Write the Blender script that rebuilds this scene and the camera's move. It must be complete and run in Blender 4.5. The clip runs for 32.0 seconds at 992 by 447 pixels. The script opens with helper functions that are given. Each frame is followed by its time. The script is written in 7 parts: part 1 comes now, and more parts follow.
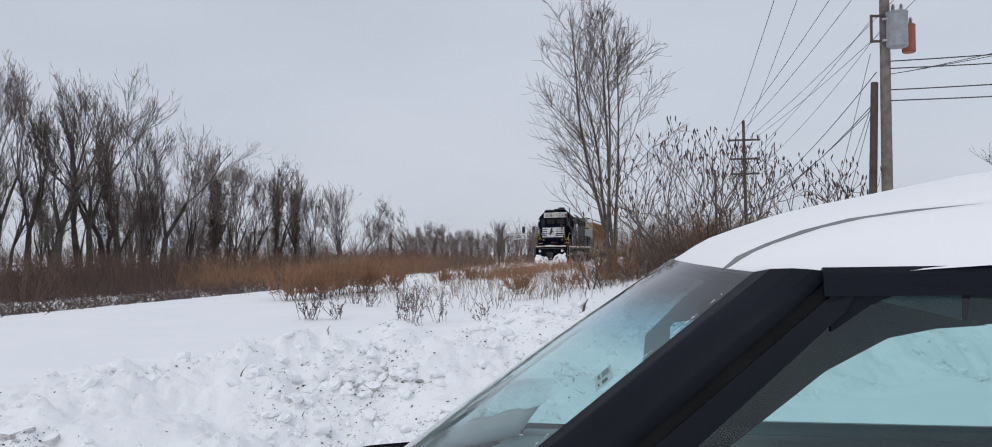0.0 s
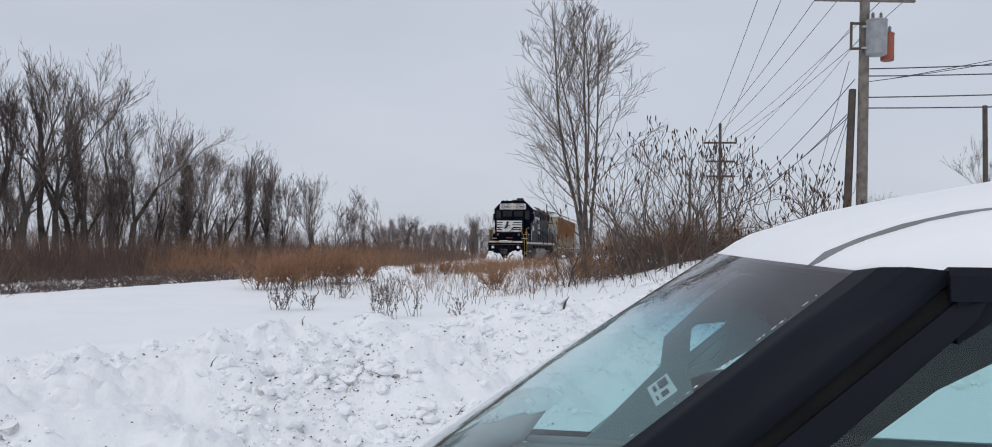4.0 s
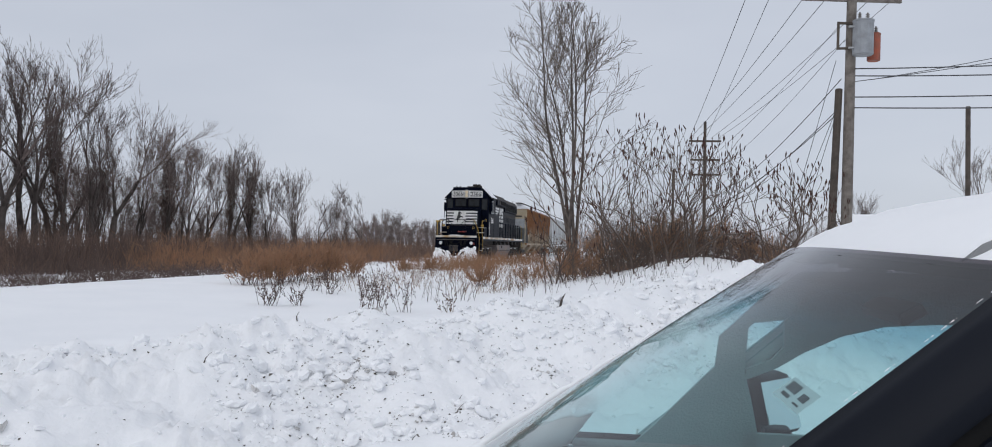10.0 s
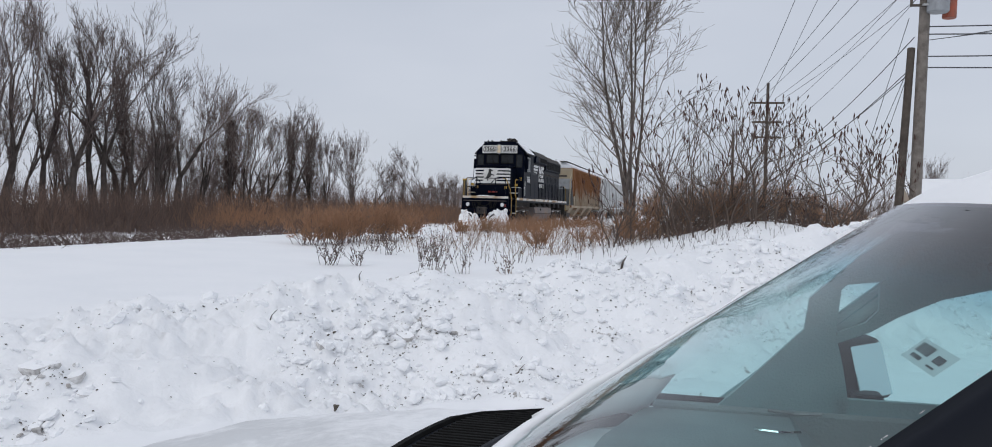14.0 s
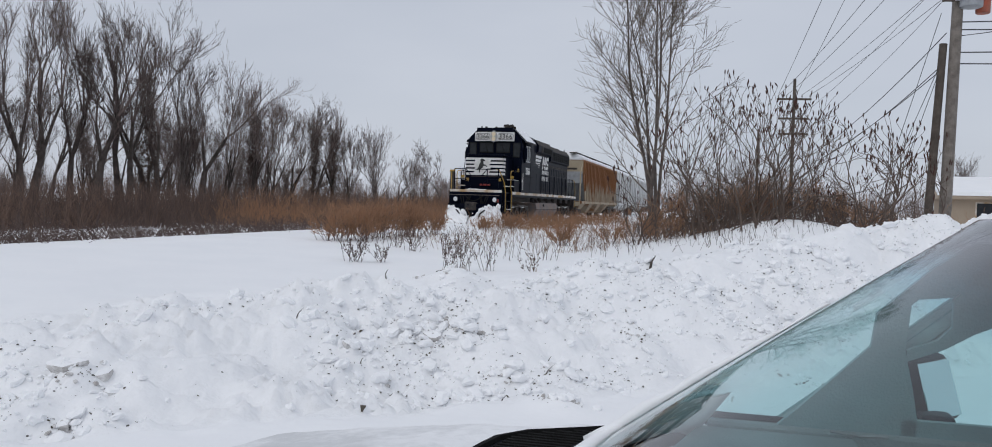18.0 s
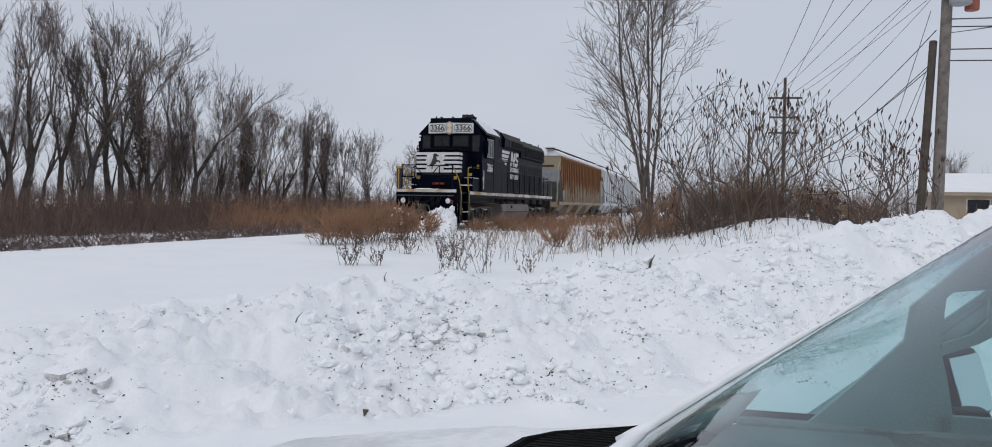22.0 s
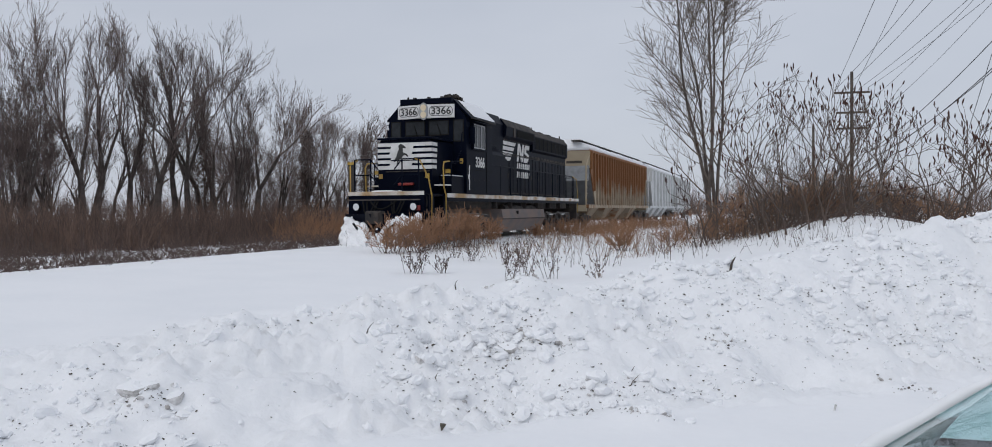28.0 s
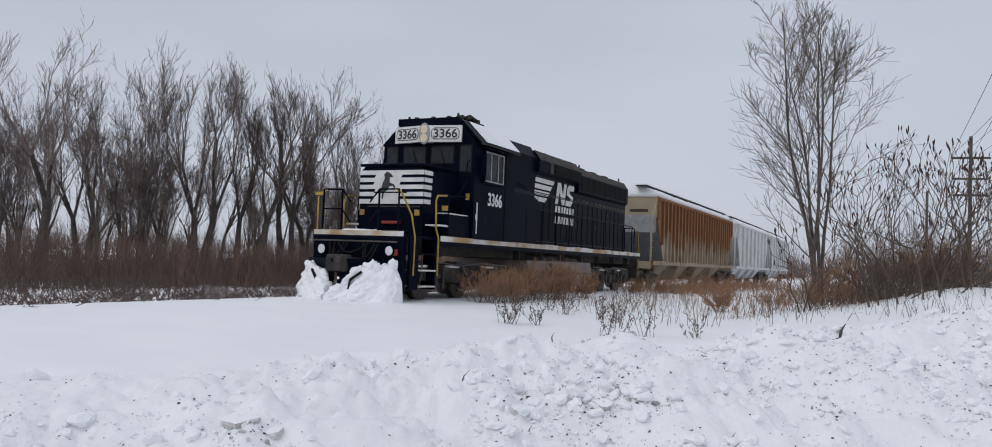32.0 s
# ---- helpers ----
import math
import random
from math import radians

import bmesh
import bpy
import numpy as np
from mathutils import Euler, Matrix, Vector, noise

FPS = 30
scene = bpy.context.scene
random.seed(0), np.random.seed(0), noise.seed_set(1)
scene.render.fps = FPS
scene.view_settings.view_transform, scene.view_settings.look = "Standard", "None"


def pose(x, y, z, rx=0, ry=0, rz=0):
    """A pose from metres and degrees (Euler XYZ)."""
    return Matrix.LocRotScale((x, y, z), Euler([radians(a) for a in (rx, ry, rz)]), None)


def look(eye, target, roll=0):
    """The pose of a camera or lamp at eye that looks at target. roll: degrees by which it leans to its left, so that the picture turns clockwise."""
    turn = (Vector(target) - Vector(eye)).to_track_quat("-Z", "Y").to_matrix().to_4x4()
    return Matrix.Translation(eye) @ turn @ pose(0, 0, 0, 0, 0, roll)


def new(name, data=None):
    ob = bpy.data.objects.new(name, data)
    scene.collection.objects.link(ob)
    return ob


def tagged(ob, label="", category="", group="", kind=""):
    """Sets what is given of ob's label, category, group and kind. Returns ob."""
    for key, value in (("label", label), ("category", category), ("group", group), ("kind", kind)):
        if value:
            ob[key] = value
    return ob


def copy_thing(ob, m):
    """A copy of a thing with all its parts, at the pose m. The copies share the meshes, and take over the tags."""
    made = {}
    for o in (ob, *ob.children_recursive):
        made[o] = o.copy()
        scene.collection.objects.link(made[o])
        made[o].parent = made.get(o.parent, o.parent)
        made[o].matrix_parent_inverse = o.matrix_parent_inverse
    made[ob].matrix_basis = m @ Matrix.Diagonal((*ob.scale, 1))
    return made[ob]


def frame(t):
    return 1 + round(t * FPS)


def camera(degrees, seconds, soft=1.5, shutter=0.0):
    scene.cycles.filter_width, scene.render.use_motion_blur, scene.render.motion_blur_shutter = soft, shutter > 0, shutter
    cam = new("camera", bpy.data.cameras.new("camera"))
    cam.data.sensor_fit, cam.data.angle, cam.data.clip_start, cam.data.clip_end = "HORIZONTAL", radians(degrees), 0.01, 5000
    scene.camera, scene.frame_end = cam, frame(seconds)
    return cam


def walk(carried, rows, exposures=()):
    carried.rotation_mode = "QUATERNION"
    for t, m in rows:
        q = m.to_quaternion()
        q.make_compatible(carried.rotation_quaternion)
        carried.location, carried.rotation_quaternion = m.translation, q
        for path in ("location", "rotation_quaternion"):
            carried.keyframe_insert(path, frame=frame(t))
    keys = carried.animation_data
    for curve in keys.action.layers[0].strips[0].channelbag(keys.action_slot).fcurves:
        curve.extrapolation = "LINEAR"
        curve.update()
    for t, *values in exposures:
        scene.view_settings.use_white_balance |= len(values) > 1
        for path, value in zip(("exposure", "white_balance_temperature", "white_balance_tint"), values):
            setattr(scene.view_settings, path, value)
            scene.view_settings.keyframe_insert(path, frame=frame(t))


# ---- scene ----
cam = camera(60.5, 32.0, soft=0.95)
PATH = [
    (0, (0.145, -0.859, 1.782), (-0.291, 1.092, 1.851), -1.1),
    (0.5, (0.153, -0.841, 1.774), (-0.267, 1.113, 1.838), -0.8),
    (1, (0.155, -0.855, 1.778), (-0.245, 1.103, 1.842), -0.6),
    (1.5, (0.167, -0.863, 1.778), (-0.226, 1.097, 1.838), -0.7),
    (2, (0.172, -0.883, 1.773), (-0.221, 1.077, 1.825), -0.6),
    (2.5, (0.125, -0.877, 1.765), (-0.27, 1.083, 1.81), -0.7),
    (3, (0.134, -0.755, 1.761), (-0.265, 1.205, 1.809), -0.7),
    (3.5, (0.049, -0.71, 1.777), (-0.34, 1.248, 1.895), -0.9),
    (4, (-0.008, -0.667, 1.769), (-0.382, 1.297, 1.827), 0.6),
    (4.5, (-0.025, -0.65, 1.747), (-0.352, 1.323, 1.723), 2.9),
    (6.5, (-0.09, -0.592, 1.742), (-0.414, 1.381, 1.709), 3.2),
    (7, (-0.07, -0.603, 1.741), (-0.386, 1.371, 1.7), 2.5),
    (7.5, (-0.07, -0.608, 1.745), (-0.386, 1.366, 1.697), 2.6),
    (8, (-0.074, -0.6, 1.743), (-0.388, 1.375, 1.69), 2.7),
    (8.5, (-0.116, -0.604, 1.743), (-0.432, 1.37, 1.683), 2.5),
    (9, (-0.191, -0.611, 1.739), (-0.5, 1.364, 1.678), 1.2),
    (9.5, (-0.13, -0.585, 1.751), (-0.449, 1.389, 1.797), 0.9),
    (10, (-0.212, -0.573, 1.756), (-0.544, 1.398, 1.807), 1.0),
    (10.5, (-0.272, -0.6, 1.756), (-0.587, 1.375, 1.807), 1.1),
    (11, (-0.263, -0.56, 1.745), (-0.583, 1.414, 1.789), 1.2),
    (11.5, (-0.271, -0.55, 1.749), (-0.62, 1.418, 1.795), 2.3),
    (12, (-0.269, -0.556, 1.751), (-0.654, 1.406, 1.792), 2.9),
    (12.5, (-0.266, -0.548, 1.744), (-0.682, 1.408, 1.763), 2.6),
    (13, (-0.278, -0.537, 1.738), (-0.714, 1.414, 1.724), 2.0),
    (13.5, (-0.291, -0.537, 1.734), (-0.738, 1.412, 1.701), 1.5),
    (14, (-0.291, -0.534, 1.737), (-0.748, 1.413, 1.698), 1.4),
    (14.5, (-0.316, -0.537, 1.736), (-0.785, 1.407, 1.696), 1.5),
    (15, (-0.323, -0.521, 1.734), (-0.802, 1.42, 1.687), 1.3),
    (15.5, (-0.34, -0.511, 1.724), (-0.836, 1.426, 1.666), 1.2),
    (17.5, (-0.381, -0.47, 1.745), (-0.896, 1.461, 1.694), 1.6),
    (18, (-0.383, -0.441, 1.766), (-0.889, 1.494, 1.715), 1.7),
    (18.5, (-0.416, -0.421, 1.762), (-0.907, 1.517, 1.703), 1.7),
    (19, (-0.412, -0.417, 1.765), (-0.894, 1.523, 1.703), 1.3),
    (19.5, (-0.431, -0.417, 1.766), (-0.908, 1.524, 1.703), 1.3),
    (20, (-0.447, -0.405, 1.761), (-0.911, 1.54, 1.705), 1.1),
    (20.5, (-0.448, -0.404, 1.755), (-0.905, 1.543, 1.7), 1.0),
    (21, (-0.459, -0.405, 1.754), (-0.917, 1.541, 1.702), 1.0),
    (21.5, (-0.472, -0.397, 1.747), (-0.943, 1.546, 1.695), 0.9),
    (22, (-0.474, -0.409, 1.749), (-0.961, 1.53, 1.704), 1.0),
    (22.5, (-0.477, -0.425, 1.749), (-0.965, 1.514, 1.708), 1.2),
    (23, (-0.489, -0.435, 1.752), (-0.964, 1.507, 1.716), 1.3),
    (23.5, (-0.497, -0.418, 1.744), (-0.977, 1.524, 1.702), 1.4),
    (24, (-0.511, -0.401, 1.742), (-1.001, 1.538, 1.688), 1.3),
    (24.5, (-0.529, -0.414, 1.746), (-1.021, 1.523, 1.67), 1.0),
    (25, (-0.598, -0.413, 1.741), (-1.099, 1.522, 1.665), 0.9),
    (25.5, (-0.655, -0.383, 1.719), (-1.176, 1.546, 1.642), 1.0),
    (27.5, (-0.731, -0.152, 1.738), (-1.338, 1.754, 1.708), -0.7),
    (28, (-0.713, -0.131, 1.721), (-1.33, 1.771, 1.69), -0.4),
    (28.5, (-0.732, -0.132, 1.713), (-1.364, 1.766, 1.687), -0.2),
    (29, (-0.76, -0.135, 1.719), (-1.415, 1.754, 1.702), -0.2),
    (29.5, (-0.778, -0.153, 1.716), (-1.455, 1.729, 1.701), -0.3),
    (30, (-0.778, -0.152, 1.716), (-1.522, 1.699, 1.861), 0.4),
    (30.5, (-0.782, -0.116, 1.712), (-1.55, 1.726, 1.839), 1.3),
    (31, (-0.786, -0.128, 1.714), (-1.569, 1.71, 1.815), 1.9),
    (31.5, (-0.796, -0.099, 1.708), (-1.598, 1.731, 1.784), 2.3),
    (32, (-0.781, -0.147, 1.711), (-1.605, 1.674, 1.799), 2.2),
]
walk(cam, [(t, look(eye, target, roll)) for t, eye, target, roll in PATH], exposures=((0.0, 0.05), (15.5, 0.05), (17.5, -0.03), (32.0, -0.03)))

# ---- world and light ----
world = bpy.data.worlds.new("overcast")
scene.world = world
world.use_nodes = True
wn, wl = world.node_tree.nodes, world.node_tree.links
wn.clear()
w_out = wn.new("ShaderNodeOutputWorld")
w_bg = wn.new("ShaderNodeBackground")
w_sky = wn.new("ShaderNodeTexSky")
w_sky.sky_type, w_sky.sun_disc = "NISHITA", False
w_sky.sun_elevation, w_sky.sun_rotation = radians(32), radians(200)
w_mix = wn.new("ShaderNodeMix")
w_mix.data_type = "RGBA"
w_mix.inputs[0].default_value = 0.93
w_gain = wn.new("ShaderNodeVectorMath")
w_gain.operation = "SCALE"
w_gain.inputs["Scale"].default_value = 0.10
w_co = wn.new("ShaderNodeTexCoord")
w_map = wn.new("ShaderNodeMapping")
w_map.inputs["Scale"].default_value = (1.6, 1.6, 5.0)
w_noise = wn.new("ShaderNodeTexNoise")
w_noise.inputs["Scale"].default_value, w_noise.inputs["Detail"].default_value = 1.3, 4.0
w_ramp = wn.new("ShaderNodeValToRGB")
w_ramp.color_ramp.elements[0].position, w_ramp.color_ramp.elements[1].position = 0.3, 0.72
w_ramp.color_ramp.elements[0].color = (0.515, 0.555, 0.640, 1)
w_ramp.color_ramp.elements[1].color = (0.595, 0.63, 0.710, 1)
wl.new(w_co.outputs["Generated"], w_map.inputs["Vector"])
wl.new(w_map.outputs[0], w_noise.inputs["Vector"])
wl.new(w_noise.outputs[0], w_ramp.inputs[0])
wl.new(w_sky.outputs[0], w_gain.inputs[0])
wl.new(w_gain.outputs[0], w_mix.inputs[6])
wl.new(w_ramp.outputs[0], w_mix.inputs[7])
wl.new(w_mix.outputs[2], w_bg.inputs[0])
wl.new(w_bg.outputs[0], w_out.inputs[0])
w_bg.inputs[1].default_value = 1.0
sun = new("sun", bpy.data.lights.new("sun", "SUN"))
sun.data.energy, sun.data.angle, sun.data.color = 0.62, radians(35), (1.0, 0.97, 0.93)
sun.matrix_world = look((0, 0, 40), (14, 30, 0))
scene.view_settings.exposure = 0.0


# ---- materials ----
def mat(name, a, b=None, scale=6.0, rough=0.6, metal=0.0, bump=0.0, bump_scale=40.0, emit=0.0, vary=0.0, coords="Object", spread=0.18, spec=0.5):
    """A surface of two colours mixed by coarse and fine noise, with fine relief."""
    m = bpy.data.materials.new(name)
    m.use_nodes = True
    n, l = m.node_tree.nodes, m.node_tree.links
    p = n["Principled BSDF"]
    b = b or tuple(c * 0.8 for c in a)
    co = n.new("ShaderNodeTexCoord")
    n1, n2 = n.new("ShaderNodeTexNoise"), n.new("ShaderNodeTexNoise")
    n1.inputs["Scale"].default_value, n1.inputs["Detail"].default_value = scale, 5.0
    n2.inputs["Scale"].default_value, n2.inputs["Detail"].default_value = bump_scale, 3.0
    l.new(co.outputs[coords], n1.inputs["Vector"])
    l.new(co.outputs[coords], n2.inputs["Vector"])
    add = n.new("ShaderNodeMath")
    add.operation = "MULTIPLY_ADD"
    add.inputs[1].default_value = 0.3
    l.new(n2.outputs[0], add.inputs[0])
    l.new(n1.outputs[0], add.inputs[2])
    ramp = n.new("ShaderNodeValToRGB")
    ramp.color_ramp.elements[0].position, ramp.color_ramp.elements[1].position = 0.65 - spread, 0.65 + spread
    ramp.color_ramp.elements[0].color, ramp.color_ramp.elements[1].color = (*a, 1), (*b, 1)
    l.new(add.outputs[0], ramp.inputs[0])
    out = ramp.outputs[0]
    if vary:
        info = n.new("ShaderNodeObjectInfo")
        hsv = n.new("ShaderNodeHueSaturation")
        mr = n.new("ShaderNodeMapRange")
        mr.inputs[3].default_value, mr.inputs[4].default_value = 1 - vary, 1 + vary
        l.new(info.outputs["Random"], mr.inputs[0])
        l.new(mr.outputs[0], hsv.inputs["Value"])
        l.new(out, hsv.inputs["Color"])
        out = hsv.outputs[0]
    l.new(out, p.inputs["Base Color"])
    p.inputs["Roughness"].default_value, p.inputs["Metallic"].default_value = rough, metal
    p.inputs["Specular IOR Level"].default_value = spec
    if bump:
        bm_ = n.new("ShaderNodeBump")
        bm_.inputs["Strength"].default_value, bm_.inputs["Distance"].default_value = bump, 0.02
        l.new(n2.outputs[0], bm_.inputs["Height"])
        l.new(bm_.outputs[0], p.inputs["Normal"])
    if emit:
        l.new(out, p.inputs["Emission Color"])
        p.inputs["Emission Strength"].default_value = emit
    return m


def glass_mat(name, tint, rough=0.0, gloss=0.07, coat=(0.8, 0.8, 0.8)):
    """Thin tinted glazing: clear through, glossy at a slant."""
    m = bpy.data.materials.new(name)
    m.use_nodes = True
    n, l = m.node_tree.nodes, m.node_tree.links
    n.clear()
    o, mix = n.new("ShaderNodeOutputMaterial"), n.new("ShaderNodeMixShader")
    tr, gl, lw = n.new("ShaderNodeBsdfTransparent"), n.new("ShaderNodeBsdfGlossy"), n.new("ShaderNodeLayerWeight")
    tr.inputs[0].default_value = (*tint, 1)
    gl.inputs["Roughness"].default_value = rough
    gl.inputs["Color"].default_value = (*coat, 1)
    lw.inputs["Blend"].default_value = 0.5
    slant, rise = n.new("ShaderNodeMath"), n.new("ShaderNodeMath")
    slant.operation, rise.operation = "POWER", "MULTIPLY_ADD"
    slant.inputs[1].default_value = 5.0
    rise.inputs[1].default_value, rise.inputs[2].default_value = 0.85, gloss
    l.new(lw.outputs["Facing"], slant.inputs[0])
    l.new(slant.outputs[0], rise.inputs[0])
    l.new(rise.outputs[0], mix.inputs[0])
    l.new(tr.outputs[0], mix.inputs[1])
    l.new(gl.outputs[0], mix.inputs[2])
    l.new(mix.outputs[0], o.inputs[0])
    return m


def speckled_snow(name):
    """Ploughed snow: white with grey meltwater tones and scattered dark grit."""
    m = mat(name, (0.95, 0.955, 0.965), (0.87, 0.88, 0.895), 2.2, 0.75, bump=0.8, bump_scale=14.0, spread=0.25)
    n, l = m.node_tree.nodes, m.node_tree.links
    p = n["Principled BSDF"]
    base = p.inputs["Base Color"].links[0].from_socket
    co = n.new("ShaderNodeTexCoord")
    grit, patch = n.new("ShaderNodeTexNoise"), n.new("ShaderNodeTexNoise")
    grit.inputs["Scale"].default_value, grit.inputs["Detail"].default_value = 34.0, 3.0
    patch.inputs["Scale"].default_value, patch.inputs["Detail"].default_value = 0.9, 3.0
    add = n.new("ShaderNodeMath")
    add.operation = "MULTIPLY_ADD"
    add.inputs[1].default_value = 0.75
    ramp = n.new("ShaderNodeValToRGB")
    ramp.color_ramp.elements[0].position, ramp.color_ramp.elements[1].position = 1.0, 1.05
    ramp.color_ramp.elements[0].color, ramp.color_ramp.elements[1].color = (0, 0, 0, 1), (0.75, 0.75, 0.75, 1)
    mix = n.new("ShaderNodeMix")
    mix.data_type = "RGBA"
    mix.inputs[7].default_value = (0.17, 0.155, 0.13, 1)
    l.new(co.outputs["Object"], grit.inputs["Vector"])
    l.new(co.outputs["Object"], patch.inputs["Vector"])
    l.new(patch.outputs[0], add.inputs[0])
    l.new(grit.outputs[0], add.inputs[2])
    l.new(add.outputs[0], ramp.inputs[0])
    l.new(ramp.outputs[0], mix.inputs[0])
    l.new(base, mix.inputs[6])
    l.new(mix.outputs[2], p.inputs["Base Color"])
    return m


SNOW = mat("snow", (0.95, 0.955, 0.965), (0.91, 0.92, 0.935), 0.7, 0.7, bump=0.25, bump_scale=9.0)
HOODSNOW = mat("thin_wet_snow", (0.92, 0.925, 0.935), (0.70, 0.71, 0.72), 3.2, 0.5, bump=0.2, bump_scale=30, spread=0.1)
PLOUGHED = speckled_snow("ploughed_snow")
BARK = mat("bark", (0.122, 0.101, 0.089), (0.060, 0.049, 0.044), 3.0, 0.95, bump=0.7, bump_scale=30, vary=0.35)
TWIG = mat("twigs", (0.20, 0.155, 0.142), (0.12, 0.094, 0.086), 2.0, 0.95, vary=0.3)
PALE_TWIG = mat("pale_twigs", (0.19, 0.155, 0.13), (0.115, 0.094, 0.08), 1.2, 0.95)
SUMAC = mat("sumac_bark", (0.13, 0.095, 0.075), (0.075, 0.055, 0.045), 3.0, 0.9)
SEED = mat("sumac_seed_heads", (0.045, 0.022, 0.018), (0.08, 0.035, 0.025), 9.0, 0.95, bump=0.8, bump_scale=60)
BRUSH = mat("dry_brush", (0.225, 0.145, 0.108), (0.13, 0.089, 0.072), 0.35, 0.95)
REED = mat("dry_weeds", (0.30, 0.185, 0.105), (0.17, 0.10, 0.062), 0.8, 0.95)
RUSSET = mat("russet_brush", (0.36, 0.195, 0.11), (0.24, 0.14, 0.085), 0.5, 0.95)
VINE = mat("vine_tangle", (0.13, 0.092, 0.078), (0.08, 0.056, 0.048), 1.5, 0.95)
LOCO = mat("loco_black_paint", (0.0026, 0.0042, 0.0110), (0.0048, 0.0070, 0.0150), 1.3, 0.36, bump=0.06, bump_scale=5, spec=0.02)
UNDER = mat("grimy_underframe", (0.016, 0.016, 0.017), (0.066, 0.052, 0.044), 2.5, 0.8, bump=0.5, bump_scale=20)
TANK = mat("fuel_tank_grime", (0.16, 0.145, 0.145), (0.24, 0.175, 0.145), 1.6, 0.7, bump=0.2, bump_scale=14)
WHITE = mat("white_paint", (0.78, 0.78, 0.77), (0.62, 0.61, 0.59), 3.0, 0.55)
STRIPE = mat("worn_white_stripe", (0.70, 0.69, 0.66), (0.42, 0.27, 0.13), 1.1, 0.65, spread=0.1)
YELLOW = mat("yellow_rail_paint", (0.46, 0.30, 0.045), (0.30, 0.185, 0.05), 5.0, 0.6)
STEEL = mat("worn_steel", (0.16, 0.145, 0.135), (0.10, 0.08, 0.07), 6.0, 0.5, metal=0.7)
RAIL = mat("rusty_rail", (0.085, 0.06, 0.05), (0.05, 0.04, 0.036), 5.0, 0.7)
LAMP = mat("headlight_lens", (0.62, 0.52, 0.36), (0.70, 0.60, 0.44), 5.0, 0.15, emit=0.12)
DITCH = mat("ditch_light_lens", (0.85, 0.86, 0.88), (0.7, 0.72, 0.75), 5.0, 0.15)
REDLAMP = mat("red_lens", (0.30, 0.03, 0.02), (0.2, 0.02, 0.02), 5.0, 0.3)
CABGLASS = mat("dark_cab_glass", (0.014, 0.017, 0.021), (0.024, 0.028, 0.033), 4.0, 0.08, spec=0.22)
SILVER = mat("window_frame_metal", (0.42, 0.43, 0.44), (0.3, 0.3, 0.31), 5.0, 0.4, metal=0.6)
DIGIT = mat("number_black", (0.02, 0.02, 0.02), (0.04, 0.04, 0.04), 5.0, 0.6)
TAN = mat("tan_hopper_paint", (0.40, 0.335, 0.235), (0.33, 0.27, 0.19), 1.2, 0.75)
PALEHOP = mat("pale_hopper_paint", (0.62, 0.63, 0.63), (0.50, 0.50, 0.49), 1.4, 0.7)
POLE = mat("weathered_pole_wood", (0.235, 0.21, 0.185), (0.13, 0.112, 0.098), 4.0, 0.95, bump=0.7, bump_scale=26)
STUB = mat("dark_pole_wood", (0.115, 0.095, 0.078), (0.065, 0.053, 0.045), 4.0, 0.95, bump=0.7, bump_scale=26)
CAN = mat("grey_transformer_enamel", (0.34, 0.36, 0.385), (0.24, 0.25, 0.26), 3.0, 0.5)
REDCAN = mat("rusty_red_transformer", (0.42, 0.10, 0.055), (0.22, 0.10, 0.07), 3.5, 0.7)
CERAMIC = mat("porcelain_insulator", (0.30, 0.29, 0.28), (0.16, 0.14, 0.13), 8.0, 0.3)
CABLE = mat("black_cable", (0.055, 0.056, 0.06), (0.085, 0.086, 0.09), 3.0, 0.7)
GALV = mat("galvanised_steel", (0.55, 0.56, 0.56), (0.42, 0.42, 0.42), 4.0, 0.55, metal=0.3)
CARWHITE = mat("white_car_paint", (0.78, 0.785, 0.79), (0.74, 0.745, 0.75), 1.0, 0.22)
CARBLACK = mat("satin_black_trim", (0.0072, 0.0092, 0.0145), (0.0105, 0.0125, 0.0185), 2.5, 0.48, bump=0.03, bump_scale=8, spec=0.10)
RUBBER = mat("black_rubber", (0.012, 0.012, 0.012), (0.02, 0.02, 0.02), 7.0, 0.85, bump=0.2, spec=0.05)
MIRROR = mat("mirror_silver", (0.85, 0.86, 0.87), (0.84, 0.85, 0.86), 3.0, 0.03, metal=1.0)
SEAM = mat("grey_roof_seam", (0.30, 0.305, 0.31), (0.24, 0.245, 0.25), 8.0, 0.7)
# copy of the grey inner trim in a much darker tone, driver's side only
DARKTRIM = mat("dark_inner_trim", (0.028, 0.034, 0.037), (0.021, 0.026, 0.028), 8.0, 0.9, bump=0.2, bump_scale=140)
DASH = mat("grey_dashboard_plastic", (0.27, 0.31, 0.315), (0.23, 0.265, 0.27), 6.0, 0.7, bump=0.3, bump_scale=120)
SEATING = mat("grey_seat_cloth", (0.24, 0.25, 0.255), (0.19, 0.20, 0.205), 8.0, 0.9, bump=0.4, bump_scale=150)
GRIT = mat("dark_grit", (0.055, 0.050, 0.045), (0.13, 0.11, 0.085), 9.0, 0.95)
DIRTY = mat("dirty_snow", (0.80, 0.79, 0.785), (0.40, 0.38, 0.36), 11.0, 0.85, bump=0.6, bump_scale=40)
TRIM = mat("grey_inner_trim", (0.27, 0.39, 0.40), (0.24, 0.345, 0.355), 8.0, 0.9, bump=0.2, bump_scale=140)
LINER = mat("grey_headliner_cloth", (0.22, 0.225, 0.23), (0.18, 0.185, 0.19), 8.0, 0.95)
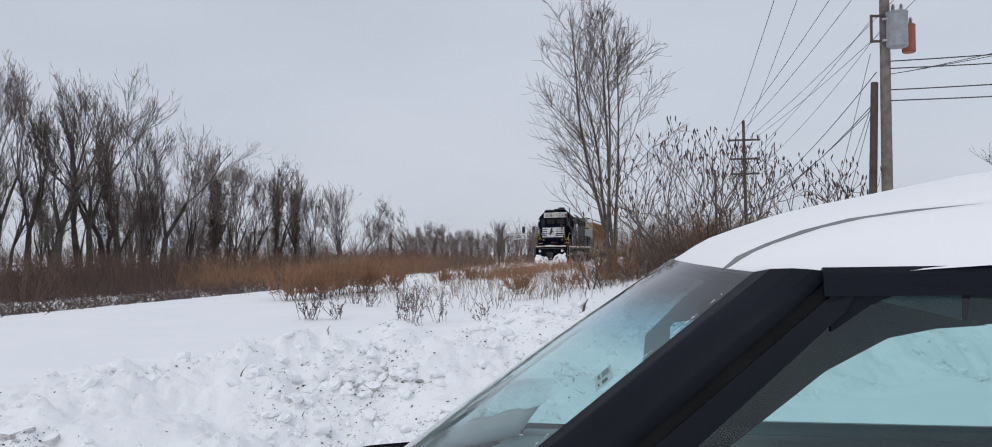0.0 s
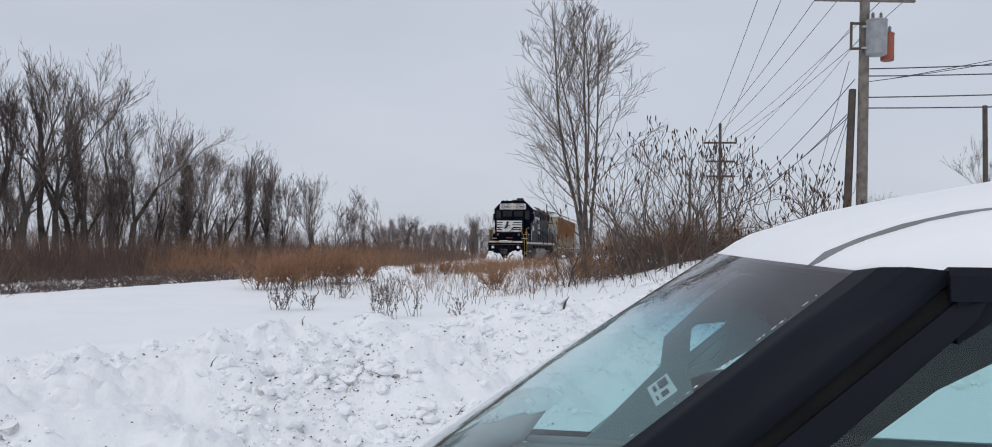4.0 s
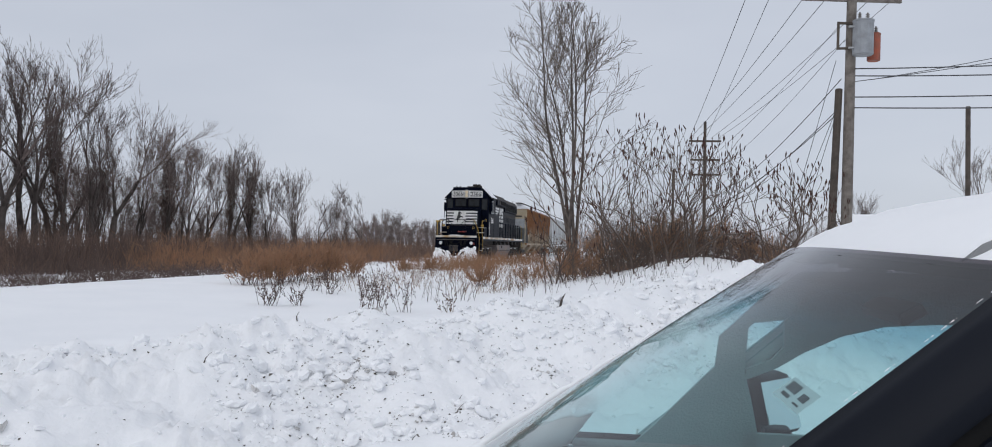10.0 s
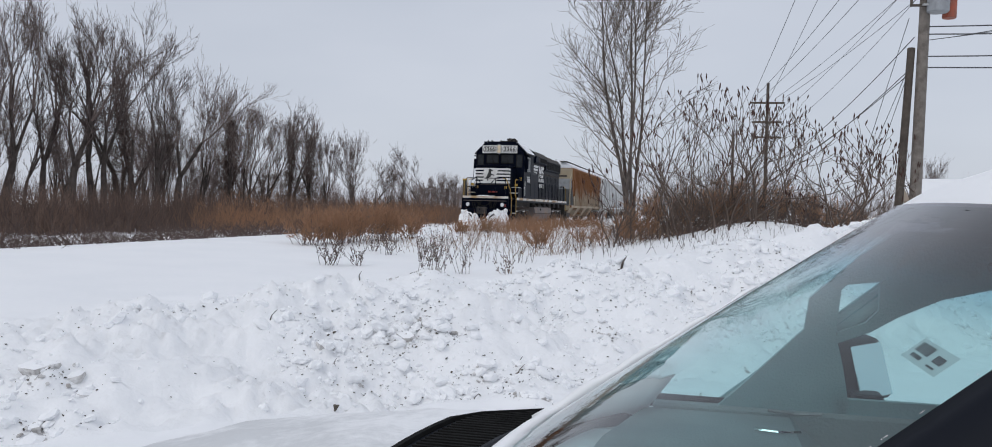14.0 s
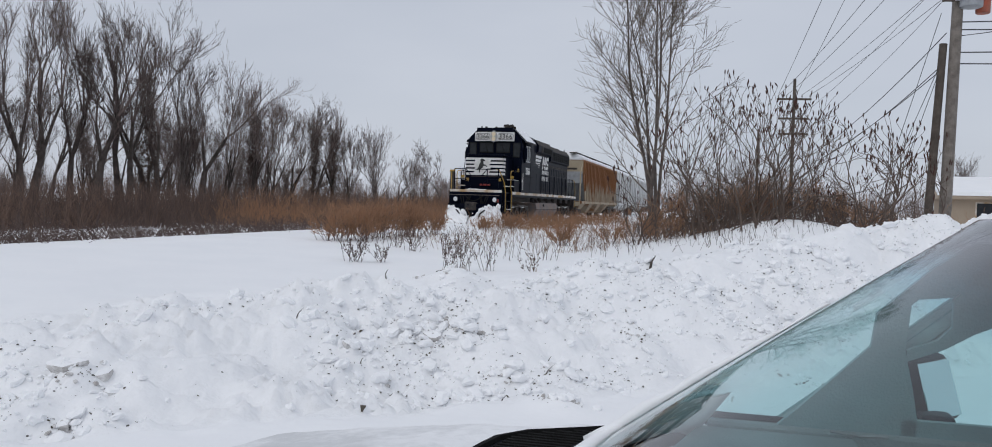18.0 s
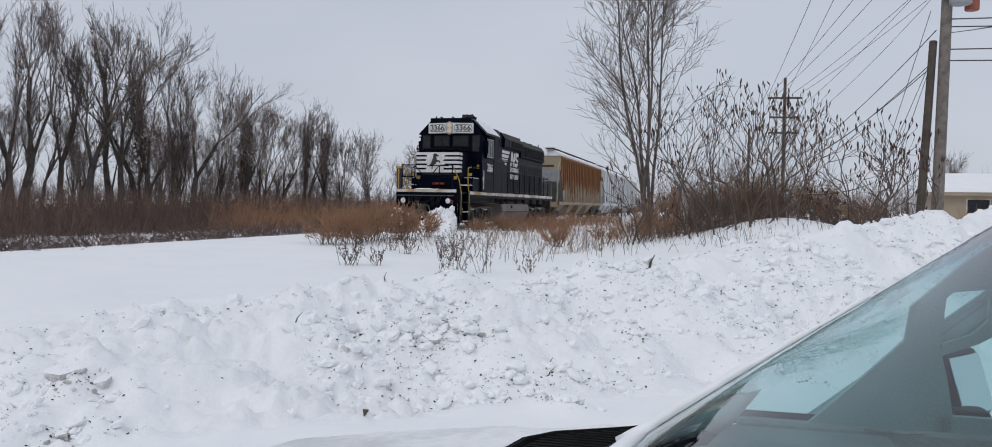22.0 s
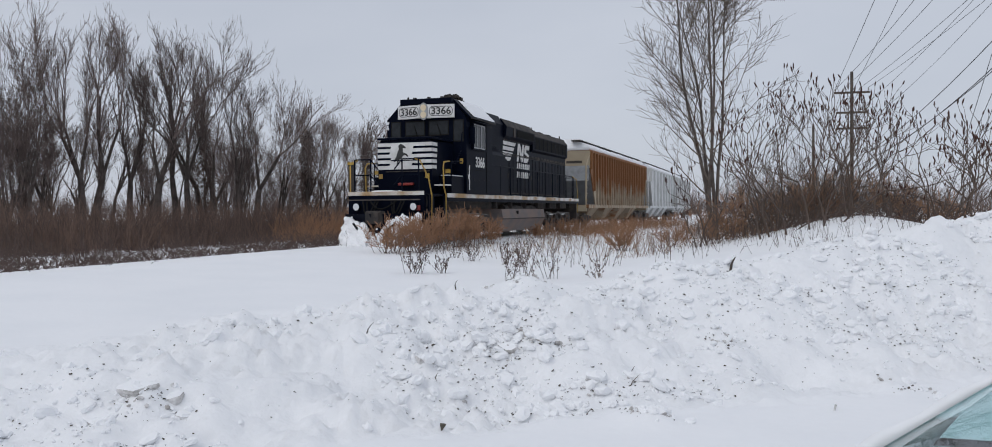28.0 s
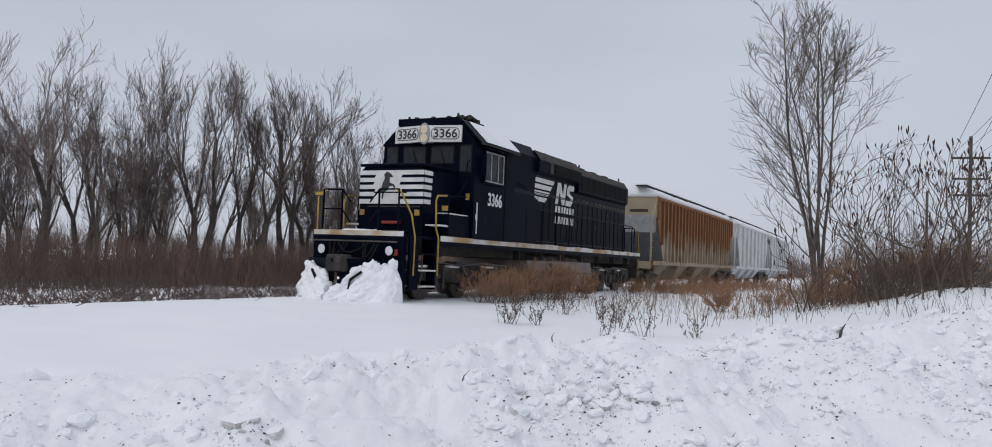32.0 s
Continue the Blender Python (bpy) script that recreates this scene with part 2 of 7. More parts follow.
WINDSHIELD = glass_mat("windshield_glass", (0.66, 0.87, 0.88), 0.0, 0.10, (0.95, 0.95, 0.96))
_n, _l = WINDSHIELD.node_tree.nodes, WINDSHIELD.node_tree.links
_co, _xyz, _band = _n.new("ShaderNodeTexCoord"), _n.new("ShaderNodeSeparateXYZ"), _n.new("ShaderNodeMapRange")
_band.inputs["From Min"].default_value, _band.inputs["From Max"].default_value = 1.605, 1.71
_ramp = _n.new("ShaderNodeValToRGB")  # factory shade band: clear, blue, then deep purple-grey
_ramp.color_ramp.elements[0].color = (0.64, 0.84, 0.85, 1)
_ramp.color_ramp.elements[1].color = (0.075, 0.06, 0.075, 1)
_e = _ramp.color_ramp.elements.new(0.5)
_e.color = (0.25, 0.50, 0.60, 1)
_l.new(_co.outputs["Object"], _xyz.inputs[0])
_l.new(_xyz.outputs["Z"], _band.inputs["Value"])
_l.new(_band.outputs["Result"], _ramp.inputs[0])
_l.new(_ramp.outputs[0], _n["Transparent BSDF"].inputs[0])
SIDEGLASS = glass_mat("side_window_glass", (0.68, 0.86, 0.86), 0.0, 0.06, (0.7, 0.7, 0.72))
STICKER = mat("paper_sticker", (0.66, 0.70, 0.70), (0.58, 0.62, 0.62), 6.0, 0.7)
INK = mat("printed_ink", (0.05, 0.05, 0.055), (0.08, 0.08, 0.085), 6.0, 0.7)
BRICKTAN = mat("tan_block_wall", (0.40, 0.32, 0.24), (0.33, 0.265, 0.2), 1.0, 0.9)


# ---- mesh helpers ----
def obj(name, verts, faces, material, parent=None, label="", smooth=False):
    me = bpy.data.meshes.new(name)
    me.from_pydata([tuple(v) for v in verts], [], [tuple(f) for f in faces])
    for m in material if isinstance(material, (list, tuple)) else [material]:
        me.materials.append(m)
    if smooth:
        me.polygons.foreach_set("use_smooth", [True] * len(me.polygons))
    ob = new(name, me)
    if parent:
        ob.parent = parent
    if label:
        ob["label"] = label
    return ob


def part(name, bm, material, parent, label="", smooth=False):
    me = bpy.data.meshes.new(name)
    bmesh.ops.recalc_face_normals(bm, faces=bm.faces)
    bm.to_mesh(me)
    bm.free()
    me.materials.append(material)
    if smooth:
        me.polygons.foreach_set("use_smooth", [True] * len(me.polygons))
    ob = new(name, me)
    if parent:
        ob.parent = parent
    if label:
        ob["label"] = label
    return ob


def add_box(bm, x0, x1, y0, y1, z0, z1, bevel=0.0, m=None):
    r = bmesh.ops.create_cube(bm, size=1.0)
    vs = r["verts"]
    for v in vs:
        v.co = Vector(((x0 + x1) / 2 + v.co.x * (x1 - x0), (y0 + y1) / 2 + v.co.y * (y1 - y0), (z0 + z1) / 2 + v.co.z * (z1 - z0)))
    if m is not None:
        bmesh.ops.transform(bm, matrix=m, verts=vs)
    if bevel:
        es = list({e for v in vs for e in v.link_edges})
        bmesh.ops.bevel(bm, geom=es, offset=bevel, segments=2, affect="EDGES", profile=0.6)


def box(x0, x1, y0, y1, z0, z1, bevel=0.0):
    bm = bmesh.new()
    add_box(bm, x0, x1, y0, y1, z0, z1, bevel)
    return bm


def add_cyl(bm, p, q, r0, r1=None, n=12, caps=True):
    p, q = Vector(p), Vector(q)
    d = q - p
    m = Matrix.Translation((p + q) / 2) @ d.to_track_quat("Z", "Y").to_matrix().to_4x4()
    bmesh.ops.create_cone(bm, cap_ends=caps, segments=n, radius1=r0, radius2=r0 if r1 is None else r1, depth=d.length, matrix=m)


def cyl(p, q, r0, r1=None, n=12):
    bm = bmesh.new()
    add_cyl(bm, p, q, r0, r1, n)
    return bm


def tube(points, radii, n, verts, faces):
    """A tapered tube through points, added to verts and faces."""
    start = len(verts)
    k = len(points)
    ref = Vector((0.31, 0.17, 0.93))
    for i, p in enumerate(points):
        d = (points[min(i + 1, k - 1)] - points[max(i - 1, 0)]).normalized()
        a = d.cross(ref)
        if a.length < 0.05:
            a = d.cross(Vector((1, 0, 0)))
        a.normalize()
        b = d.cross(a)
        for j in range(n):
            w = 2 * math.pi * j / n
            verts.append(p + (a * math.cos(w) + b * math.sin(w)) * radii[i])
    for i in range(k - 1):
        for j in range(n):
            s, t = start + i * n, start + (i + 1) * n
            faces.append((s + j, s + (j + 1) % n, t + (j + 1) % n, t + j))


def pipe(name, pts, r, material, parent, n=6, label=""):
    vs, fs = [], []
    pts = [Vector(p) for p in pts]
    tube(pts, [r] * len(pts), n, vs, fs)
    fs.append(tuple(range(n))[::-1])
    fs.append(tuple(range(len(vs) - n, len(vs))))
    return obj(name, vs, fs, material, parent, label, smooth=False)


def prism(outline, x0, x1):
    """An outline of (y, z) points swept along x."""
    bm = bmesh.new()
    a = [bm.verts.new((x0, y, z)) for y, z in outline]
    b = [bm.verts.new((x1, y, z)) for y, z in outline]
    k = len(outline)
    for i in range(k):
        bm.faces.new((a[i], a[(i + 1) % k], b[(i + 1) % k], b[i]))
    bm.faces.new(a[::-1])
    bm.faces.new(b)
    return bm


def prism_y(outline, y0, y1):
    """An outline of (x, z) points swept along y."""
    bm = bmesh.new()
    a = [bm.verts.new((x, y0, z)) for x, z in outline]
    b = [bm.verts.new((x, y1, z)) for x, z in outline]
    k = len(outline)
    for i in range(k):
        bm.faces.new((a[i], a[(i + 1) % k], b[(i + 1) % k], b[i]))
    bm.faces.new(a[::-1])
    bm.faces.new(b)
    return bm


def loft(rings, closed=True, caps=True):
    bm = bmesh.new()
    rows = [[bm.verts.new(p) for p in r] for r in rings]
    k = len(rings[0])
    for a, b in zip(rows, rows[1:]):
        for i in range(k if closed else k - 1):
            bm.faces.new((a[i], a[(i + 1) % k], b[(i + 1) % k], b[i]))
    if caps and closed:
        bm.faces.new(rows[0][::-1])
        bm.faces.new(rows[-1])
    return bm


def lettering(name, text, size, m, material, parent, label="", width=1.0, bold=0.0):
    """Flat letters as a mesh of a few millimetres' depth; m is their pose in the parent's space."""
    cu = bpy.data.curves.new(name, "FONT")
    cu.body, cu.size, cu.extrude, cu.align_x, cu.align_y, cu.offset = text, size, 0.004, "CENTER", "CENTER", bold
    tmp = bpy.data.objects.new(name, cu)
    me = bpy.data.meshes.new_from_object(tmp)
    bpy.data.objects.remove(tmp)
    me.transform(m @ Matrix.Diagonal((width, 1, 1, 1)))
    me.materials.clear()
    me.materials.append(material)
    ob = new(name, me)
    ob.parent = parent
    if label:
        ob["label"] = label
    return ob


def thing(name, label, category, group="", kind="", at=None):
    ob = new(name)
    ob.empty_display_size = 0.1
    tagged(ob, label, category, group, kind)
    if at is not None:
        ob.matrix_world = at
    return ob


# ---- ground ----
RAIL_Z = 0.61


def track_x(y):
    """The track's centre line: a long gentle bend."""
    d = min(max(y, -40.0), 110.0) - 30.0
    return -12.189 + 0.024 * d - 0.00028 * d * d + 0.0 * y


U, V = Vector((0.788, 0.616)), Vector((-0.616, 0.788))


def smooth(a, b, x):
    t = min(1.0, max(0.0, (x - a) / (b - a)))
    return t * t * (3 - 2 * t)


CREST = [(-30, 0.5), (-6, 0.42), (-2, 0.46), (-1.2, 0.52), (-0.7, 0.63), (-0.2, 0.74), (0.4, 0.77), (0.9, 0.71), (1.5, 0.74), (2.2, 0.80), (3.2, 0.88), (4.4, 0.97), (5.4, 1.05), (6.5, 1.2), (7.6, 1.38), (9.5, 1.55), (10.6, 1.68), (13, 1.72), (20, 1.6), (60, 1.2)]


def crest(u):
    for (a, p), (b, q) in zip(CREST, CREST[1:]):
        if u <= b:
            return p + (q - p) * smooth(a, b, max(a, u))
    return CREST[-1][1]


def field(x, y):
    """The level land beyond the bank: it climbs to the track and falls away behind it."""
    d = x - track_x(y)
    z = 0.40 + 0.20 * smooth(7.5, 1.4, d)
    z += 0.45 * smooth(-5.5, 1.0, x) * smooth(9, 17, y) * (1 - smooth(30, 60, y))
    z += 0.62 * math.exp(-((x - 1.9) / 2.3) ** 2) * smooth(18.5, 26, y) * (1 - smooth(28, 38, y))
    z += 0.016 * smooth(0.55, 0.2, d)
    z += 0.036 * smooth(1.9, 1.2, abs(d)) * (1 - smooth(50, 60, y))
    z -= 0.13 * smooth(-1.5, -3.2, d)
    z += 0.05 * noise.noise((x * 0.22, y * 0.22, 3.0)) * smooth(8, 12, y) * smooth(1.6, 3.2, abs(d))
    return z


MOUNDS = [(-3.6, 9.45, 0.08, 0.45), (-4.6, 8.85, 0.06, 0.4), (-5.35, 5.30, 0.10, 0.30), (-2.95, 7.85, 0.07, 0.30), (-1.65, 6.75, 0.08, 0.25)]


def height(x, y):
    u, v = x * U.x + y * U.y, x * V.x + y * V.y
    f = field(x, y)
    c = crest(u)
    toe = 6.78 + 0.4 * noise.noise((u * 0.35, 7.0, 0.0))
    top = toe + 2.15 + 0.35 * noise.noise((u * 0.5, 2.0, 0.0))
    if v <= toe:
        z = 0.02 * noise.noise((x * 1.5, y * 1.5, 0.0))
        rough = smooth(toe - 0.5, toe, v) * 0.5
    elif v <= top:
        z = c * (smooth(toe, top + 0.5, v) * 0.75 + 0.33 * (v - toe) / (top - toe))
        z = min(z, c * 1.04)
        rough = 1.0
    else:
        k = smooth(top, top + (2.6 if c > f else 1.2), v)
        z = c * (1 - k) + f * k
        rough = 1 - smooth(top - 0.1, top + 0.9 + 0.5 * noise.noise((u * 0.8, 4.0, 0.0)), v)
    if rough > 0.01:
        p = Vector((x, y, 0))
        n1 = noise.noise(p * 0.8) * 0.24 + noise.noise(p * 1.9 + Vector((5, 1, 0))) * 0.20
        c1 = noise.voronoi(p * 2.6)[0][0]
        c2 = noise.voronoi(p * 6.5 + Vector((3, 9, 0)))[0][0]
        gate = smooth(-0.15, 0.25, noise.noise(p * 0.9 + Vector((2, 8, 0))))
        c3 = noise.voronoi(p * 13.0 + Vector((7, 2, 0)))[0][0]
        gate2 = smooth(-0.2, 0.3, noise.noise(p * 0.7 + Vector((11, 4, 0))))
        n2 = (0.42 - c1) * 0.20 * gate + (0.42 - c2) * (0.05 + 0.13 * gate2) + (0.40 - c3) * 0.07 * gate2 + noise.noise(p * 11.0) * 0.034 + noise.noise(p * 23.0) * 0.014
        z += (n1 * min(1, c) + n2) * rough
    for mx, my, mh, mr in MOUNDS:
        q = (x - mx) ** 2 + (y - my) ** 2
        if q < 4 * mr * mr:
            z += mh * math.exp(-q / (mr * mr) * 1.6)
    return z, rough


def spaced(lo, fine_lo, fine_hi, hi, step, grow=1.22):
    vals = list(np.arange(fine_lo, fine_hi + step / 2, step))
    s, x = step, vals[-1]
    while x < hi:
        s *= grow
        x += s
        vals.append(x)
    s, x = step, vals[0]
    while x > lo:
        s *= grow
        x -= s
        vals.insert(0, x)
    return vals


def build_ground():
    us = spaced(-2500, -6.0, 15.0, 2500, 0.05, 1.09)
    vs_ = spaced(-2500, 5.6, 10.4, 2500, 0.05, 1.07)
    verts, rough = [], []
    for v in vs_:
        for u in us:
            x, y = u * U.x + v * V.x, u * U.y + v * V.y
            z, r = height(x, y)
            verts.append((x, y, z))
            rough.append(r)
    k = len(us)
    faces, idx = [], []
    for j in range(len(vs_) - 1):
        for i in range(k - 1):
            faces.append((j * k + i, j * k + i + 1, (j + 1) * k + i + 1, (j + 1) * k + i))
            idx.append(1 if rough[j * k + i] > 0.35 else 0)
    ob = obj("ground", verts, faces, [SNOW, PLOUGHED], smooth=True)
    ob.data.polygons.foreach_set("material_index", idx)
    tagged(ob, "snow-covered field with a ploughed snow bank", "ground", kind="structure")
    return ob


build_ground()


def ground_z(x, y):
    return height(x, y)[0]


def pebble_mesh(g, bumps):
    """A small irregular lump: a squashed twelve-sided form."""
    bm = bmesh.new()
    bmesh.ops.create_icosphere(bm, subdivisions=bumps, radius=1.0)
    for v in bm.verts:
        v.co *= 1 + g.uniform(-0.28, 0.22)
    bm.verts.index_update()
    out = ([v.co.copy() for v in bm.verts], [tuple(v.index for v in f.verts) for f in bm.faces])
    bm.free()
    return out


def scatter(name, label, spots, shapes, material, seed, squash=0.7, sink=0.2, category="snow"):
    """Loose lumps resting on the bank, joined."""
    g = random.Random(seed)
    vs, fs = [], []
    for x, y, size in spots:
        shape = g.choice(shapes)
        m = Matrix.Translation((x, y, ground_z(x, y) + size * (squash - sink) * 0.6)) @ pose(0, 0, 0, g.uniform(-35, 35), g.uniform(-35, 35), g.uniform(0, 360)) @ Matrix.Diagonal((size * g.uniform(0.75, 1.35), size * g.uniform(0.75, 1.2), size * squash * g.uniform(0.7, 1.2), 1))
        k = len(vs)
        vs += [m @ v for v in shape[0]]
        fs += [tuple(i + k for i in f) for f in shape[1]]
    ob = obj(name, vs, fs, material)
    return tagged(ob, label, category, kind="stuff")


def bank_spot(g, spread=1.0):
    """A place on the ploughed bank."""
    while True:
        u, v = g.uniform(-5.5, 15.0), 6.0 + 3.2 * g.random()
        x, y = u * U.x + v * V.x, u * U.y + v * V.y
        if height(x, y)[1] > 0.5 and g.random() < (0.08 + spread * smooth(-0.2, 0.3, noise.noise((x * 0.75, y * 0.75, 5.0)))) * (0.35 + 0.65 * smooth(-4.8, -3.6, x)):
            return x, y


gb = random.Random(91)
LUMPS = [pebble_mesh(gb, 2) for _ in range(5)]
CHIPS = [pebble_mesh(gb, 1) for _ in range(6)]
scatter("snow_clods", "loose white clods of ploughed snow on the bank", [(*bank_spot(gb), 0.014 + 0.075 * gb.random() ** 3.0) for _ in range(1700)], LUMPS, SNOW, 1)
scatter("snow_crumbs", "small crumbs of ploughed snow on the bank", [(*bank_spot(gb), 0.010 + 0.014 * gb.random()) for _ in range(3200)], CHIPS, SNOW, 2)
scatter("grit", "dark grit and leaf scraps scattered over the ploughed snow", [(*bank_spot(gb, 1.2), 0.0045 + 0.011 * gb.random() ** 2.5) for _ in range(3600)], CHIPS, GRIT, 3, squash=0.45, category="grit")
DIRTY_HEAPS = [(-2.97, 7.98, 0.17, 80), (-3.21, 7.73, 0.13, 46), (-1.68, 6.87, 0.10, 50), (-1.2, 8.77, 0.10, 30), (-3.6, 9.4, 0.25, 40), (-4.75, 8.9, 0.20, 30), (0.6, 8.7, 0.16, 18), (-3.1, 6.9, 0.2, 30), (-5.25, 5.38, 0.13, 22), (-5.42, 5.25, 0.10, 16), (-5.07, 4.87, 0.09, 14), (-2.3, 7.3, 0.25, 30)]
for x, y, wide, n in DIRTY_HEAPS:
    tagged(scatter("dirty_clods", "grey-brown clods of dirty snow in a heap", [(x + gb.gauss(0, wide), y + gb.gauss(0, wide * 0.7), 0.008 + 0.022 * gb.random() ** 2.0) for _ in range(n // 2)], LUMPS, DIRTY, int(x * 100) + 900), "grey-brown clods of dirty snow in a heap", "snow", "dirty clod heaps", "stuff")
    scatter("snow_clods", "white clods of snow heaped on the bank", [(x + gb.gauss(0, wide * 1.3), y + gb.gauss(0, wide), 0.015 + 0.045 * gb.random() ** 2.0) for _ in range(n // 2)], LUMPS, SNOW, int(x * 70) + 400)
    scatter("grit", "dark grit caught in a heap of dirty snow", [(x + gb.gauss(0, wide), y + gb.gauss(0, wide * 0.7), 0.004 + 0.012 * gb.random() ** 2.4) for _ in range(int(n * 1.6))], CHIPS, GRIT, int(y * 100), squash=0.5, category="grit")


def crust(x, y, size, turn, tip, seed):
    """A tilted plate of broken snow crust."""
    g = random.Random(seed)
    n = 9
    rim = [(math.cos(2 * math.pi * i / n) * size * g.uniform(0.7, 1.15), math.sin(2 * math.pi * i / n) * size * 0.7 * g.uniform(0.55, 1.2)) for i in range(n)]
    m = pose(x, y, ground_z(x, y) + 0.005, tip, g.uniform(-6, 6), turn)
    rings = []
    for z, k in ((-0.06, 0.80), (-0.015, 1.0), (0.008, 0.98), (0.018, 0.7)):
        rings.append([m @ Vector((a * k, b * k, z + g.uniform(-0.006, 0.006))) for a, b in rim])
    bm = loft(rings)
    me = bpy.data.meshes.new("snow_slab")
    bmesh.ops.recalc_face_normals(bm, faces=bm.faces)
    bm.to_mesh(me)
    bm.free()
    me.materials.append(SNOW)
    me.materials.append(DIRTY)
    # upward faces stay white, steep and under faces get the grey-brown snow
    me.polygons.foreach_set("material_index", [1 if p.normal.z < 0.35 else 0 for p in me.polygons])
    return tagged(new("snow_slab", me), "broken slab of snow crust tilted in the bank", "snow slab", "snow slabs")


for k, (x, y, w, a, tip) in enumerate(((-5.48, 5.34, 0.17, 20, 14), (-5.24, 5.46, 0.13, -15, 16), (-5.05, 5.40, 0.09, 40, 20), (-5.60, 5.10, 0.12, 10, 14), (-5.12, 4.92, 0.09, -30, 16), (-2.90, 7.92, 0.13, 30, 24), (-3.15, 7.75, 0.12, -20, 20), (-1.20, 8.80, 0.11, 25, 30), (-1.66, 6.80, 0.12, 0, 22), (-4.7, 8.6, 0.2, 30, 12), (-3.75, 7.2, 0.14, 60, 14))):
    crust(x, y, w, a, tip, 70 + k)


def shard(x, y, size, turn, label, material):
    """A slab of ice or slate stuck in the bank."""
    bm = bmesh.new()
    z = ground_z(x, y)
    m = pose(x, y, z, 8, 14, turn)
    for p in ((-0.5, -0.05, 0.9), (0.45, -0.04, 1.0), (0.25, 0, 0.4), (0.0, 0.02, -0.4), (-0.25, 0, 0.3)):
        bm.verts.new(m @ Vector((p[0] * size, p[1] * size, p[2] * size)))
    f = bm.faces.new(bm.verts)
    ext = bmesh.ops.extrude_face_region(bm, geom=[f])
    for v in ext["geom"]:
        if isinstance(v, bmesh.types.BMVert):
            v.co += m.to_3x3() @ Vector((0, size * 0.35, size * 0.1))
    me = bpy.data.meshes.new("shard")
    bmesh.ops.recalc_face_normals(bm, faces=bm.faces)
    bm.to_mesh(me)
    bm.free()
    me.materials.append(material)
    return tagged(new("shard", me), label, "shard", "shards in the bank")


shard(-3.17, 6.03, 0.05, 20, "dark slate-grey shard sticking out of the snow", GRIT)
shard(-0.2, 7.6, 0.05, 80, "dirty grey slab of ice in the bank", DIRTY)
for x, y, l, a in ((-1.17, 10.06, 0.17, 1.2), (-1.93, 7.51, 0.12, 0.4), (-3.9, 8.3, 0.11, 2.5), (-4.4, 7.2, 0.12, 0.9), (-1.95, 7.75, 0.10, 2.2), (-2.2, 6.9, 0.08, 1.7), (-3.6, 7.0, 0.09, 3.0)):
    z = ground_z(x, y)
    vs_t, fs_t = [], []
    base = Vector((x, y, z - 0.02))
    up = Vector((math.cos(a) * 0.35, math.sin(a) * 0.35, 1)).normalized()
    tw = [base, base + up * l * 0.5, base + up * l * 0.8 + Vector((0.02, 0, 0)), base + up * l + Vector((0.035, 0.01, 0))]
    k0 = 0.018 if l > 0.15 else 0.007
    start = 0
    for i, q in enumerate(tw):
        for j in range(5):
            b = 2 * math.pi * j / 5
            vs_t.append(q + Vector((math.cos(b), math.sin(b), 0)) * k0 * (1 - 0.22 * i))
    for i in range(3):
        for j in range(5):
            fs_t.append((i * 5 + j, i * 5 + (j + 1) % 5, i * 5 + 5 + (j + 1) % 5, i * 5 + 5 + j))
    fs_t.append((15, 16, 17, 18, 19))
    tagged(obj("twig", vs_t, fs_t, BARK), "dark broken twig poking out of the bank", "twig", "twigs in the bank")



# ---- track ----
def build_track():
    tr = thing("railway_track", "single railway track half buried in snow", "railway track", kind="structure")
    for s in (-0.755, 0.755):
        prof = [(s - 0.036, 0.0), (s + 0.036, 0.0), (s + 0.036, -0.04), (s + 0.012, -0.05), (s + 0.012, -0.13), (s + 0.07, -0.16), (s - 0.07, -0.16), (s - 0.012, -0.13), (s - 0.012, -0.05), (s - 0.036, -0.04)]
        bm = loft([[(track_x(y) + x, y, RAIL_Z + z) for x, z in prof] for y in range(-60, 401, 4)])
        part("rail", bm, RAIL, tr, "rusty steel rail")
    vs, fs = [], []
    for i in range(420):
        y = -40 + i * 0.56
        b = len(vs)
        for dz in (-0.30, -0.165):
            for dx, dy in ((-1.3, -0.115), (1.3, -0.115), (1.3, 0.115), (-1.3, 0.115)):
                vs.append((track_x(y) + dx, y + dy, RAIL_Z + dz))
        fs += [(b + 4, b + 5, b + 6, b + 7), (b, b + 1, b + 5, b + 4), (b + 1, b + 2, b + 6, b + 5), (b + 2, b + 3, b + 7, b + 6), (b + 3, b, b + 4, b + 7)]
    ties = obj("tie", vs, fs, STUB, tr, "dark timber ties under snow")
    ties["kind"] = "stuff"


build_track()


# ---- trees ----
def grow(rng, start, way, length, radius, segs, wander, lift):
    """A wandering line of points with tapering radii."""
    pts, rad = [start.copy()], [radius]
    p, d = start.copy(), way.normalized()
    for i in range(segs):
        d = (d + Vector((rng.uniform(-1, 1), rng.uniform(-1, 1), rng.uniform(-0.6, 0.6))) * wander + Vector((0, 0, lift))).normalized()
        p = p + d * (length / segs)
        pts.append(p.copy())
        rad.append(radius * (1 - 0.82 * (i + 1) / segs))
    return pts, rad


def side_way(rng, d, angle):
    a = d.cross(Vector((rng.uniform(-1, 1), rng.uniform(-1, 1), rng.uniform(-0.3, 0.3))))
    a = a.normalized() if a.length > 0.05 else Vector((1, 0, 0))
    return (d * math.cos(angle) + a * math.sin(angle)).normalized()


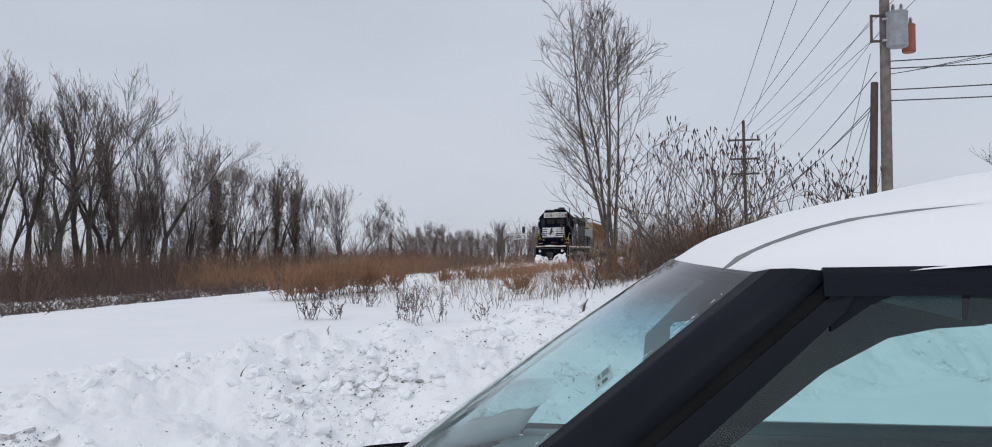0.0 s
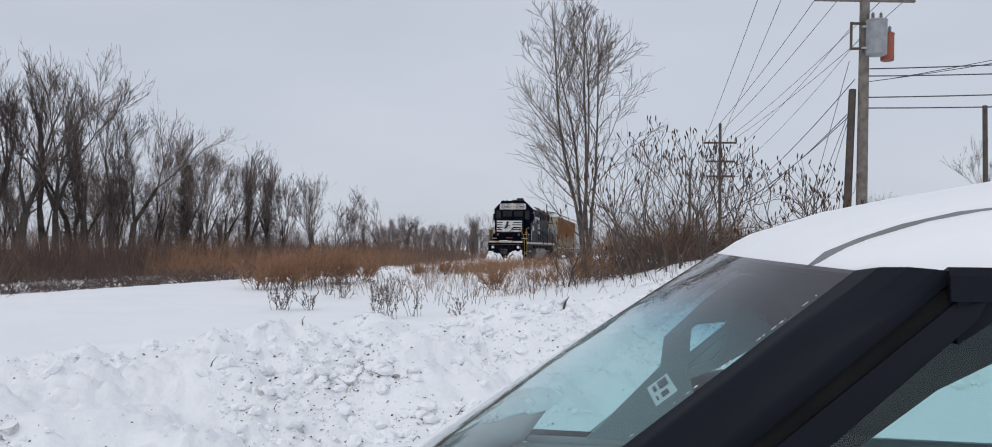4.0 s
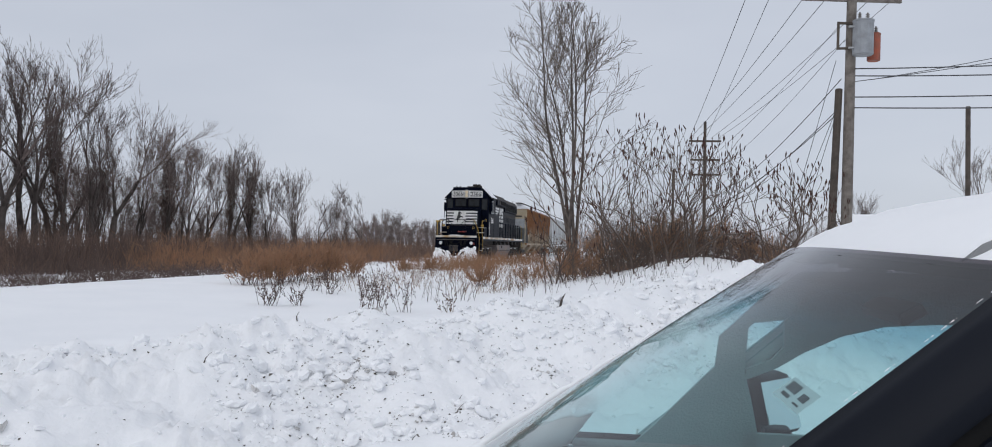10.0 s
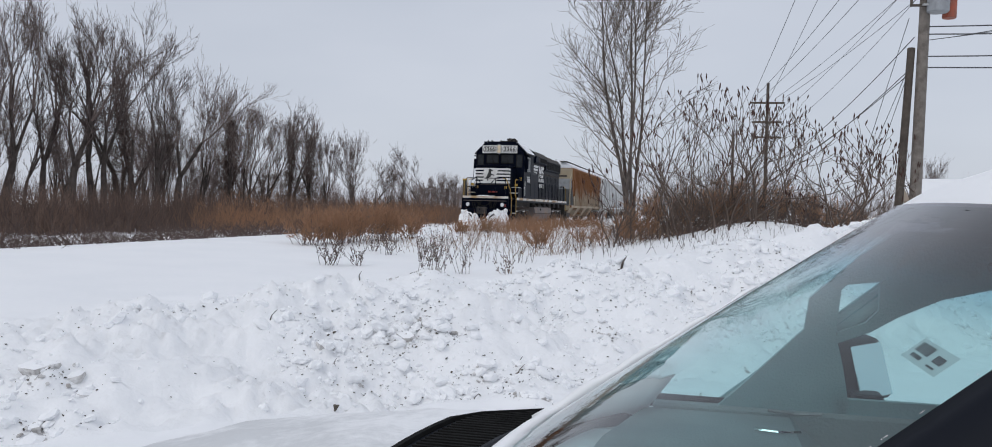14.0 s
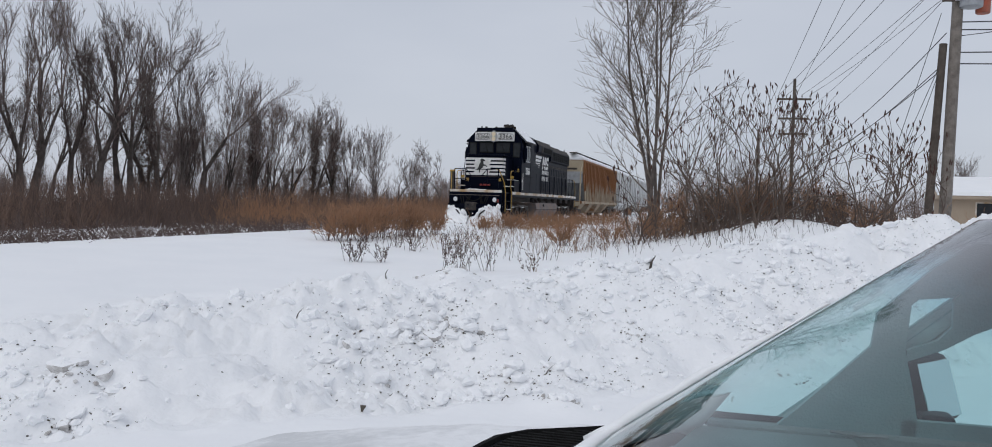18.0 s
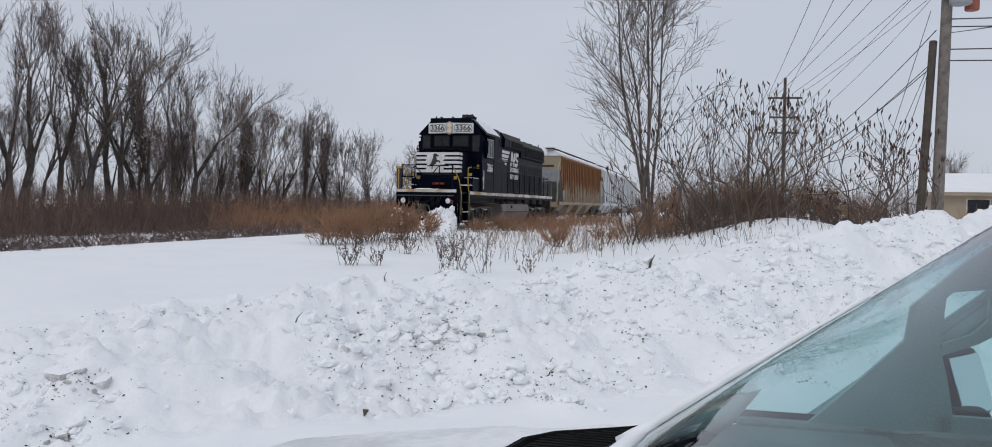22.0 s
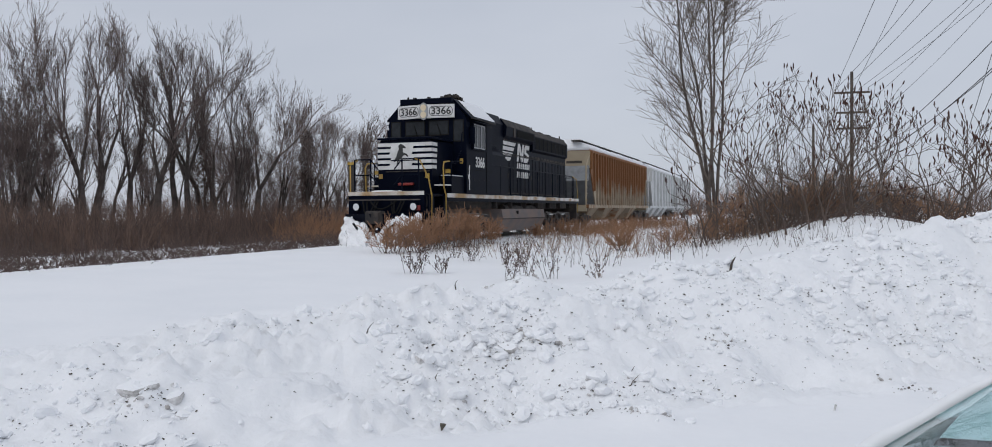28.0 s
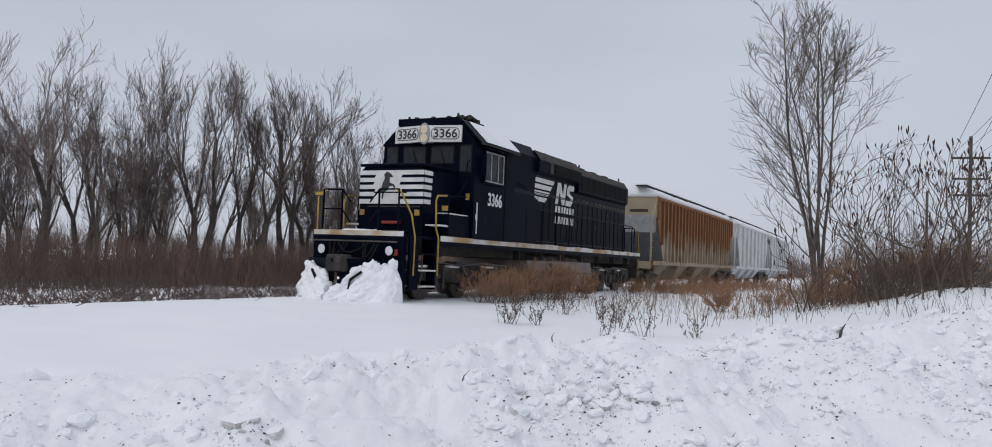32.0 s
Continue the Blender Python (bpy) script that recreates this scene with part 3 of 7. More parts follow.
def tree_meshes(seed, tall, stems, girth, spread, limbs=11, subs=6, twigs=5, first=0.3, twig_r=0.011, lean=0.08, fan=False, wide=0.0):
    """Meshes of a bare tree's trunk and of its crown."""
    rng = random.Random(seed)
    tv, tf, cv, cf = [], [], [], []
    for s in range(stems):
        a = 2 * math.pi * (s + rng.uniform(-0.3, 0.3)) / max(1, stems)
        out = (spread * (0.45 if fan else 0.3) if stems > 1 else lean) * rng.uniform(0.6, 1.2)
        way = Vector((math.cos(a) * out, math.sin(a) * out, 1))
        h = tall * rng.uniform(0.82, 1.0)
        base = Vector((math.cos(a) * girth * 0.8, math.sin(a) * girth * 0.8, -0.1)) if stems > 1 else Vector((0, 0, -0.1))
        pts, rad = grow(rng, base, way, h, girth * (0.75 if stems > 1 else 1.0), 11, 0.075, 0.035)
        rad[0] *= 1.35
        tube(pts, [max(r, twig_r) for r in rad], 7, tv, tf)
        for _ in range(limbs):
            f = first + (0.98 - first) * rng.random() ** 0.85
            i = min(10, int(f * 11))
            k = f * 11 - i
            p0 = pts[i].lerp(pts[i + 1], k)
            d0 = (pts[i + 1] - pts[i]).normalized()
            l1 = tall * ((0.42 - 0.30 * f) if fan else (0.42 - 0.26 * f)) * rng.uniform(0.7, 1.25) * (0.7 + 0.5 * (spread + wide))
            w1 = side_way(rng, d0, rng.uniform(0.45, 0.85) * (0.55 + 0.6 * spread + wide))
            p1, r1 = grow(rng, p0, w1, l1, max(rad[i] * 0.5, twig_r * 1.6), 6, 0.11, 0.07)
            tube(p1, [max(r, twig_r) for r in r1], 4, cv, cf)
            for _ in range(subs):
                g = rng.uniform(0.2, 0.98)
                j = min(5, int(g * 6))
                q0 = p1[j].lerp(p1[j + 1], g * 6 - j)
                l2 = l1 * rng.uniform(0.3, 0.6) * (1.15 - 0.5 * g)
                w2 = side_way(rng, (p1[j + 1] - p1[j]).normalized(), rng.uniform(0.4, 0.9))
                p2, r2 = grow(rng, q0, w2, l2, max(r1[j] * 0.55, twig_r * 1.1), 4, 0.14, 0.06)
                tube(p2, [max(r, twig_r * 0.8) for r in r2], 3, cv, cf)
                for _ in range(twigs):
                    e = rng.uniform(0.15, 1.0)
                    m = min(3, int(e * 4))
                    s0 = p2[m].lerp(p2[m + 1], e * 4 - m)
                    w3 = side_way(rng, (p2[m + 1] - p2[m]).normalized(), rng.uniform(0.35, 0.85))
                    p3, r3 = grow(rng, s0, w3, l2 * rng.uniform(0.35, 0.7), twig_r * 0.85, 3, 0.16, 0.08)
                    tube(p3, [max(r, twig_r * 0.55) for r in r3], 3, cv, cf)
    return (tv, tf), (cv, cf)


def forked_meshes(seed, tall, stems, girth, spread, levels=5, first=0.34, twig_r=0.011, twigs=5):
    """Meshes of a bare tree whose trunk forks again and again into a fan of fine shoots."""
    rng = random.Random(seed)
    tv, tf, cv, cf = [], [], [], []

    def shoots(pts, n, l, r):
        for _ in range(n):
            g = rng.uniform(0.25, 1.0)
            j = min(len(pts) - 2, int(g * (len(pts) - 1)))
            p0 = pts[j].lerp(pts[j + 1], g * (len(pts) - 1) - j)
            w = side_way(rng, (pts[j + 1] - pts[j]).normalized(), rng.uniform(0.3, 0.74))
            p, q = grow(rng, p0, w, l * rng.uniform(0.5, 1.15), r, 4, 0.08, 0.12)
            tube(p, [max(v, twig_r * 0.5) for v in q], 3, cv, cf)
            if l > tall * 0.05:
                shoots(p, 2, l * 0.55, r * 0.65)

    def limb(p, d, l, r, level):
        pts, rad = grow(rng, p, d, l, r, 5, 0.06, 0.045)
        rad = [max(r * (1 - 0.38 * i / 5), twig_r * 0.8) for i in range(6)]
        big = level >= levels - 1
        tube(pts, rad, 7 if big else 4, tv if big else cv, tf if big else cf)
        if level < levels:
            shoots(pts, 3 if level < levels - 1 else 5, l * 0.62, max(r * 0.25, twig_r))
        if level == 0:
            shoots(pts, twigs, l * 1.0, twig_r * 0.8)
            return
        n = 2 if rng.random() < 0.62 else 3
        for k in range(n):
            a = rng.uniform(0.16, 0.40) * (0.52 + spread)
            limb(pts[-1], side_way(rng, (pts[-1] - pts[-2]).normalized(), a), l * rng.uniform(0.60, 0.92), rad[-1] * (0.86 if k == 0 else 0.68), level - 1)

    for k in range(stems):
        a = 2 * math.pi * (k + rng.uniform(-0.3, 0.3)) / max(1, stems)
        out = 0.05 if stems == 1 else 0.10 * spread * rng.uniform(0.7, 1.6)
        base = Vector((math.cos(a), math.sin(a), 0)) * (girth * 0.9 if stems > 1 else 0)
        base.z = -0.1
        limb(base, Vector((math.cos(a) * out, math.sin(a) * out, 1)), tall * first * rng.uniform(0.85, 1.1), girth, levels)
    return (tv, tf), (cv, cf)


def make_tree(name, label, seed, at, bark=BARK, twig=TWIG, group="", forked=False, **kw):
    t, c = forked_meshes(seed, **kw) if forked else tree_meshes(seed, **kw)
    ob = thing(name, label, "tree", group)
    obj("trunk", *t, bark, ob, smooth=True)
    obj("crown", *c, twig, ob)
    ob.matrix_world = at
    return ob


rng = random.Random(5)
KINDS, TALL = [], []
for k, (tall, stems, girth, spread, vines) in enumerate([
        (10.5, 1, 0.26, 0.75, 0), (11.0, 2, 0.20, 0.62, 0), (9.5, 3, 0.14, 0.55, 0), (10.0, 1, 0.21, 0.65, 0),
        (8.5, 2, 0.17, 0.50, 1), (7.0, 1, 0.12, 0.55, 0), (9.0, 3, 0.12, 0.50, 0)]):
    label = "tall bare deciduous tree with vine-choked trunk" if vines else "tall bare deciduous tree in the wood's edge"
    tr = make_tree("bare_tree", label, 20 + k, pose(0, 0, 0), group="bare trees beyond the track", forked=True, tall=tall, stems=stems, girth=girth, spread=spread, levels=4, first=0.27, twig_r=0.0110, twigs=3)
    TALL.append(max(v.co.z for part_ in tr.children for v in part_.data.vertices))
    if vines:
        vv, vf = [], []
        for _ in range(900):
            a, z = rng.uniform(0, 6.28), rng.uniform(0.2, 6.2)
            r = rng.uniform(0.1, 0.8) * (1.1 - z / 7)
            p = Vector((math.cos(a) * r, math.sin(a) * r, z))
            pts, rad = grow(rng, p, Vector((rng.uniform(-0.6, 0.6), rng.uniform(-0.6, 0.6), rng.uniform(-0.5, 1))), rng.uniform(0.5, 1.2), 0.014, 3, 0.4, -0.03)
            tube(pts, rad, 3, vv, vf)
        obj("vine_tangle", vv, vf, VINE, tr, "dark tangle of climbing vine")
    KINDS.append(tr)

# wood's edge beyond the track: x, y, kind, scale
EDGE = [(-32.0, 23.6, 0, 10.4), (-36.0, 29.3, 1, 9.8), (-33.0, 30.0, 2, 9.8), (-33.0, 33.7, 1, 11.6), (-33.0, 36.7, 3, 11.7), (-31.0, 36.4, 0, 11.0), (-30.5, 37.8, 1, 11.4), (-30.0, 39.3, 4, 10.6), (-29.5, 41.2, 3, 9.9), (-29.0, 42.4, 0, 10.0), (-28.7, 44.2, 2, 8.6),
        (-28.0, 46.0, 4, 8.4), (-27.5, 47.3, 6, 7.9), (-27.0, 48.7, 5, 7.6), (-26.5, 51.4, 4, 7.8), (-26.0, 53.2, 4, 8.1), (-25.6, 55.0, 6, 6.4), (-25.0, 58.4, 2, 7.0), (-24.5, 61.0, 5, 5.6), (-24.0, 63.1, 6, 4.7), (-23.5, 69.7, 5, 6.5), (-24.0, 75.5, 2, 4.6), (-24.0, 81.8, 6, 4.7),
        (-37.0, 21.0, 0, 10.0), (-40.0, 17.0, 2, 10.5), (-39.0, 12.0, 1, 10.0), (-35.0, 26.5, 6, 8.0), (-34.0, 28.0, 5, 7.5)]
placed = [(x, y, k, h * 1.05 / TALL[k], rng.uniform(0, 360)) for x, y, k, h in EDGE]
for i in range(84):
    y = rng.uniform(12, 66)
    x = -31.0 - 13 * rng.random() - max(0, (38 - y)) * 0.12 + max(0, y - 40) * 0.24
    k = rng.choice([0, 1, 2, 3, 5, 6, 0, 3])
    high = 8.8 if y < 38 else 8.8 - (y - 38) * 0.125
    placed.append((x, y, k, high * rng.uniform(0.55, 1.02) / TALL[k], rng.uniform(0, 360)))
for i in range(70):
    y = rng.uniform(78, 260)
    x = -13.0 - rng.uniform(6, 30) * (y / 130) + rng.uniform(-3, 4)
    k = rng.choice([2, 5, 6, 4, 1])
    placed.append((x, y, k, rng.uniform(3.2, 5.4) * (1 + (y - 78) / 420) / TALL[k], rng.uniform(0, 360)))
placed += [(x, y, k, h / TALL[k], a) for x, y, k, h, a in ((21.5, 56.0, 1, 9.0, 20.0), (24.5, 60.0, 3, 8.5, 90.0), (19.0, 78.0, 2, 7.0, 10.0), (9.0, 120.0, 2, 6.0, 0.0), (2.0, 130.0, 6, 6.0, 50.0), (-6.0, 150.0, 2, 7.0, 80.0))]
used = set()
for x, y, k, s, a in placed:
    z = ground_z(x, y) - 0.1
    m = pose(x, y, z, rng.uniform(-4, 4), rng.uniform(-4, 4), a) @ Matrix.Scale(s, 4)
    if k in used:
        src = KINDS[k]
        t = copy_thing(src, m)
        t.matrix_world = m
    else:
        KINDS[k].matrix_world = m
        used.add(k)

# the vase-shaped tree between track and power line
make_tree("tall_bare_tree", "tall oval bare tree with several upright stems", 79, pose(-3.0, 36.0, 0.65, 0, 0.3, 40), bark=BARK, twig=PALE_TWIG, tall=12.0, stems=5, girth=0.115, spread=0.215, limbs=16, subs=7, twigs=4, first=0.14, twig_r=0.0105, fan=True, wide=0.30)


# ---- brush and weeds ----
def brush_patch(name, label, spots, material, seed, tall, count, lean=0.35, r=0.006, forks=3, wander=0.12):
    """Many dry stems with side shoots in one mesh."""
    g = random.Random(seed)
    vs, fs = [], []
    for x, y, k in spots:
        z = ground_z(x, y)
        for _ in range(count):
            px, py = x + g.gauss(0, 0.45), y + g.gauss(0, 0.45)
            h = tall * k * g.uniform(0.45, 1.1)
            w = Vector((g.gauss(0, lean), g.gauss(0, lean), 1))
            pts, rad = grow(g, Vector((px, py, z - 0.05)), w, h, r * g.uniform(0.7, 1.5), 3 if wander < 0.2 else 5, wander, 0.0)
            tube(pts, rad, 3, vs, fs)
            for _ in range(forks):
                j = g.choice([0, 1, 1, 2]) if wander < 0.2 else g.choice([1, 2, 3, 4])
                s0 = pts[j].lerp(pts[j + 1], g.random())
                w2 = side_way(g, (pts[j + 1] - pts[j]).normalized(), g.uniform(0.3, 0.9))
                p2, r2 = grow(g, s0, w2, h * g.uniform(0.2, 0.45), r * 0.7, 2, 0.2, 0.03)
                tube(p2, r2, 3, vs, fs)
    ob = obj(name, vs, fs, material)
    return tagged(ob, label, "brush", kind="stuff")


g2 = random.Random(11)
spots = []
for i in range(1150):
    y = g2.uniform(4, 90)
    x = -20.1 - 9.0 * g2.random() ** 1.3 - (0 if y > 20 else (20 - y) * 0.12)
    spots.append((x, y, g2.uniform(0.55, 1.0) * (0.8 + 0.35 * smooth(-17, -25, x))))
brush_patch("dry_brush", "rust-brown leafless brush between track and wood", spots, BRUSH, 1, 1.75, 18, r=0.009)
spots = [(-19.8 - 5 * g2.random(), g2.uniform(6, 40), g2.uniform(0.6, 1.0)) for i in range(400)]
brush_patch("dark_brush", "dark brown leafless brush at the wood's edge", spots, VINE, 22, 1.8, 13, r=0.009)
spots = [(-17.6 - 2.4 * g2.random() - max(0, 34 - y_) * 0.06, y_, g2.uniform(0.5, 1.0)) for y_ in [g2.choice([33, 41, 52, 58]) + g2.gauss(0, 2.6) for _ in range(130)]]
brush_patch("russet_brush", "bright rust-coloured brush by the track", spots, RUSSET, 21, 1.7, 15, r=0.010)
spots = []
for i in range(420):
    y = g2.uniform(40, 230)
    x = -15.2 - g2.random() * (3 + y * 0.08)
    spots.append((x, y, g2.uniform(0.5, 1.0)))
brush_patch("far_brush", "rust-brown brush along the track far off", spots, BRUSH, 2, 1.7, 11, r=0.014)
spots = []
for i in range(185):
    y = g2.uniform(20.5, 62)
    x = -9.6 + (y - 17) * 0.03 + g2.random() ** 1.2 * min(9.5, 2.5 + (y - 17) * 0.55)
    spots.append((x, y, g2.uniform(0.5, 1.0)))
far = []
for i in range(520):
    a = g2.uniform(-62, 22)
    r_ = g2.uniform(170, 330)
    far.append((r_ * math.sin(math.radians(a)), r_ * math.cos(math.radians(a)), g2.uniform(0.45, 1.0)))
brush_patch("far_woods", "grey-brown leafless woods on the horizon", far, TWIG, 8, 8.5, 9, lean=0.16, r=0.05, forks=5)
brush_patch("dry_weeds", "dry tan and rust weeds standing in snow", spots, REED, 3, 0.80, 12, r=0.0055)
spots = []
for i in range(88):
    y = g2.uniform(29, 46)
    x = -5.2 + 11.5 * g2.random() + (y - 20) * 0.08
    spots.append((x, y, g2.uniform(0.6, 1.0)))
brush_patch("bank_brush", "tangled brown thicket on the snowy rise", spots, RUSSET, 4, 1.5, 6, r=0.009, wander=0.3)
spots = []
for i in range(95):
    y = g2.uniform(27.5, 35)
    x = -3.4 + 8.6 * g2.random() + (y - 24) * 0.05
    spots.append((x, y, g2.uniform(0.5, 1.0) * (0.7 + 0.5 * smooth(4.0, 0.5, abs(x - 0.2)))))
brush_patch("dark_thicket", "dark grey-brown tangle under the sumacs", spots, SUMAC, 14, 2.9, 8, lean=0.6, r=0.010, forks=7, wander=0.42)
spots = [(-10.1 + 2.2 * g2.random() + max(0, y_ - 34) * 0.015, y_, g2.uniform(0.5, 1.0)) for y_ in [g2.uniform(36, 66) for _ in range(120)]]
brush_patch("trackside_russet", "low russet weeds along the track", spots, RUSSET, 31, 1.0, 13, lean=0.3, r=0.008)
spots = []
for i in range(90):
    y = g2.uniform(18.5, 25)
    x = -6.0 + 10.5 * g2.random() + (y - 18) * 0.25
    spots.append((x, y, g2.uniform(0.5, 1.0)))
brush_patch("thin_stalks", "thin dark stalks standing in the snow behind the bank", spots, VINE, 15, 1.0, 3, lean=0.2, r=0.006, forks=2)
spots = [(-26.5 - 9 * g2.random() - max(0, 34 - y_) * 0.2, y_, g2.uniform(0.5, 1.0)) for y_ in [g2.uniform(14, 85) for _ in range(280)] + [g2.uniform(4, 36) for _ in range(60)]]
brush_patch("undergrowth", "grey-brown undergrowth among the bare trees", spots, VINE, 6, 2.5, 8, lean=0.3, r=0.010)
spots = [(-14.3 - g2.random() * 4.4, g2.uniform(3, 36), g2.uniform(0.4, 1.0)) for i in range(150)] + [(-14.0 - g2.random() * 3.6, g2.uniform(6, 34), g2.uniform(0.5, 1.1)) for i in range(170)]
brush_patch("trackside_shrubs", "low arching grey-brown shrubs in the snow beyond the rails", spots, VINE, 5, 0.85, 9, lean=1.3, r=0.010, wander=0.28)


def weed_clump(label, seed, at, tall, stems, lean, material):
    """One clump of weeds: stems with seed tufts."""
    g = random.Random(seed)
    ob = thing("weed_clump", label, "weed", "weed clumps at the bank", at=at)
    vs, fs, hv, hf = [], [], [], []
    for _ in range(stems):
        w = Vector((g.gauss(0, lean), g.gauss(0, lean), 1))
        h = tall * g.uniform(0.5, 1.05)
        pts, rad = grow(g, Vector((g.gauss(0, 0.09), g.gauss(0, 0.09), -0.05)), w, h, 0.006, 5, 0.09, 0.0)
        tube(pts, rad, 3, vs, fs)
        for _ in range(5):
            j = g.choice([1, 2, 3, 4])
            s0 = pts[j].lerp(pts[j + 1], g.random())
            w2 = side_way(g, (pts[j + 1] - pts[j]).normalized(), g.uniform(0.3, 0.8))
            p2, r2 = grow(g, s0, w2, h * g.uniform(0.12, 0.3), 0.004, 2, 0.2, 0.05)
            tube(p2, r2, 3, vs, fs)
            for q in p2[1:]:
                e = Vector((g.gauss(0, 1), g.gauss(0, 1), g.gauss(0, 1))).normalized() * 0.03
                tube([q - e * 0.5, q, q + e], [0.003, 0.011, 0.003], 3, hv, hf)
    obj("stem_bunch", vs, fs, material, ob)["kind"] = "stuff"
    obj("seed_tuft", hv, hf, VINE, ob, "pale dry seed tufts")["kind"] = "stuff"
    return ob


for i, (x, y, h, n, l, m) in enumerate([(-7.5, 15.5, 0.85, 17, 0.42, VINE), (-7.0, 15.9, 0.65, 10, 0.5, VINE), (-5.0, 14.9, 1.05, 9, 0.22, VINE), (-5.4, 15.3, 0.8, 8, 0.25, VINE), (-4.7, 15.6, 0.8, 7, 0.22, VINE),
        (-7.7, 19.5, 0.7, 14, 0.3, VINE), (-6.7, 19.0, 0.8, 12, 0.3, VINE), (-8.4, 20.2, 0.7, 12, 0.3, VINE), (-6.2, 18.5, 0.75, 9, 0.25, VINE), (-3.8, 15.4, 0.5, 7, 0.3, REED)]):
    weed_clump("dry weed clump with brittle stems poking through snow", 300 + i, pose(x, y, ground_z(x, y)), h, n, l, m)


def russet_bush(label, seed, at, tall, stems):
    """A low bushy weed with dense russet tops beside the rail."""
    g = random.Random(seed)
    ob = thing("russet_bush", label, "bush", "russet bushes at the rail", at=at)
    vs, fs, hv, hf = [], [], [], []
    for _ in range(stems):
        w = Vector((g.gauss(0, 0.38), g.gauss(0, 0.38), 1))
        pts, rad = grow(g, Vector((g.gauss(0, 0.2), g.gauss(0, 0.2), -0.05)), w, tall * g.uniform(0.6, 1.0), 0.007, 4, 0.1, 0.0)
        tube(pts, rad, 3, vs, fs)
        for _ in range(16):
            j = g.choice([1, 2, 3])
            s0 = pts[j].lerp(pts[j + 1], g.random())
            w2 = side_way(g, (pts[j + 1] - pts[j]).normalized(), g.uniform(0.3, 0.9))
            p2, r2 = grow(g, s0, w2, tall * g.uniform(0.12, 0.26), 0.006, 2, 0.25, 0.05)
            tube(p2, [0.006, 0.009, 0.004], 3, hv, hf)
    obj("stem_bunch", vs, fs, VINE, ob)["kind"] = "stuff"
    obj("dry_foliage", hv, hf, RUSSET, ob, "dense russet dry tops")["kind"] = "stuff"
    return ob


for i, (x, y, h) in enumerate([(-10.2, 22.5, 1.15), (-10.0, 21.4, 0.95), (-9.9, 24.6, 1.25), (-10.0, 25.4, 1.2), (-10.3, 20.5, 1.05), (-10.2, 23.5, 1.2), (-9.9, 27.2, 1.0), (-9.8, 33.5, 0.6), (-9.4, 36.2, 0.8), (-1.9, 29.0, 1.7), (-0.6, 30.0, 2.0), (0.5, 29.4, 1.8), (1.4, 30.3, 1.8), (2.4, 29.4, 1.6), (-2.8, 28.4, 1.4), (3.4, 30.0, 1.5), (-3.8, 28.2, 1.1), (4.4, 29.0, 1.3), (-5.2, 26.5, 0.9)]):
    russet_bush("bushy russet weed with dense dry tops", 400 + i, pose(x, y, ground_z(x, y)), h, 34 if x < -5 else 18)


def sumac(seed, at, tall, stems):
    """A sumac: few crooked stems that fork upward, dark seed heads on the tips."""
    g = random.Random(seed)
    ob = thing("sumac", "crooked bare sumac with dark seed heads", "shrub", "sumac thicket", at=at)
    vs, fs, hv, hf = [], [], [], []

    def fork(p, d, l, r, level):
        pts, rad = grow(g, p, d, l, r, 5, 0.24, 0.05)
        tube(pts, [max(q, r * 0.6) for q in rad], 4, vs, fs)
        if level == 0:
            e = pts[-1]
            w = Vector((g.gauss(0, 0.25), g.gauss(0, 0.25), 1)).normalized()
            n = g.uniform(0.12, 0.2)
            tube([e, e + w * n * 0.3, e + w * n * 0.7, e + w * n], [0.008, 0.022, 0.019, 0.005], 5, hv, hf)
            return
        for k in range(g.choice([2, 2, 3])):
            fork(pts[-1 if k < 2 else 2], side_way(g, (pts[-1] - pts[-2]).normalized(), g.uniform(0.4, 0.95)) + Vector((0, 0, 0.2)), l * g.uniform(0.6, 0.85), r * 0.66, level - 1)

    for _ in range(stems):
        fork(Vector((g.gauss(0, 0.4), g.gauss(0, 0.4), -0.1)), Vector((g.gauss(0, 0.5), g.gauss(0, 0.5), 1)), tall * 0.38, 0.034, 3)
    obj("stem_bunch", vs, fs, SUMAC, ob, smooth=True)["kind"] = "stuff"
    obj("seed_cluster", hv, hf, SEED, ob, "dark maroon seed heads", smooth=True)["kind"] = "stuff"
    return ob


SUMACS = [(-0.6, 25.0, 3.8, 4), (0.6, 24.5, 4.2, 4), (1.6, 25.5, 4.0, 4), (3.3, 24.2, 3.3, 3), (0.0, 28.5, 4.9, 4), (4.4, 25.6, 3.5, 4), (-1.2, 30.0, 5.0, 4), (1.2, 29.5, 4.6, 3), (5.3, 27.2, 3.1, 3), (3.0, 28.8, 4.0, 3), (-2.6, 27.0, 2.8, 3), (0.9, 33.0, 5.4, 4)]
for i, (x, y, h, n) in enumerate(SUMACS):
    sumac(500 + i, pose(x, y, ground_z(x, y)), h, n)


# ---- power line ----
def crossarm(parent, z, half, across, material=POLE):
    bm = bmesh.new()
    add_box(bm, -half, half, -0.055, 0.055, -0.06, 0.06, 0.01, across @ Matrix.Translation((0, 0, 0)))
    arm = part("crossarm", bm, material, parent)
    arm.location.z = z
    for k in (-0.92, -0.45, 0.45, 0.92):
        bm = bmesh.new()
        p = across @ Vector((k * half, 0, 0))
        add_cyl(bm, p + Vector((0, 0, 0.06)), p + Vector((0, 0, 0.13)), 0.018, n=6)
        add_cyl(bm, p + Vector((0, 0, 0.13)), p + Vector((0, 0, 0.2)), 0.05, 0.04, n=8)
        add_cyl(bm, p + Vector((0, 0, 0.2)), p + Vector((0, 0, 0.25)), 0.03, 0.035, n=8)
        part("insulator", bm, CERAMIC, arm)


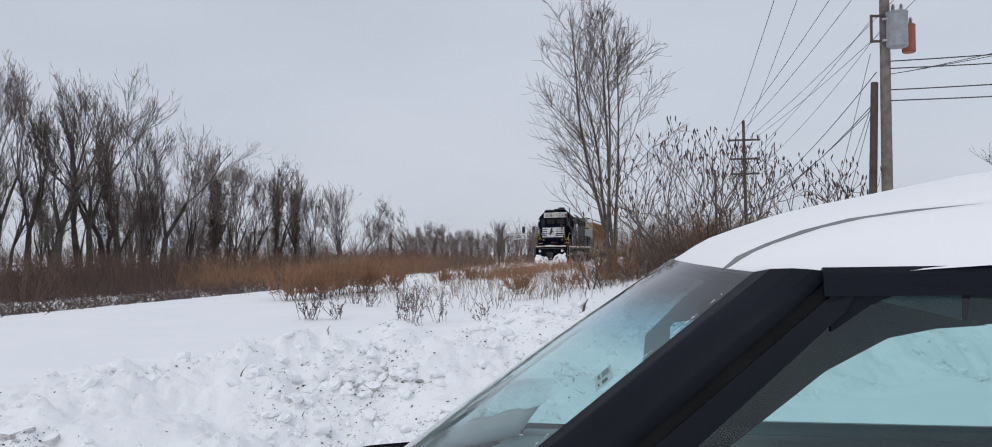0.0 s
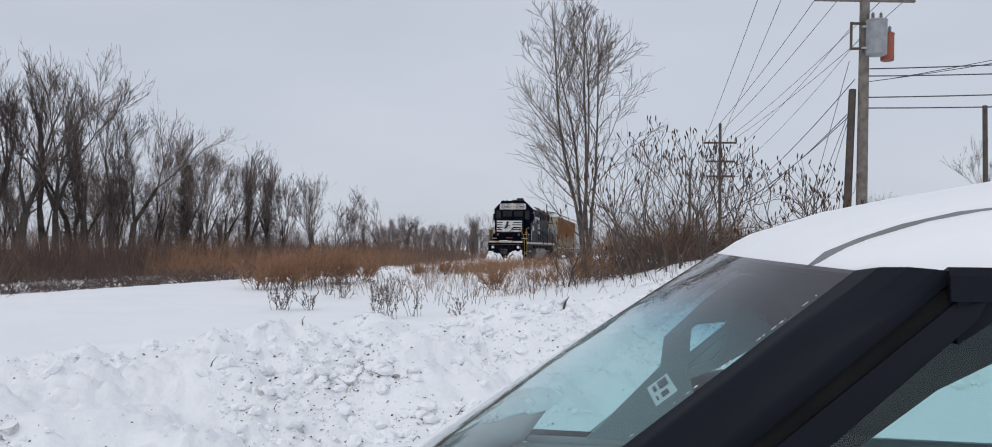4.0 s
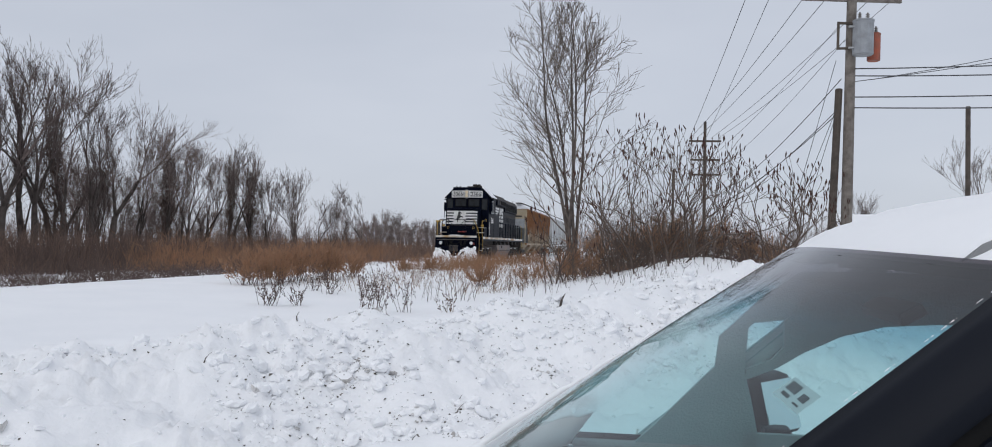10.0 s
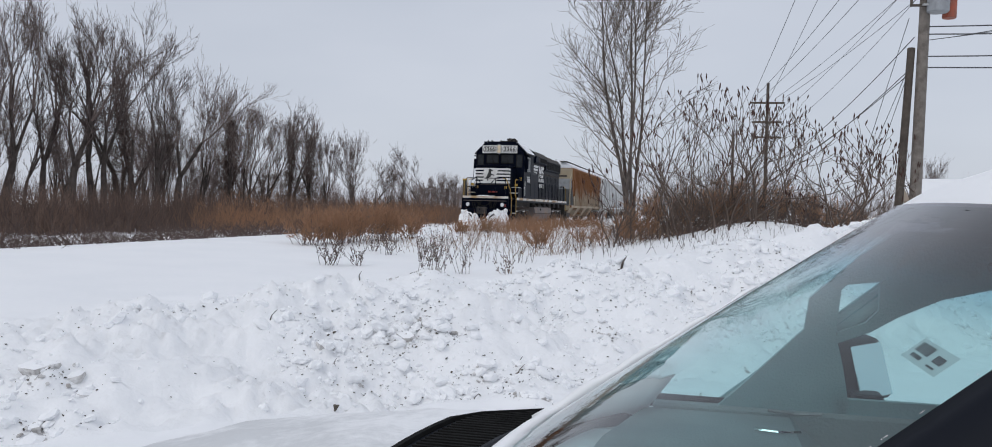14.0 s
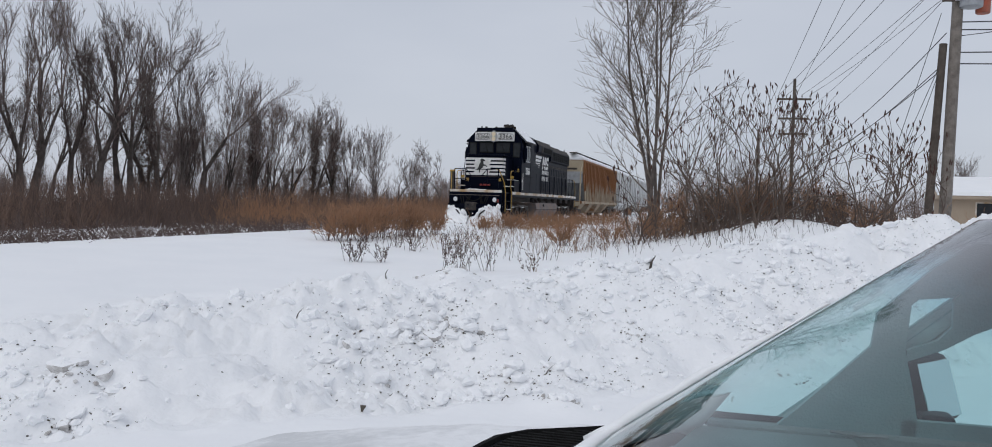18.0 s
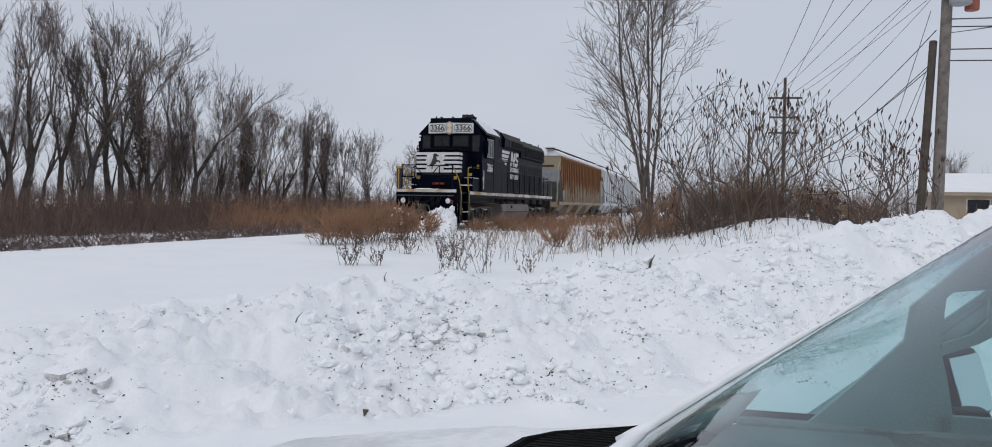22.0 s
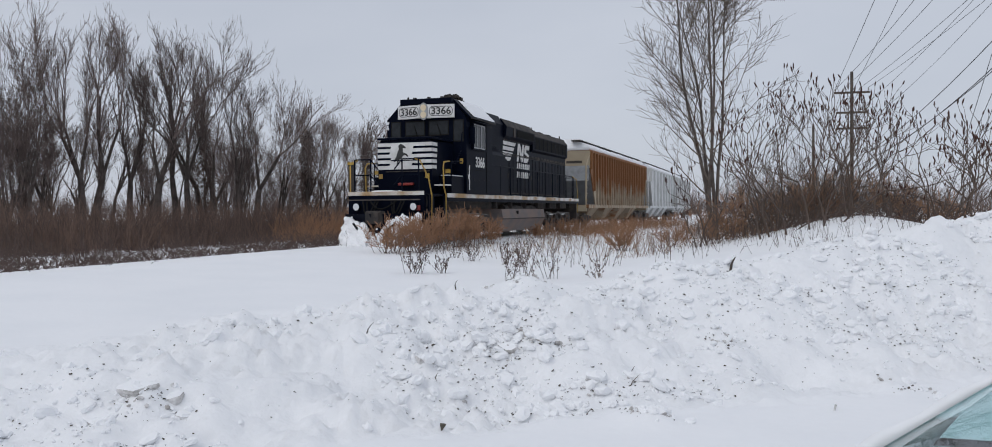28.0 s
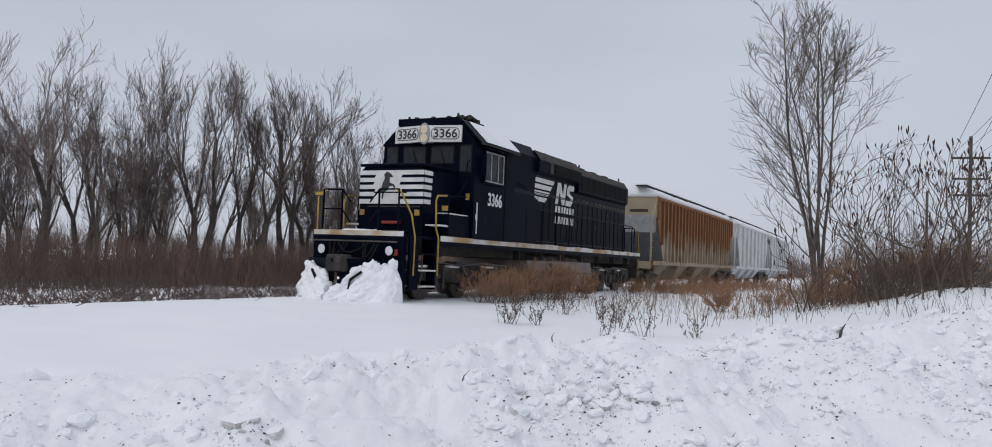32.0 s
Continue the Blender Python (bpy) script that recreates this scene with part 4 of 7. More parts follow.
def tapered_pole(name, label, at, tall, r0, r1, material, group="utility poles"):
    ob = thing(name, label, "utility pole", group, at=at)
    rings = [[(math.cos(a * math.pi / 7) * r, math.sin(a * math.pi / 7) * r, z) for a in range(14)] for z, r in ((-0.5, r0), (tall * 0.5, (r0 + r1) / 2), (tall - 0.03, r1), (tall, r1 * 0.8))]
    part("shaft", loft(rings), material, ob, smooth=False)
    return ob


PX, PY = 7.40, 33.0
main_pole = tapered_pole("utility_pole", "weathered grey wooden utility pole with transformers", pose(PX, PY, 0.6, -0.6, 1.1, 0), 12.2, 0.215, 0.175, POLE)
ACROSS = pose(0, 0, 0, 0, 0, 8)
crossarm(main_pole, 10.65, 1.85, ACROSS)


def transformer(name, label, at, material, r, h):
    ob = thing(name, label, "transformer", "pole transformers", at=at)
    prof = [(0.0, r * 0.9), (0.03, r), (h * 0.93, r), (h * 0.95, r * 1.05), (h * 0.99, r * 1.03), (h, r * 0.8)]
    part("tank", loft([[(math.cos(a * math.pi / 10) * q, math.sin(a * math.pi / 10) * q, z) for a in range(20)] for z, q in prof]), material, ob, smooth=False)
    for k in (-1, 1):
        bm = cyl((k * r * 0.4, 0, h), (k * r * 0.4, 0, h + 0.28), 0.05, 0.035, 8)
        for z in (0.06, 0.13, 0.2):
            add_cyl(bm, (k * r * 0.4, 0, h + z), (k * r * 0.4, 0, h + z + 0.02), 0.075, n=10)
        part("bushing", bm, CERAMIC, ob, "ribbed porcelain bushing")
    for z in (0.2 * h, 0.8 * h):
        part("bracket", box(-r - 0.16, -r + 0.02, -0.06, 0.06, z - 0.03, z + 0.03), GALV, ob)
    return ob


transformer("transformer", "grey pole-mounted transformer can", pose(PX + 0.50, PY - 0.32, 9.05, 0, 1.1, 10), CAN, 0.37, 1.32)
transformer("transformer", "rusty red pole-mounted transformer can", pose(PX + 1.02, PY + 0.25, 8.95, 0, 1.1, 30), REDCAN, 0.24, 1.05)
bm = bmesh.new()
for z in (8.75, 9.7):
    add_box(bm, -0.52, 0.35, -0.30, -0.22, z - 0.04, z + 0.04)
add_box(bm, -0.56, -0.48, -0.32, -0.22, 8.7, 9.75)
part("bracket", bm, STUB, main_pole, "dark steel mounting bracket")
stub = tapered_pole("utility_pole", "dark broken-off wooden pole stub", pose(PX - 0.56, PY + 0.1, 0.6, -0.4, 2.6, 0), 7.3, 0.155, 0.135, STUB)
far_pole = tapered_pole("utility_pole", "far wooden power pole with three crossarms", pose(3.87, 55.2, 0.7, 0, 0, 0), 9.2, 0.115, 0.09, STUB)
for z in (7.95, 6.75, 5.8):
    crossarm(far_pole, z, 1.02 if z > 7 else 0.9, pose(0, 0, 0, 0, 0, 5), STUB)
tapered_pole("utility_pole", "plain dark wooden pole beyond the car", pose(13.95, 39.5, 0.6), 7.6, 0.11, 0.10, STUB)
tapered_pole("utility_pole", "slim far power pole in the thicket", pose(3.3, 92.0, 0.6), 9.5, 0.15, 0.12, STUB)


def cable(a, b, sag, r=0.016, group="overhead cables", label="black overhead cable slung between poles"):
    a, b = Vector(a), Vector(b)
    pts = []
    for i in range(19):
        f = i / 18
        p = a.lerp(b, f)
        p.z -= sag * 4 * f * (1 - f)
        pts.append(p)
    vs, fs = [], []
    tube(pts, [r] * len(pts), 4, vs, fs)
    ob = obj("cable", vs, fs, CABLE)
    return tagged(ob, label, "cable", group)


for k in (-0.92, -0.45, 0.45, 0.92):
    cable((PX + k * 1.85 + 0.2, PY, 11.45), (3.87 + k * 0.98, 55.2, 8.9), 0.25, 0.013)
cable((4.9, 0.0, 16.4), (2.95, 55.2, 8.95), 0.5, 0.013)
cable((5.6, 5.0, 16.0), (3.4, 55.2, 7.7), 0.5, 0.011)
for k in (-0.8, 0.8):
    cable((PX + 0.4 * k, PY, 10.2), (3.87 + k * 0.9, 55.2, 6.75), 0.4, 0.010)
for z0, z1, s in ((8.62, 9.6, 0.5), (8.35, 9.0, 0.5), (7.55, 8.0, 0.35), (7.15, 7.55, 0.4)):
    cable((PX + 0.2, PY, z0), (PX + 26, PY - 4, z1), s, 0.024)
cable((PX + 0.9, PY, 8.2), (PX + 26, PY + 14, 16.5), 0.6, 0.014)
cable((PX, PY, 8.1), (PX + 30, PY + 6, 16.0), 0.9, 0.014)
for a, b in (((7.22, 33.0, 8.24), (4.68, 54.0, 5.0)), ((6.95, 33.0, 6.93), (4.83, 54.0, 4.6)), ((6.95, 33.0, 6.79), (3.91, 54.0, 4.1))):
    cable(a, b, 0.35, 0.018)
for a, b in (((7.03, 33.0, 8.94), (5.6, 37.5, 1.0)), ((6.99, 33.0, 6.72), (5.9, 36.5, 1.0)), ((7.05, 33.0, 7.1), (5.4, 37.0, 1.0))):
    cable(a, b, 0.03, 0.011, "guy wires", "thin steel guy wire down to the snow")

# signal bridge far down the line
sig = thing("signal_bridge", "pale steel railway signal bracket post", "railway signal", at=pose(-25.0, 118, 0.5))
part("post", box(-0.12, 0.12, -0.12, 0.12, 0, 4.0), GALV, sig)
for z in (3.2, 3.95):
    part("beam", box(-0.1, 4.6, -0.1, 0.1, z - 0.07, z + 0.07), GALV, sig)
for i in range(5):
    part("strut", box(i * 1.0 + 0.3, i * 1.0 + 0.37, -0.05, 0.05, 3.27, 3.88), GALV, sig)
for x in (2.6, 4.1):
    part("signal_head", box(x - 0.2, x + 0.2, -0.2, 0.1, 4.03, 4.95, 0.04), DIGIT, sig, "black signal head")


# ---- building at the right ----
bld = thing("low_building", "low tan building with a snow-covered roof", "building", at=pose(17.5, 58.0, 0.55, 0, 0, -8))
part("wall", box(-4, 16, 0, 10, 0, 2.35), BRICKTAN, bld, "tan block wall")
part("roof", prism([(-0.6, 2.25), (10.6, 2.25), (10.6, 2.45), (5, 3.55), (-0.6, 2.45)], -4.6, 16.6), BRICKTAN, bld)
part("roof_snow", prism([(-0.65, 2.455), (5, 3.56), (10.65, 2.455), (10.65, 2.7), (5, 3.85), (-0.65, 2.7)], -4.65, 16.65), SNOW, bld, "thick snow on the roof")
for x in (-2.4, 1.6, 5.6, 9.6):
    w = part("window", box(x, x + 1.2, -0.05, 0.02, 1.0, 2.0), CABGLASS, bld)
    part("frame", box(x - 0.08, x + 1.28, -0.03, 0.01, 0.92, 2.08), STRIPE, w)


# ---- locomotive: origin on the rail top at its front platform; y runs to its rear ----
def wheelset(parent, y, r=0.51):
    ax = new("wheelset")
    ax.empty_display_size = 0.1
    ax.parent = parent
    ax.matrix_basis = pose(0, y, r)
    for s in (-1, 1):
        bm = cyl((s * 0.70, 0, 0), (s * 0.83, 0, 0), r, n=24)
        add_cyl(bm, (s * 0.67, 0, 0), (s * 0.70, 0, 0), r + 0.028, n=24)
        add_cyl(bm, (s * 0.83, 0, 0), (s * 0.90, 0, 0), 0.14, n=12)
        for k in range(5):
            a = k * 2 * math.pi / 5
            add_cyl(bm, (s * 0.80, math.cos(a) * 0.27, math.sin(a) * 0.27), (s * 0.845, math.cos(a) * 0.27, math.sin(a) * 0.27), 0.055, n=8)
        part("wheel", bm, STEEL, ax, "grimy steel wheel")
    part("axle", cyl((-0.7, 0, 0), (0.7, 0, 0), 0.09), STEEL, ax)
    return ax


def build_loco():
    lo = thing("locomotive", "black six-axle diesel locomotive with white nose stripes", "locomotive")
    part("frame", box(-1.0, 1.0, 0.05, 19.65, 1.10, 1.50, 0.02), UNDER, lo)
    part("deck", box(-1.46, 1.46, 1.45, 18.4, 1.50, 1.56), LOCO, lo)
    for s in (-1, 1):
        part("side_stripe", box(s * 1.463, s * 1.475, 1.5, 19.6, 1.44, 1.57) if s > 0 else box(-1.475, -1.463, 1.5, 19.6, 1.44, 1.57), STRIPE, lo, "worn white sill stripe")
        part("side_sill", box(min(s * 1.40, s * 1.46), max(s * 1.40, s * 1.46), 1.5, 19.6, 1.33, 1.50), LOCO, lo)
    # front end
    part("pilot", box(-1.33, 1.33, -0.06, 0.10, 0.62, 1.47, 0.02), LOCO, lo)
    part("front_platform", box(-1.36, 1.36, -0.05, 1.5, 1.47, 1.53), LOCO, lo)
    part("front_stripe", box(-1.33, 1.33, -0.075, -0.055, 1.495, 1.61, 0.005), STRIPE, lo, "worn white end-sill stripe with rust")
    part("platform_snow", loft([[(x, y, 1.53), (x, y, 1.60 + 0.05 * math.sin(i * 2.1)), (x, y + 0.5, 1.63 + 0.03 * math.sin(i)), (x, y + 0.8, 1.53)] for i, (x, y) in enumerate([(-0.65, 0.02), (-0.4, -0.03), (-0.1, -0.04), (0.2, -0.03), (0.45, 0.03)])]), SNOW, lo, "snow drifted on the front platform", smooth=True)
    for s in (-1, 1):
        d = part("ditch_light", cyl((s * 1.0, -0.16, 1.16), (s * 1.0, -0.05, 1.16), 0.125, n=18), LOCO, lo)
        part("lens", cyl((s * 1.0, -0.17, 1.16), (s * 1.0, -0.15, 1.16), 0.105, n=18), DITCH, d, "pale ditch light lens")
    part("hose_box", box(1.02, 1.2, -0.12, -0.05, 1.05, 1.2, 0.02), REDLAMP, lo, "small red fitting")
    cp = bmesh.new()
    add_box(cp, -0.14, 0.14, -0.75, 0.0, 0.72, 0.98, 0.03)
    add_box(cp, -0.28, 0.28, -0.95, -0.62, 0.66, 1.04, 0.06)
    add_box(cp, 0.08, 0.24, -1.08, -0.9, 0.70, 1.0, 0.04)
    part("coupler", cp, UNDER, lo, "rusty knuckle coupler")
    for k, (x0, x1, d) in enumerate(((-0.75, -0.2, 0.5), (-0.6, -0.3, 0.38), (0.25, 0.7, 0.5), (0.35, 0.6, 0.36), (-0.5, 0.45, 0.25))):
        pipe("air_hose", [(x0 + (x1 - x0) * i / 8, -0.16 - 0.22 * math.sin(i / 8 * math.pi), 1.34 - d * math.sin(i / 8 * math.pi)) for i in range(9)], 0.026, RUBBER, lo, 6)
    part("uncoupling_lever", cyl((-1.25, -0.2, 1.36), (1.25, -0.2, 1.36), 0.018, n=6), STEEL, lo)
    # plough blades, swept back from a centre edge
    for s in (-1, 1):
        rows = []
        for k in range(7):
            f = k / 6
            x, y = s * (0.06 + 1.34 * f), -0.95 + 0.85 * f
            rows.append([(x, y - 0.10, 0.07), (x, y + 0.05, 0.35), (x, y + 0.02, 0.78), (x, y - 0.05, 0.95), (x, y + 0.0, 0.95), (x, y + 0.10, 0.5), (x, y, 0.07)])
        part("plough_blade", loft(rows), LOCO, lo, "black steel snowplough blade", smooth=False)
    g = random.Random(42)
    for s, x0, x1, top in ((-1, -1.40, -0.04, 0.74), (1, 0.04, 1.40, 0.80)):
        rings = []
        for k in range(23):
            f = k / 22
            x = x0 + (x1 - x0) * f
            a_ = abs(x)
            yb = -1.04 + 0.80 * a_ / 1.36
            t = top * (0.50 + 0.55 * smooth(0.12, 0.75, a_) - 0.40 * smooth(1.22, 1.5, a_)) + 0.16 * noise.noise((x * 3.1, 5.0 + s, 0)) + 0.05 * g.uniform(-1, 1)
            ring = []
            for j in range(15):
                a = j / 14
                bulge = 0.10 * math.sin(math.pi * a) + 0.16 * noise.noise((x * 3.4, a * 3.2, 2.0 + s)) + 0.06 * noise.noise((x * 9, a * 9, 4.0))
                ring.append((x + 0.03 * g.uniform(-1, 1), yb - 0.08 - bulge - 0.30 * (1 - a) ** 1.5, -0.04 + (t + 0.06) * a))
            ring.append((x, yb + 0.06, 0.02 + t * 0.97))
            ring.append((x, yb + 0.14, 0.02))
            rings.append(ring)
        part("plough_snow", loft(rings), SNOW, lo, "packed snow clinging to the plough", smooth=False)
    for _ in range(64):
        s = g.choice((-1, 1))
        x = s * g.uniform(0.15, 1.36)
        bm = bmesh.new()
        bmesh.ops.create_icosphere(bm, subdivisions=2, radius=0.03 + 0.09 * g.random() ** 1.8)
        dz = 0.08 + g.uniform(0.0, 0.78) ** 0.8 * (0.6 + 0.4 * smooth(0.1, 0.8, abs(x)))
        for v in bm.verts:
            v.co *= 1 + 0.55 * noise.noise(v.co * 14 + Vector((x * 9, 3, 1)))
            v.co += Vector((x, -1.12 + 0.60 * abs(x), dz))
        part("snow_lump", bm, SNOW, lo, smooth=True)
    for s in (-1, 1):
        pipe("plough_brace", [(s * 0.42, -1.02, 0.15), (s * 0.5, -0.98, 0.5), (s * 0.72, -0.86, 0.68)], 0.035, RUBBER, lo, 6)
        # corner steps
        for z in (0.35, 0.72, 1.1):
            part("step", box(min(s * 0.95, s * 1.45), max(s * 0.95, s * 1.45), 0.55, 1.35, z, z + 0.035), STRIPE if z < 0.9 else LOCO, lo)
        part("step_side", box(min(s * 1.36, s * 1.42), max(s * 1.36, s * 1.42), 0.12, 0.52, 0.3, 1.5), LOCO, lo)
        part("step_back", box(min(s * 1.0, s * 1.40), max(s * 1.0, s * 1.40), 1.36, 1.44, 0.3, 1.5), LOCO, lo)
        pipe("front_handrail", [(s * 1.43, 0.28, 0.62), (s * 1.43, 0.30, 1.5), (s * 1.35, 0.24, 2.0), (s * 1.15, 0.02, 2.52), (s * 1.0, 0.0, 2.56)], 0.024, YELLOW, lo, 6, "yellow step handrail")
        pipe("rear_handrail", [(s * 1.45, 1.42, 0.62), (s * 1.45, 1.42, 1.5), (s * 1.42, 1.32, 1.75), (s * 1.42, 1.28, 2.40), (s * 1.40, 1.40, 2.52), (s * 1.38, 1.9, 2.56)], 0.024, YELLOW, lo, 6, "yellow step handrail")
        pipe("cab_handrail", [(s * 1.38, 1.9, 2.56), (s * 1.42, 2.35, 2.50), (s * 1.47, 2.72, 2.95), (s * 1.49, 2.78, 3.5), (s * 1.49, 2.9, 3.52)], 0.02, LOCO, lo, 6)
    for x in (-1.12, -0.55, 0.55, 1.12):
        part("front_stanchion", cyl((x, 0.0, 1.53), (x, 0.0, 2.56), 0.024, n=6), LOCO, lo)
    for z, a in ((2.56, 1.12), (2.1, 1.12)):
        for s in (-1, 1):
            pipe("front_rail", [(s * 0.28, 0.0, z - 0.3), (s * 0.55, 0.0, z), (s * a, 0.0, z)], 0.02, LOCO, lo, 6)
    pl = part("mu_plate", box(-1.36, -1.16, 0.0, 0.05, 1.6, 2.5, 0.01), UNDER, lo, "brown folded drop step plate")
    part("plate_edge", box(-1.38, -1.14, -0.012, 0.0, 2.42, 2.50), YELLOW, pl)
    part("plate_bar", box(-1.30, -1.26, -0.014, 0.0, 1.6, 2.4), YELLOW, pl)
    # nose
    nose = part("nose", loft([[(-0.98, y0, 1.40), (-0.98, y0, z1), (-0.86, y0 + 0.05, z1 + 0.13), (0.86, y0 + 0.05, z1 + 0.13), (0.98, y0, z1), (0.98, y0, 1.40)] for y0, z1 in ((1.02, 2.98), (2.90, 3.08))]), LOCO, lo)
    nose.location = (0, 0.35, 0.14)
    part("nose_cap", box(-1.0, 1.0, 0.98, 2.9, 3.1, 3.17, 0.03), LOCO, nose, "nose roof rim")
    # white field with stripes and a dark rearing shape
    part("nose_emblem", box(-0.985, 0.985, 1.001, 1.012, 2.18, 3.0), WHITE, nose, "white striped emblem panel")
    for k in range(4):
        z = 2.855 - k * 0.175
        part("stripe_gap", prism_y([(0.30 - 0.05 * (k % 2), z - 0.035), (0.99, z - 0.035), (0.99, z + 0.035), (0.34 - 0.05 * (k % 2), z + 0.035)], 0.998, 1.006), LOCO, nose, "dark gap between white stripes")
        part("stripe_gap", prism_y([(-0.99, z - 0.035), (-0.52 - 0.04 * (k % 2), z - 0.035), (-0.48 - 0.04 * (k % 2), z + 0.035), (-0.99, z + 0.035)], 0.998, 1.006), LOCO, nose)
    for k in range(5):
        z = 2.945 - k * 0.175
        part("nose_stripe", box(0.984, 0.997, 1.03, 1.03 + 0.42 - 0.02 * k, z - 0.052, z + 0.052), WHITE, nose)
    part("emblem_shape", prism_y([(-0.14, 2.97), (-0.05, 2.93), (0.05, 2.86), (0.03, 2.82), (-0.06, 2.84), (-0.05, 2.70), (0.08, 2.66), (0.14, 2.58), (0.10, 2.56), (0.04, 2.62), (-0.06, 2.60), (-0.10, 2.52), (-0.22, 2.46), (-0.24, 2.30), (-0.28, 2.30), (-0.27, 2.48), (-0.36, 2.40), (-0.40, 2.44), (-0.30, 2.56), (-0.26, 2.68), (-0.20, 2.80), (-0.22, 2.90)], 0.990, 1.004), DIGIT, nose, "dark rearing emblem shape")
    part("nose_grab", cyl((-0.45, 0.9, 2.45), (0.55, 0.9, 2.45), 0.018, n=6), LOCO, nose)
    part("nose_door_edge", box(-0.7, 0.9, 1.0, 1.02, 2.1, 2.13), UNDER, nose)
    part("nose_lamp_bar", box(-0.2, 0.35, 0.9, 1.02, 1.68, 1.76, 0.02), REDLAMP, nose, "dark red marker fitting")
    for x in (-0.95, 0.75):
        part("nose_latch", box(x, x + 0.14, 0.99, 1.02, 1.9, 2.04), YELLOW, nose, "yellow notice plate")
    # cab
    prof = [(-1.49, 1.56), (-1.49, 3.90), (-1.43, 4.10), (-0.98, 4.56), (-0.86, 4.63), (0.86, 4.63), (0.98, 4.56), (1.43, 4.10), (1.49, 3.90), (1.49, 1.56)]
    cab = part("cab", prism_y(prof, 2.86, 5.55), LOCO, lo)
    cab.location.y = 0.35
    part("cab_roof", prism_y([(-1.62, 4.05), (-1.0, 4.64), (-0.86, 4.71), (0.86, 4.71), (1.0, 4.64), (1.62, 4.05), (1.60, 4.01), (0.98, 4.57), (-0.98, 4.57), (-1.60, 4.01)], 2.98, 5.65), LOCO, cab)
    for s in (-1, 1):
        part("roof_snow", prism_y([(s * 1.58, 4.105), (s * 1.03, 4.625), (s * 1.0, 4.67), (s * 1.56, 4.15)], 3.35, 5.6), SNOW, cab, "thin snow on the cab roof slope")
    def rounded(w, h, q):
        return [(sx * (w - q) + q * math.cos(a * math.pi / 8), sz * (h - q) + q * math.sin(a * math.pi / 8)) for sx, sz, a0 in ((1, 1, 0), (-1, 1, 4), (-1, -1, 8), (1, -1, 12)) for a in range(a0, a0 + 5)]

    nb = part("number_board", prism_y([(-0.16, 4.045), (0.16, 4.045), (0.16, 4.485), (-0.16, 4.485)], 2.60, 2.87), WHITE, cab, "white number board panel with twin headlight")
    for s in (-1, 1):
        m = pose(s * 0.61, 2.70, 4.265, 0, 0, s * 11)
        bm = prism_y([(-0.47, -0.215), (0.47, -0.215), (0.47, 0.215), (-0.47, 0.215)], -0.02, 0.12)
        bmesh.ops.transform(bm, matrix=m, verts=bm.verts)
        pn = part("number_panel", bm, WHITE, nb)
        for name, w, h, q, d, mt in (("number_frame", 0.415, 0.155, 0.12, -0.026, DIGIT), ("number_plate", 0.393, 0.133, 0.10, -0.030, WHITE)):
            bm = prism_y(rounded(w, h, q), d, -0.018)
            bmesh.ops.transform(bm, matrix=m, verts=bm.verts)
            part(name, bm, mt, pn)
        lettering("road_number", "3366", 0.32, m @ pose(0, -0.034, -0.008, 90, 0, 0), DIGIT, pn, "black number 3366", width=1.12, bold=0.006)
    hl = part("headlight", loft([[(math.cos(a * math.pi / 8) * 0.17, 2.60 - d, 4.265 + math.sin(a * math.pi / 8) * 0.285) for a in range(16)] for d in (0, 0.04)]), SILVER, nb, "twin headlight housing")
    for z in (4.15, 4.38):
        part("lens", cyl((0, 2.545, z), (0, 2.562, z), 0.11, n=16), LAMP, hl, "dimly glowing headlight lens")
    for x0, x1, z0, z1 in ((-0.80, -0.10, 3.52, 3.95), (0.10, 0.80, 3.52, 3.95), (1.03, 1.36, 3.30, 3.95), (-1.36, -1.03, 3.30, 3.95)):
        w = part("front_window", box(x0, x1, 2.848, 2.862, z0, z1, 0.003), CABGLASS, cab, "dark cab window")
        part("gasket", box(x0 - 0.035, x1 + 0.035, 2.852, 2.858, z0 - 0.035, z1 + 0.035), RUBBER, w)
    for x in (-0.5, 0.4):
        pipe("wiper", [(x, 2.835, 3.86), (x + 0.1, 2.832, 3.6), (x + 0.14, 2.832, 3.45)], 0.012, RUBBER, cab, 4)
    for s in (-1, 1):
        x = s * 1.495
        w = part("side_window", box(min(x, x + s * 0.012), max(x, x + s * 0.012), 3.35, 4.65, 3.10, 3.87), CABGLASS, cab, "dark sliding cab window")
        for y in (3.36, 3.82, 4.28, 4.64):
            part("mullion", box(min(x + s * 0.012, x + s * 0.03), max(x + s * 0.012, x + s * 0.03), y - 0.022, y + 0.022, 3.10, 3.87), SILVER, w)
        for z in (3.10, 3.87):
            part("window_bar", box(min(x + s * 0.012, x + s * 0.03), max(x + s * 0.012, x + s * 0.03), 3.35, 4.65, z - 0.022, z + 0.022), SILVER, w)
        part("arm_rest", box(min(x, x + s * 0.07), max(x, x + s * 0.07), 3.3, 4.7, 3.03, 3.08), LOCO, cab)
        part("sunshade", prism_y([(x, 4.0), (x + s * 0.22, 3.93), (x + s * 0.22, 3.91), (x, 3.97)], 3.2, 4.8), LOCO, cab)
        part("mirror", box(min(x, x + s * 0.2), max(x, x + s * 0.2), 3.14, 3.17, 3.2, 3.75, 0.005), LOCO, cab)
        lettering("road_number", "3366", 0.47, pose(x + s * 0.016, 4.15, 2.62, 90, 0, 90 * s), WHITE, cab, "white number 3366", bold=0.012)
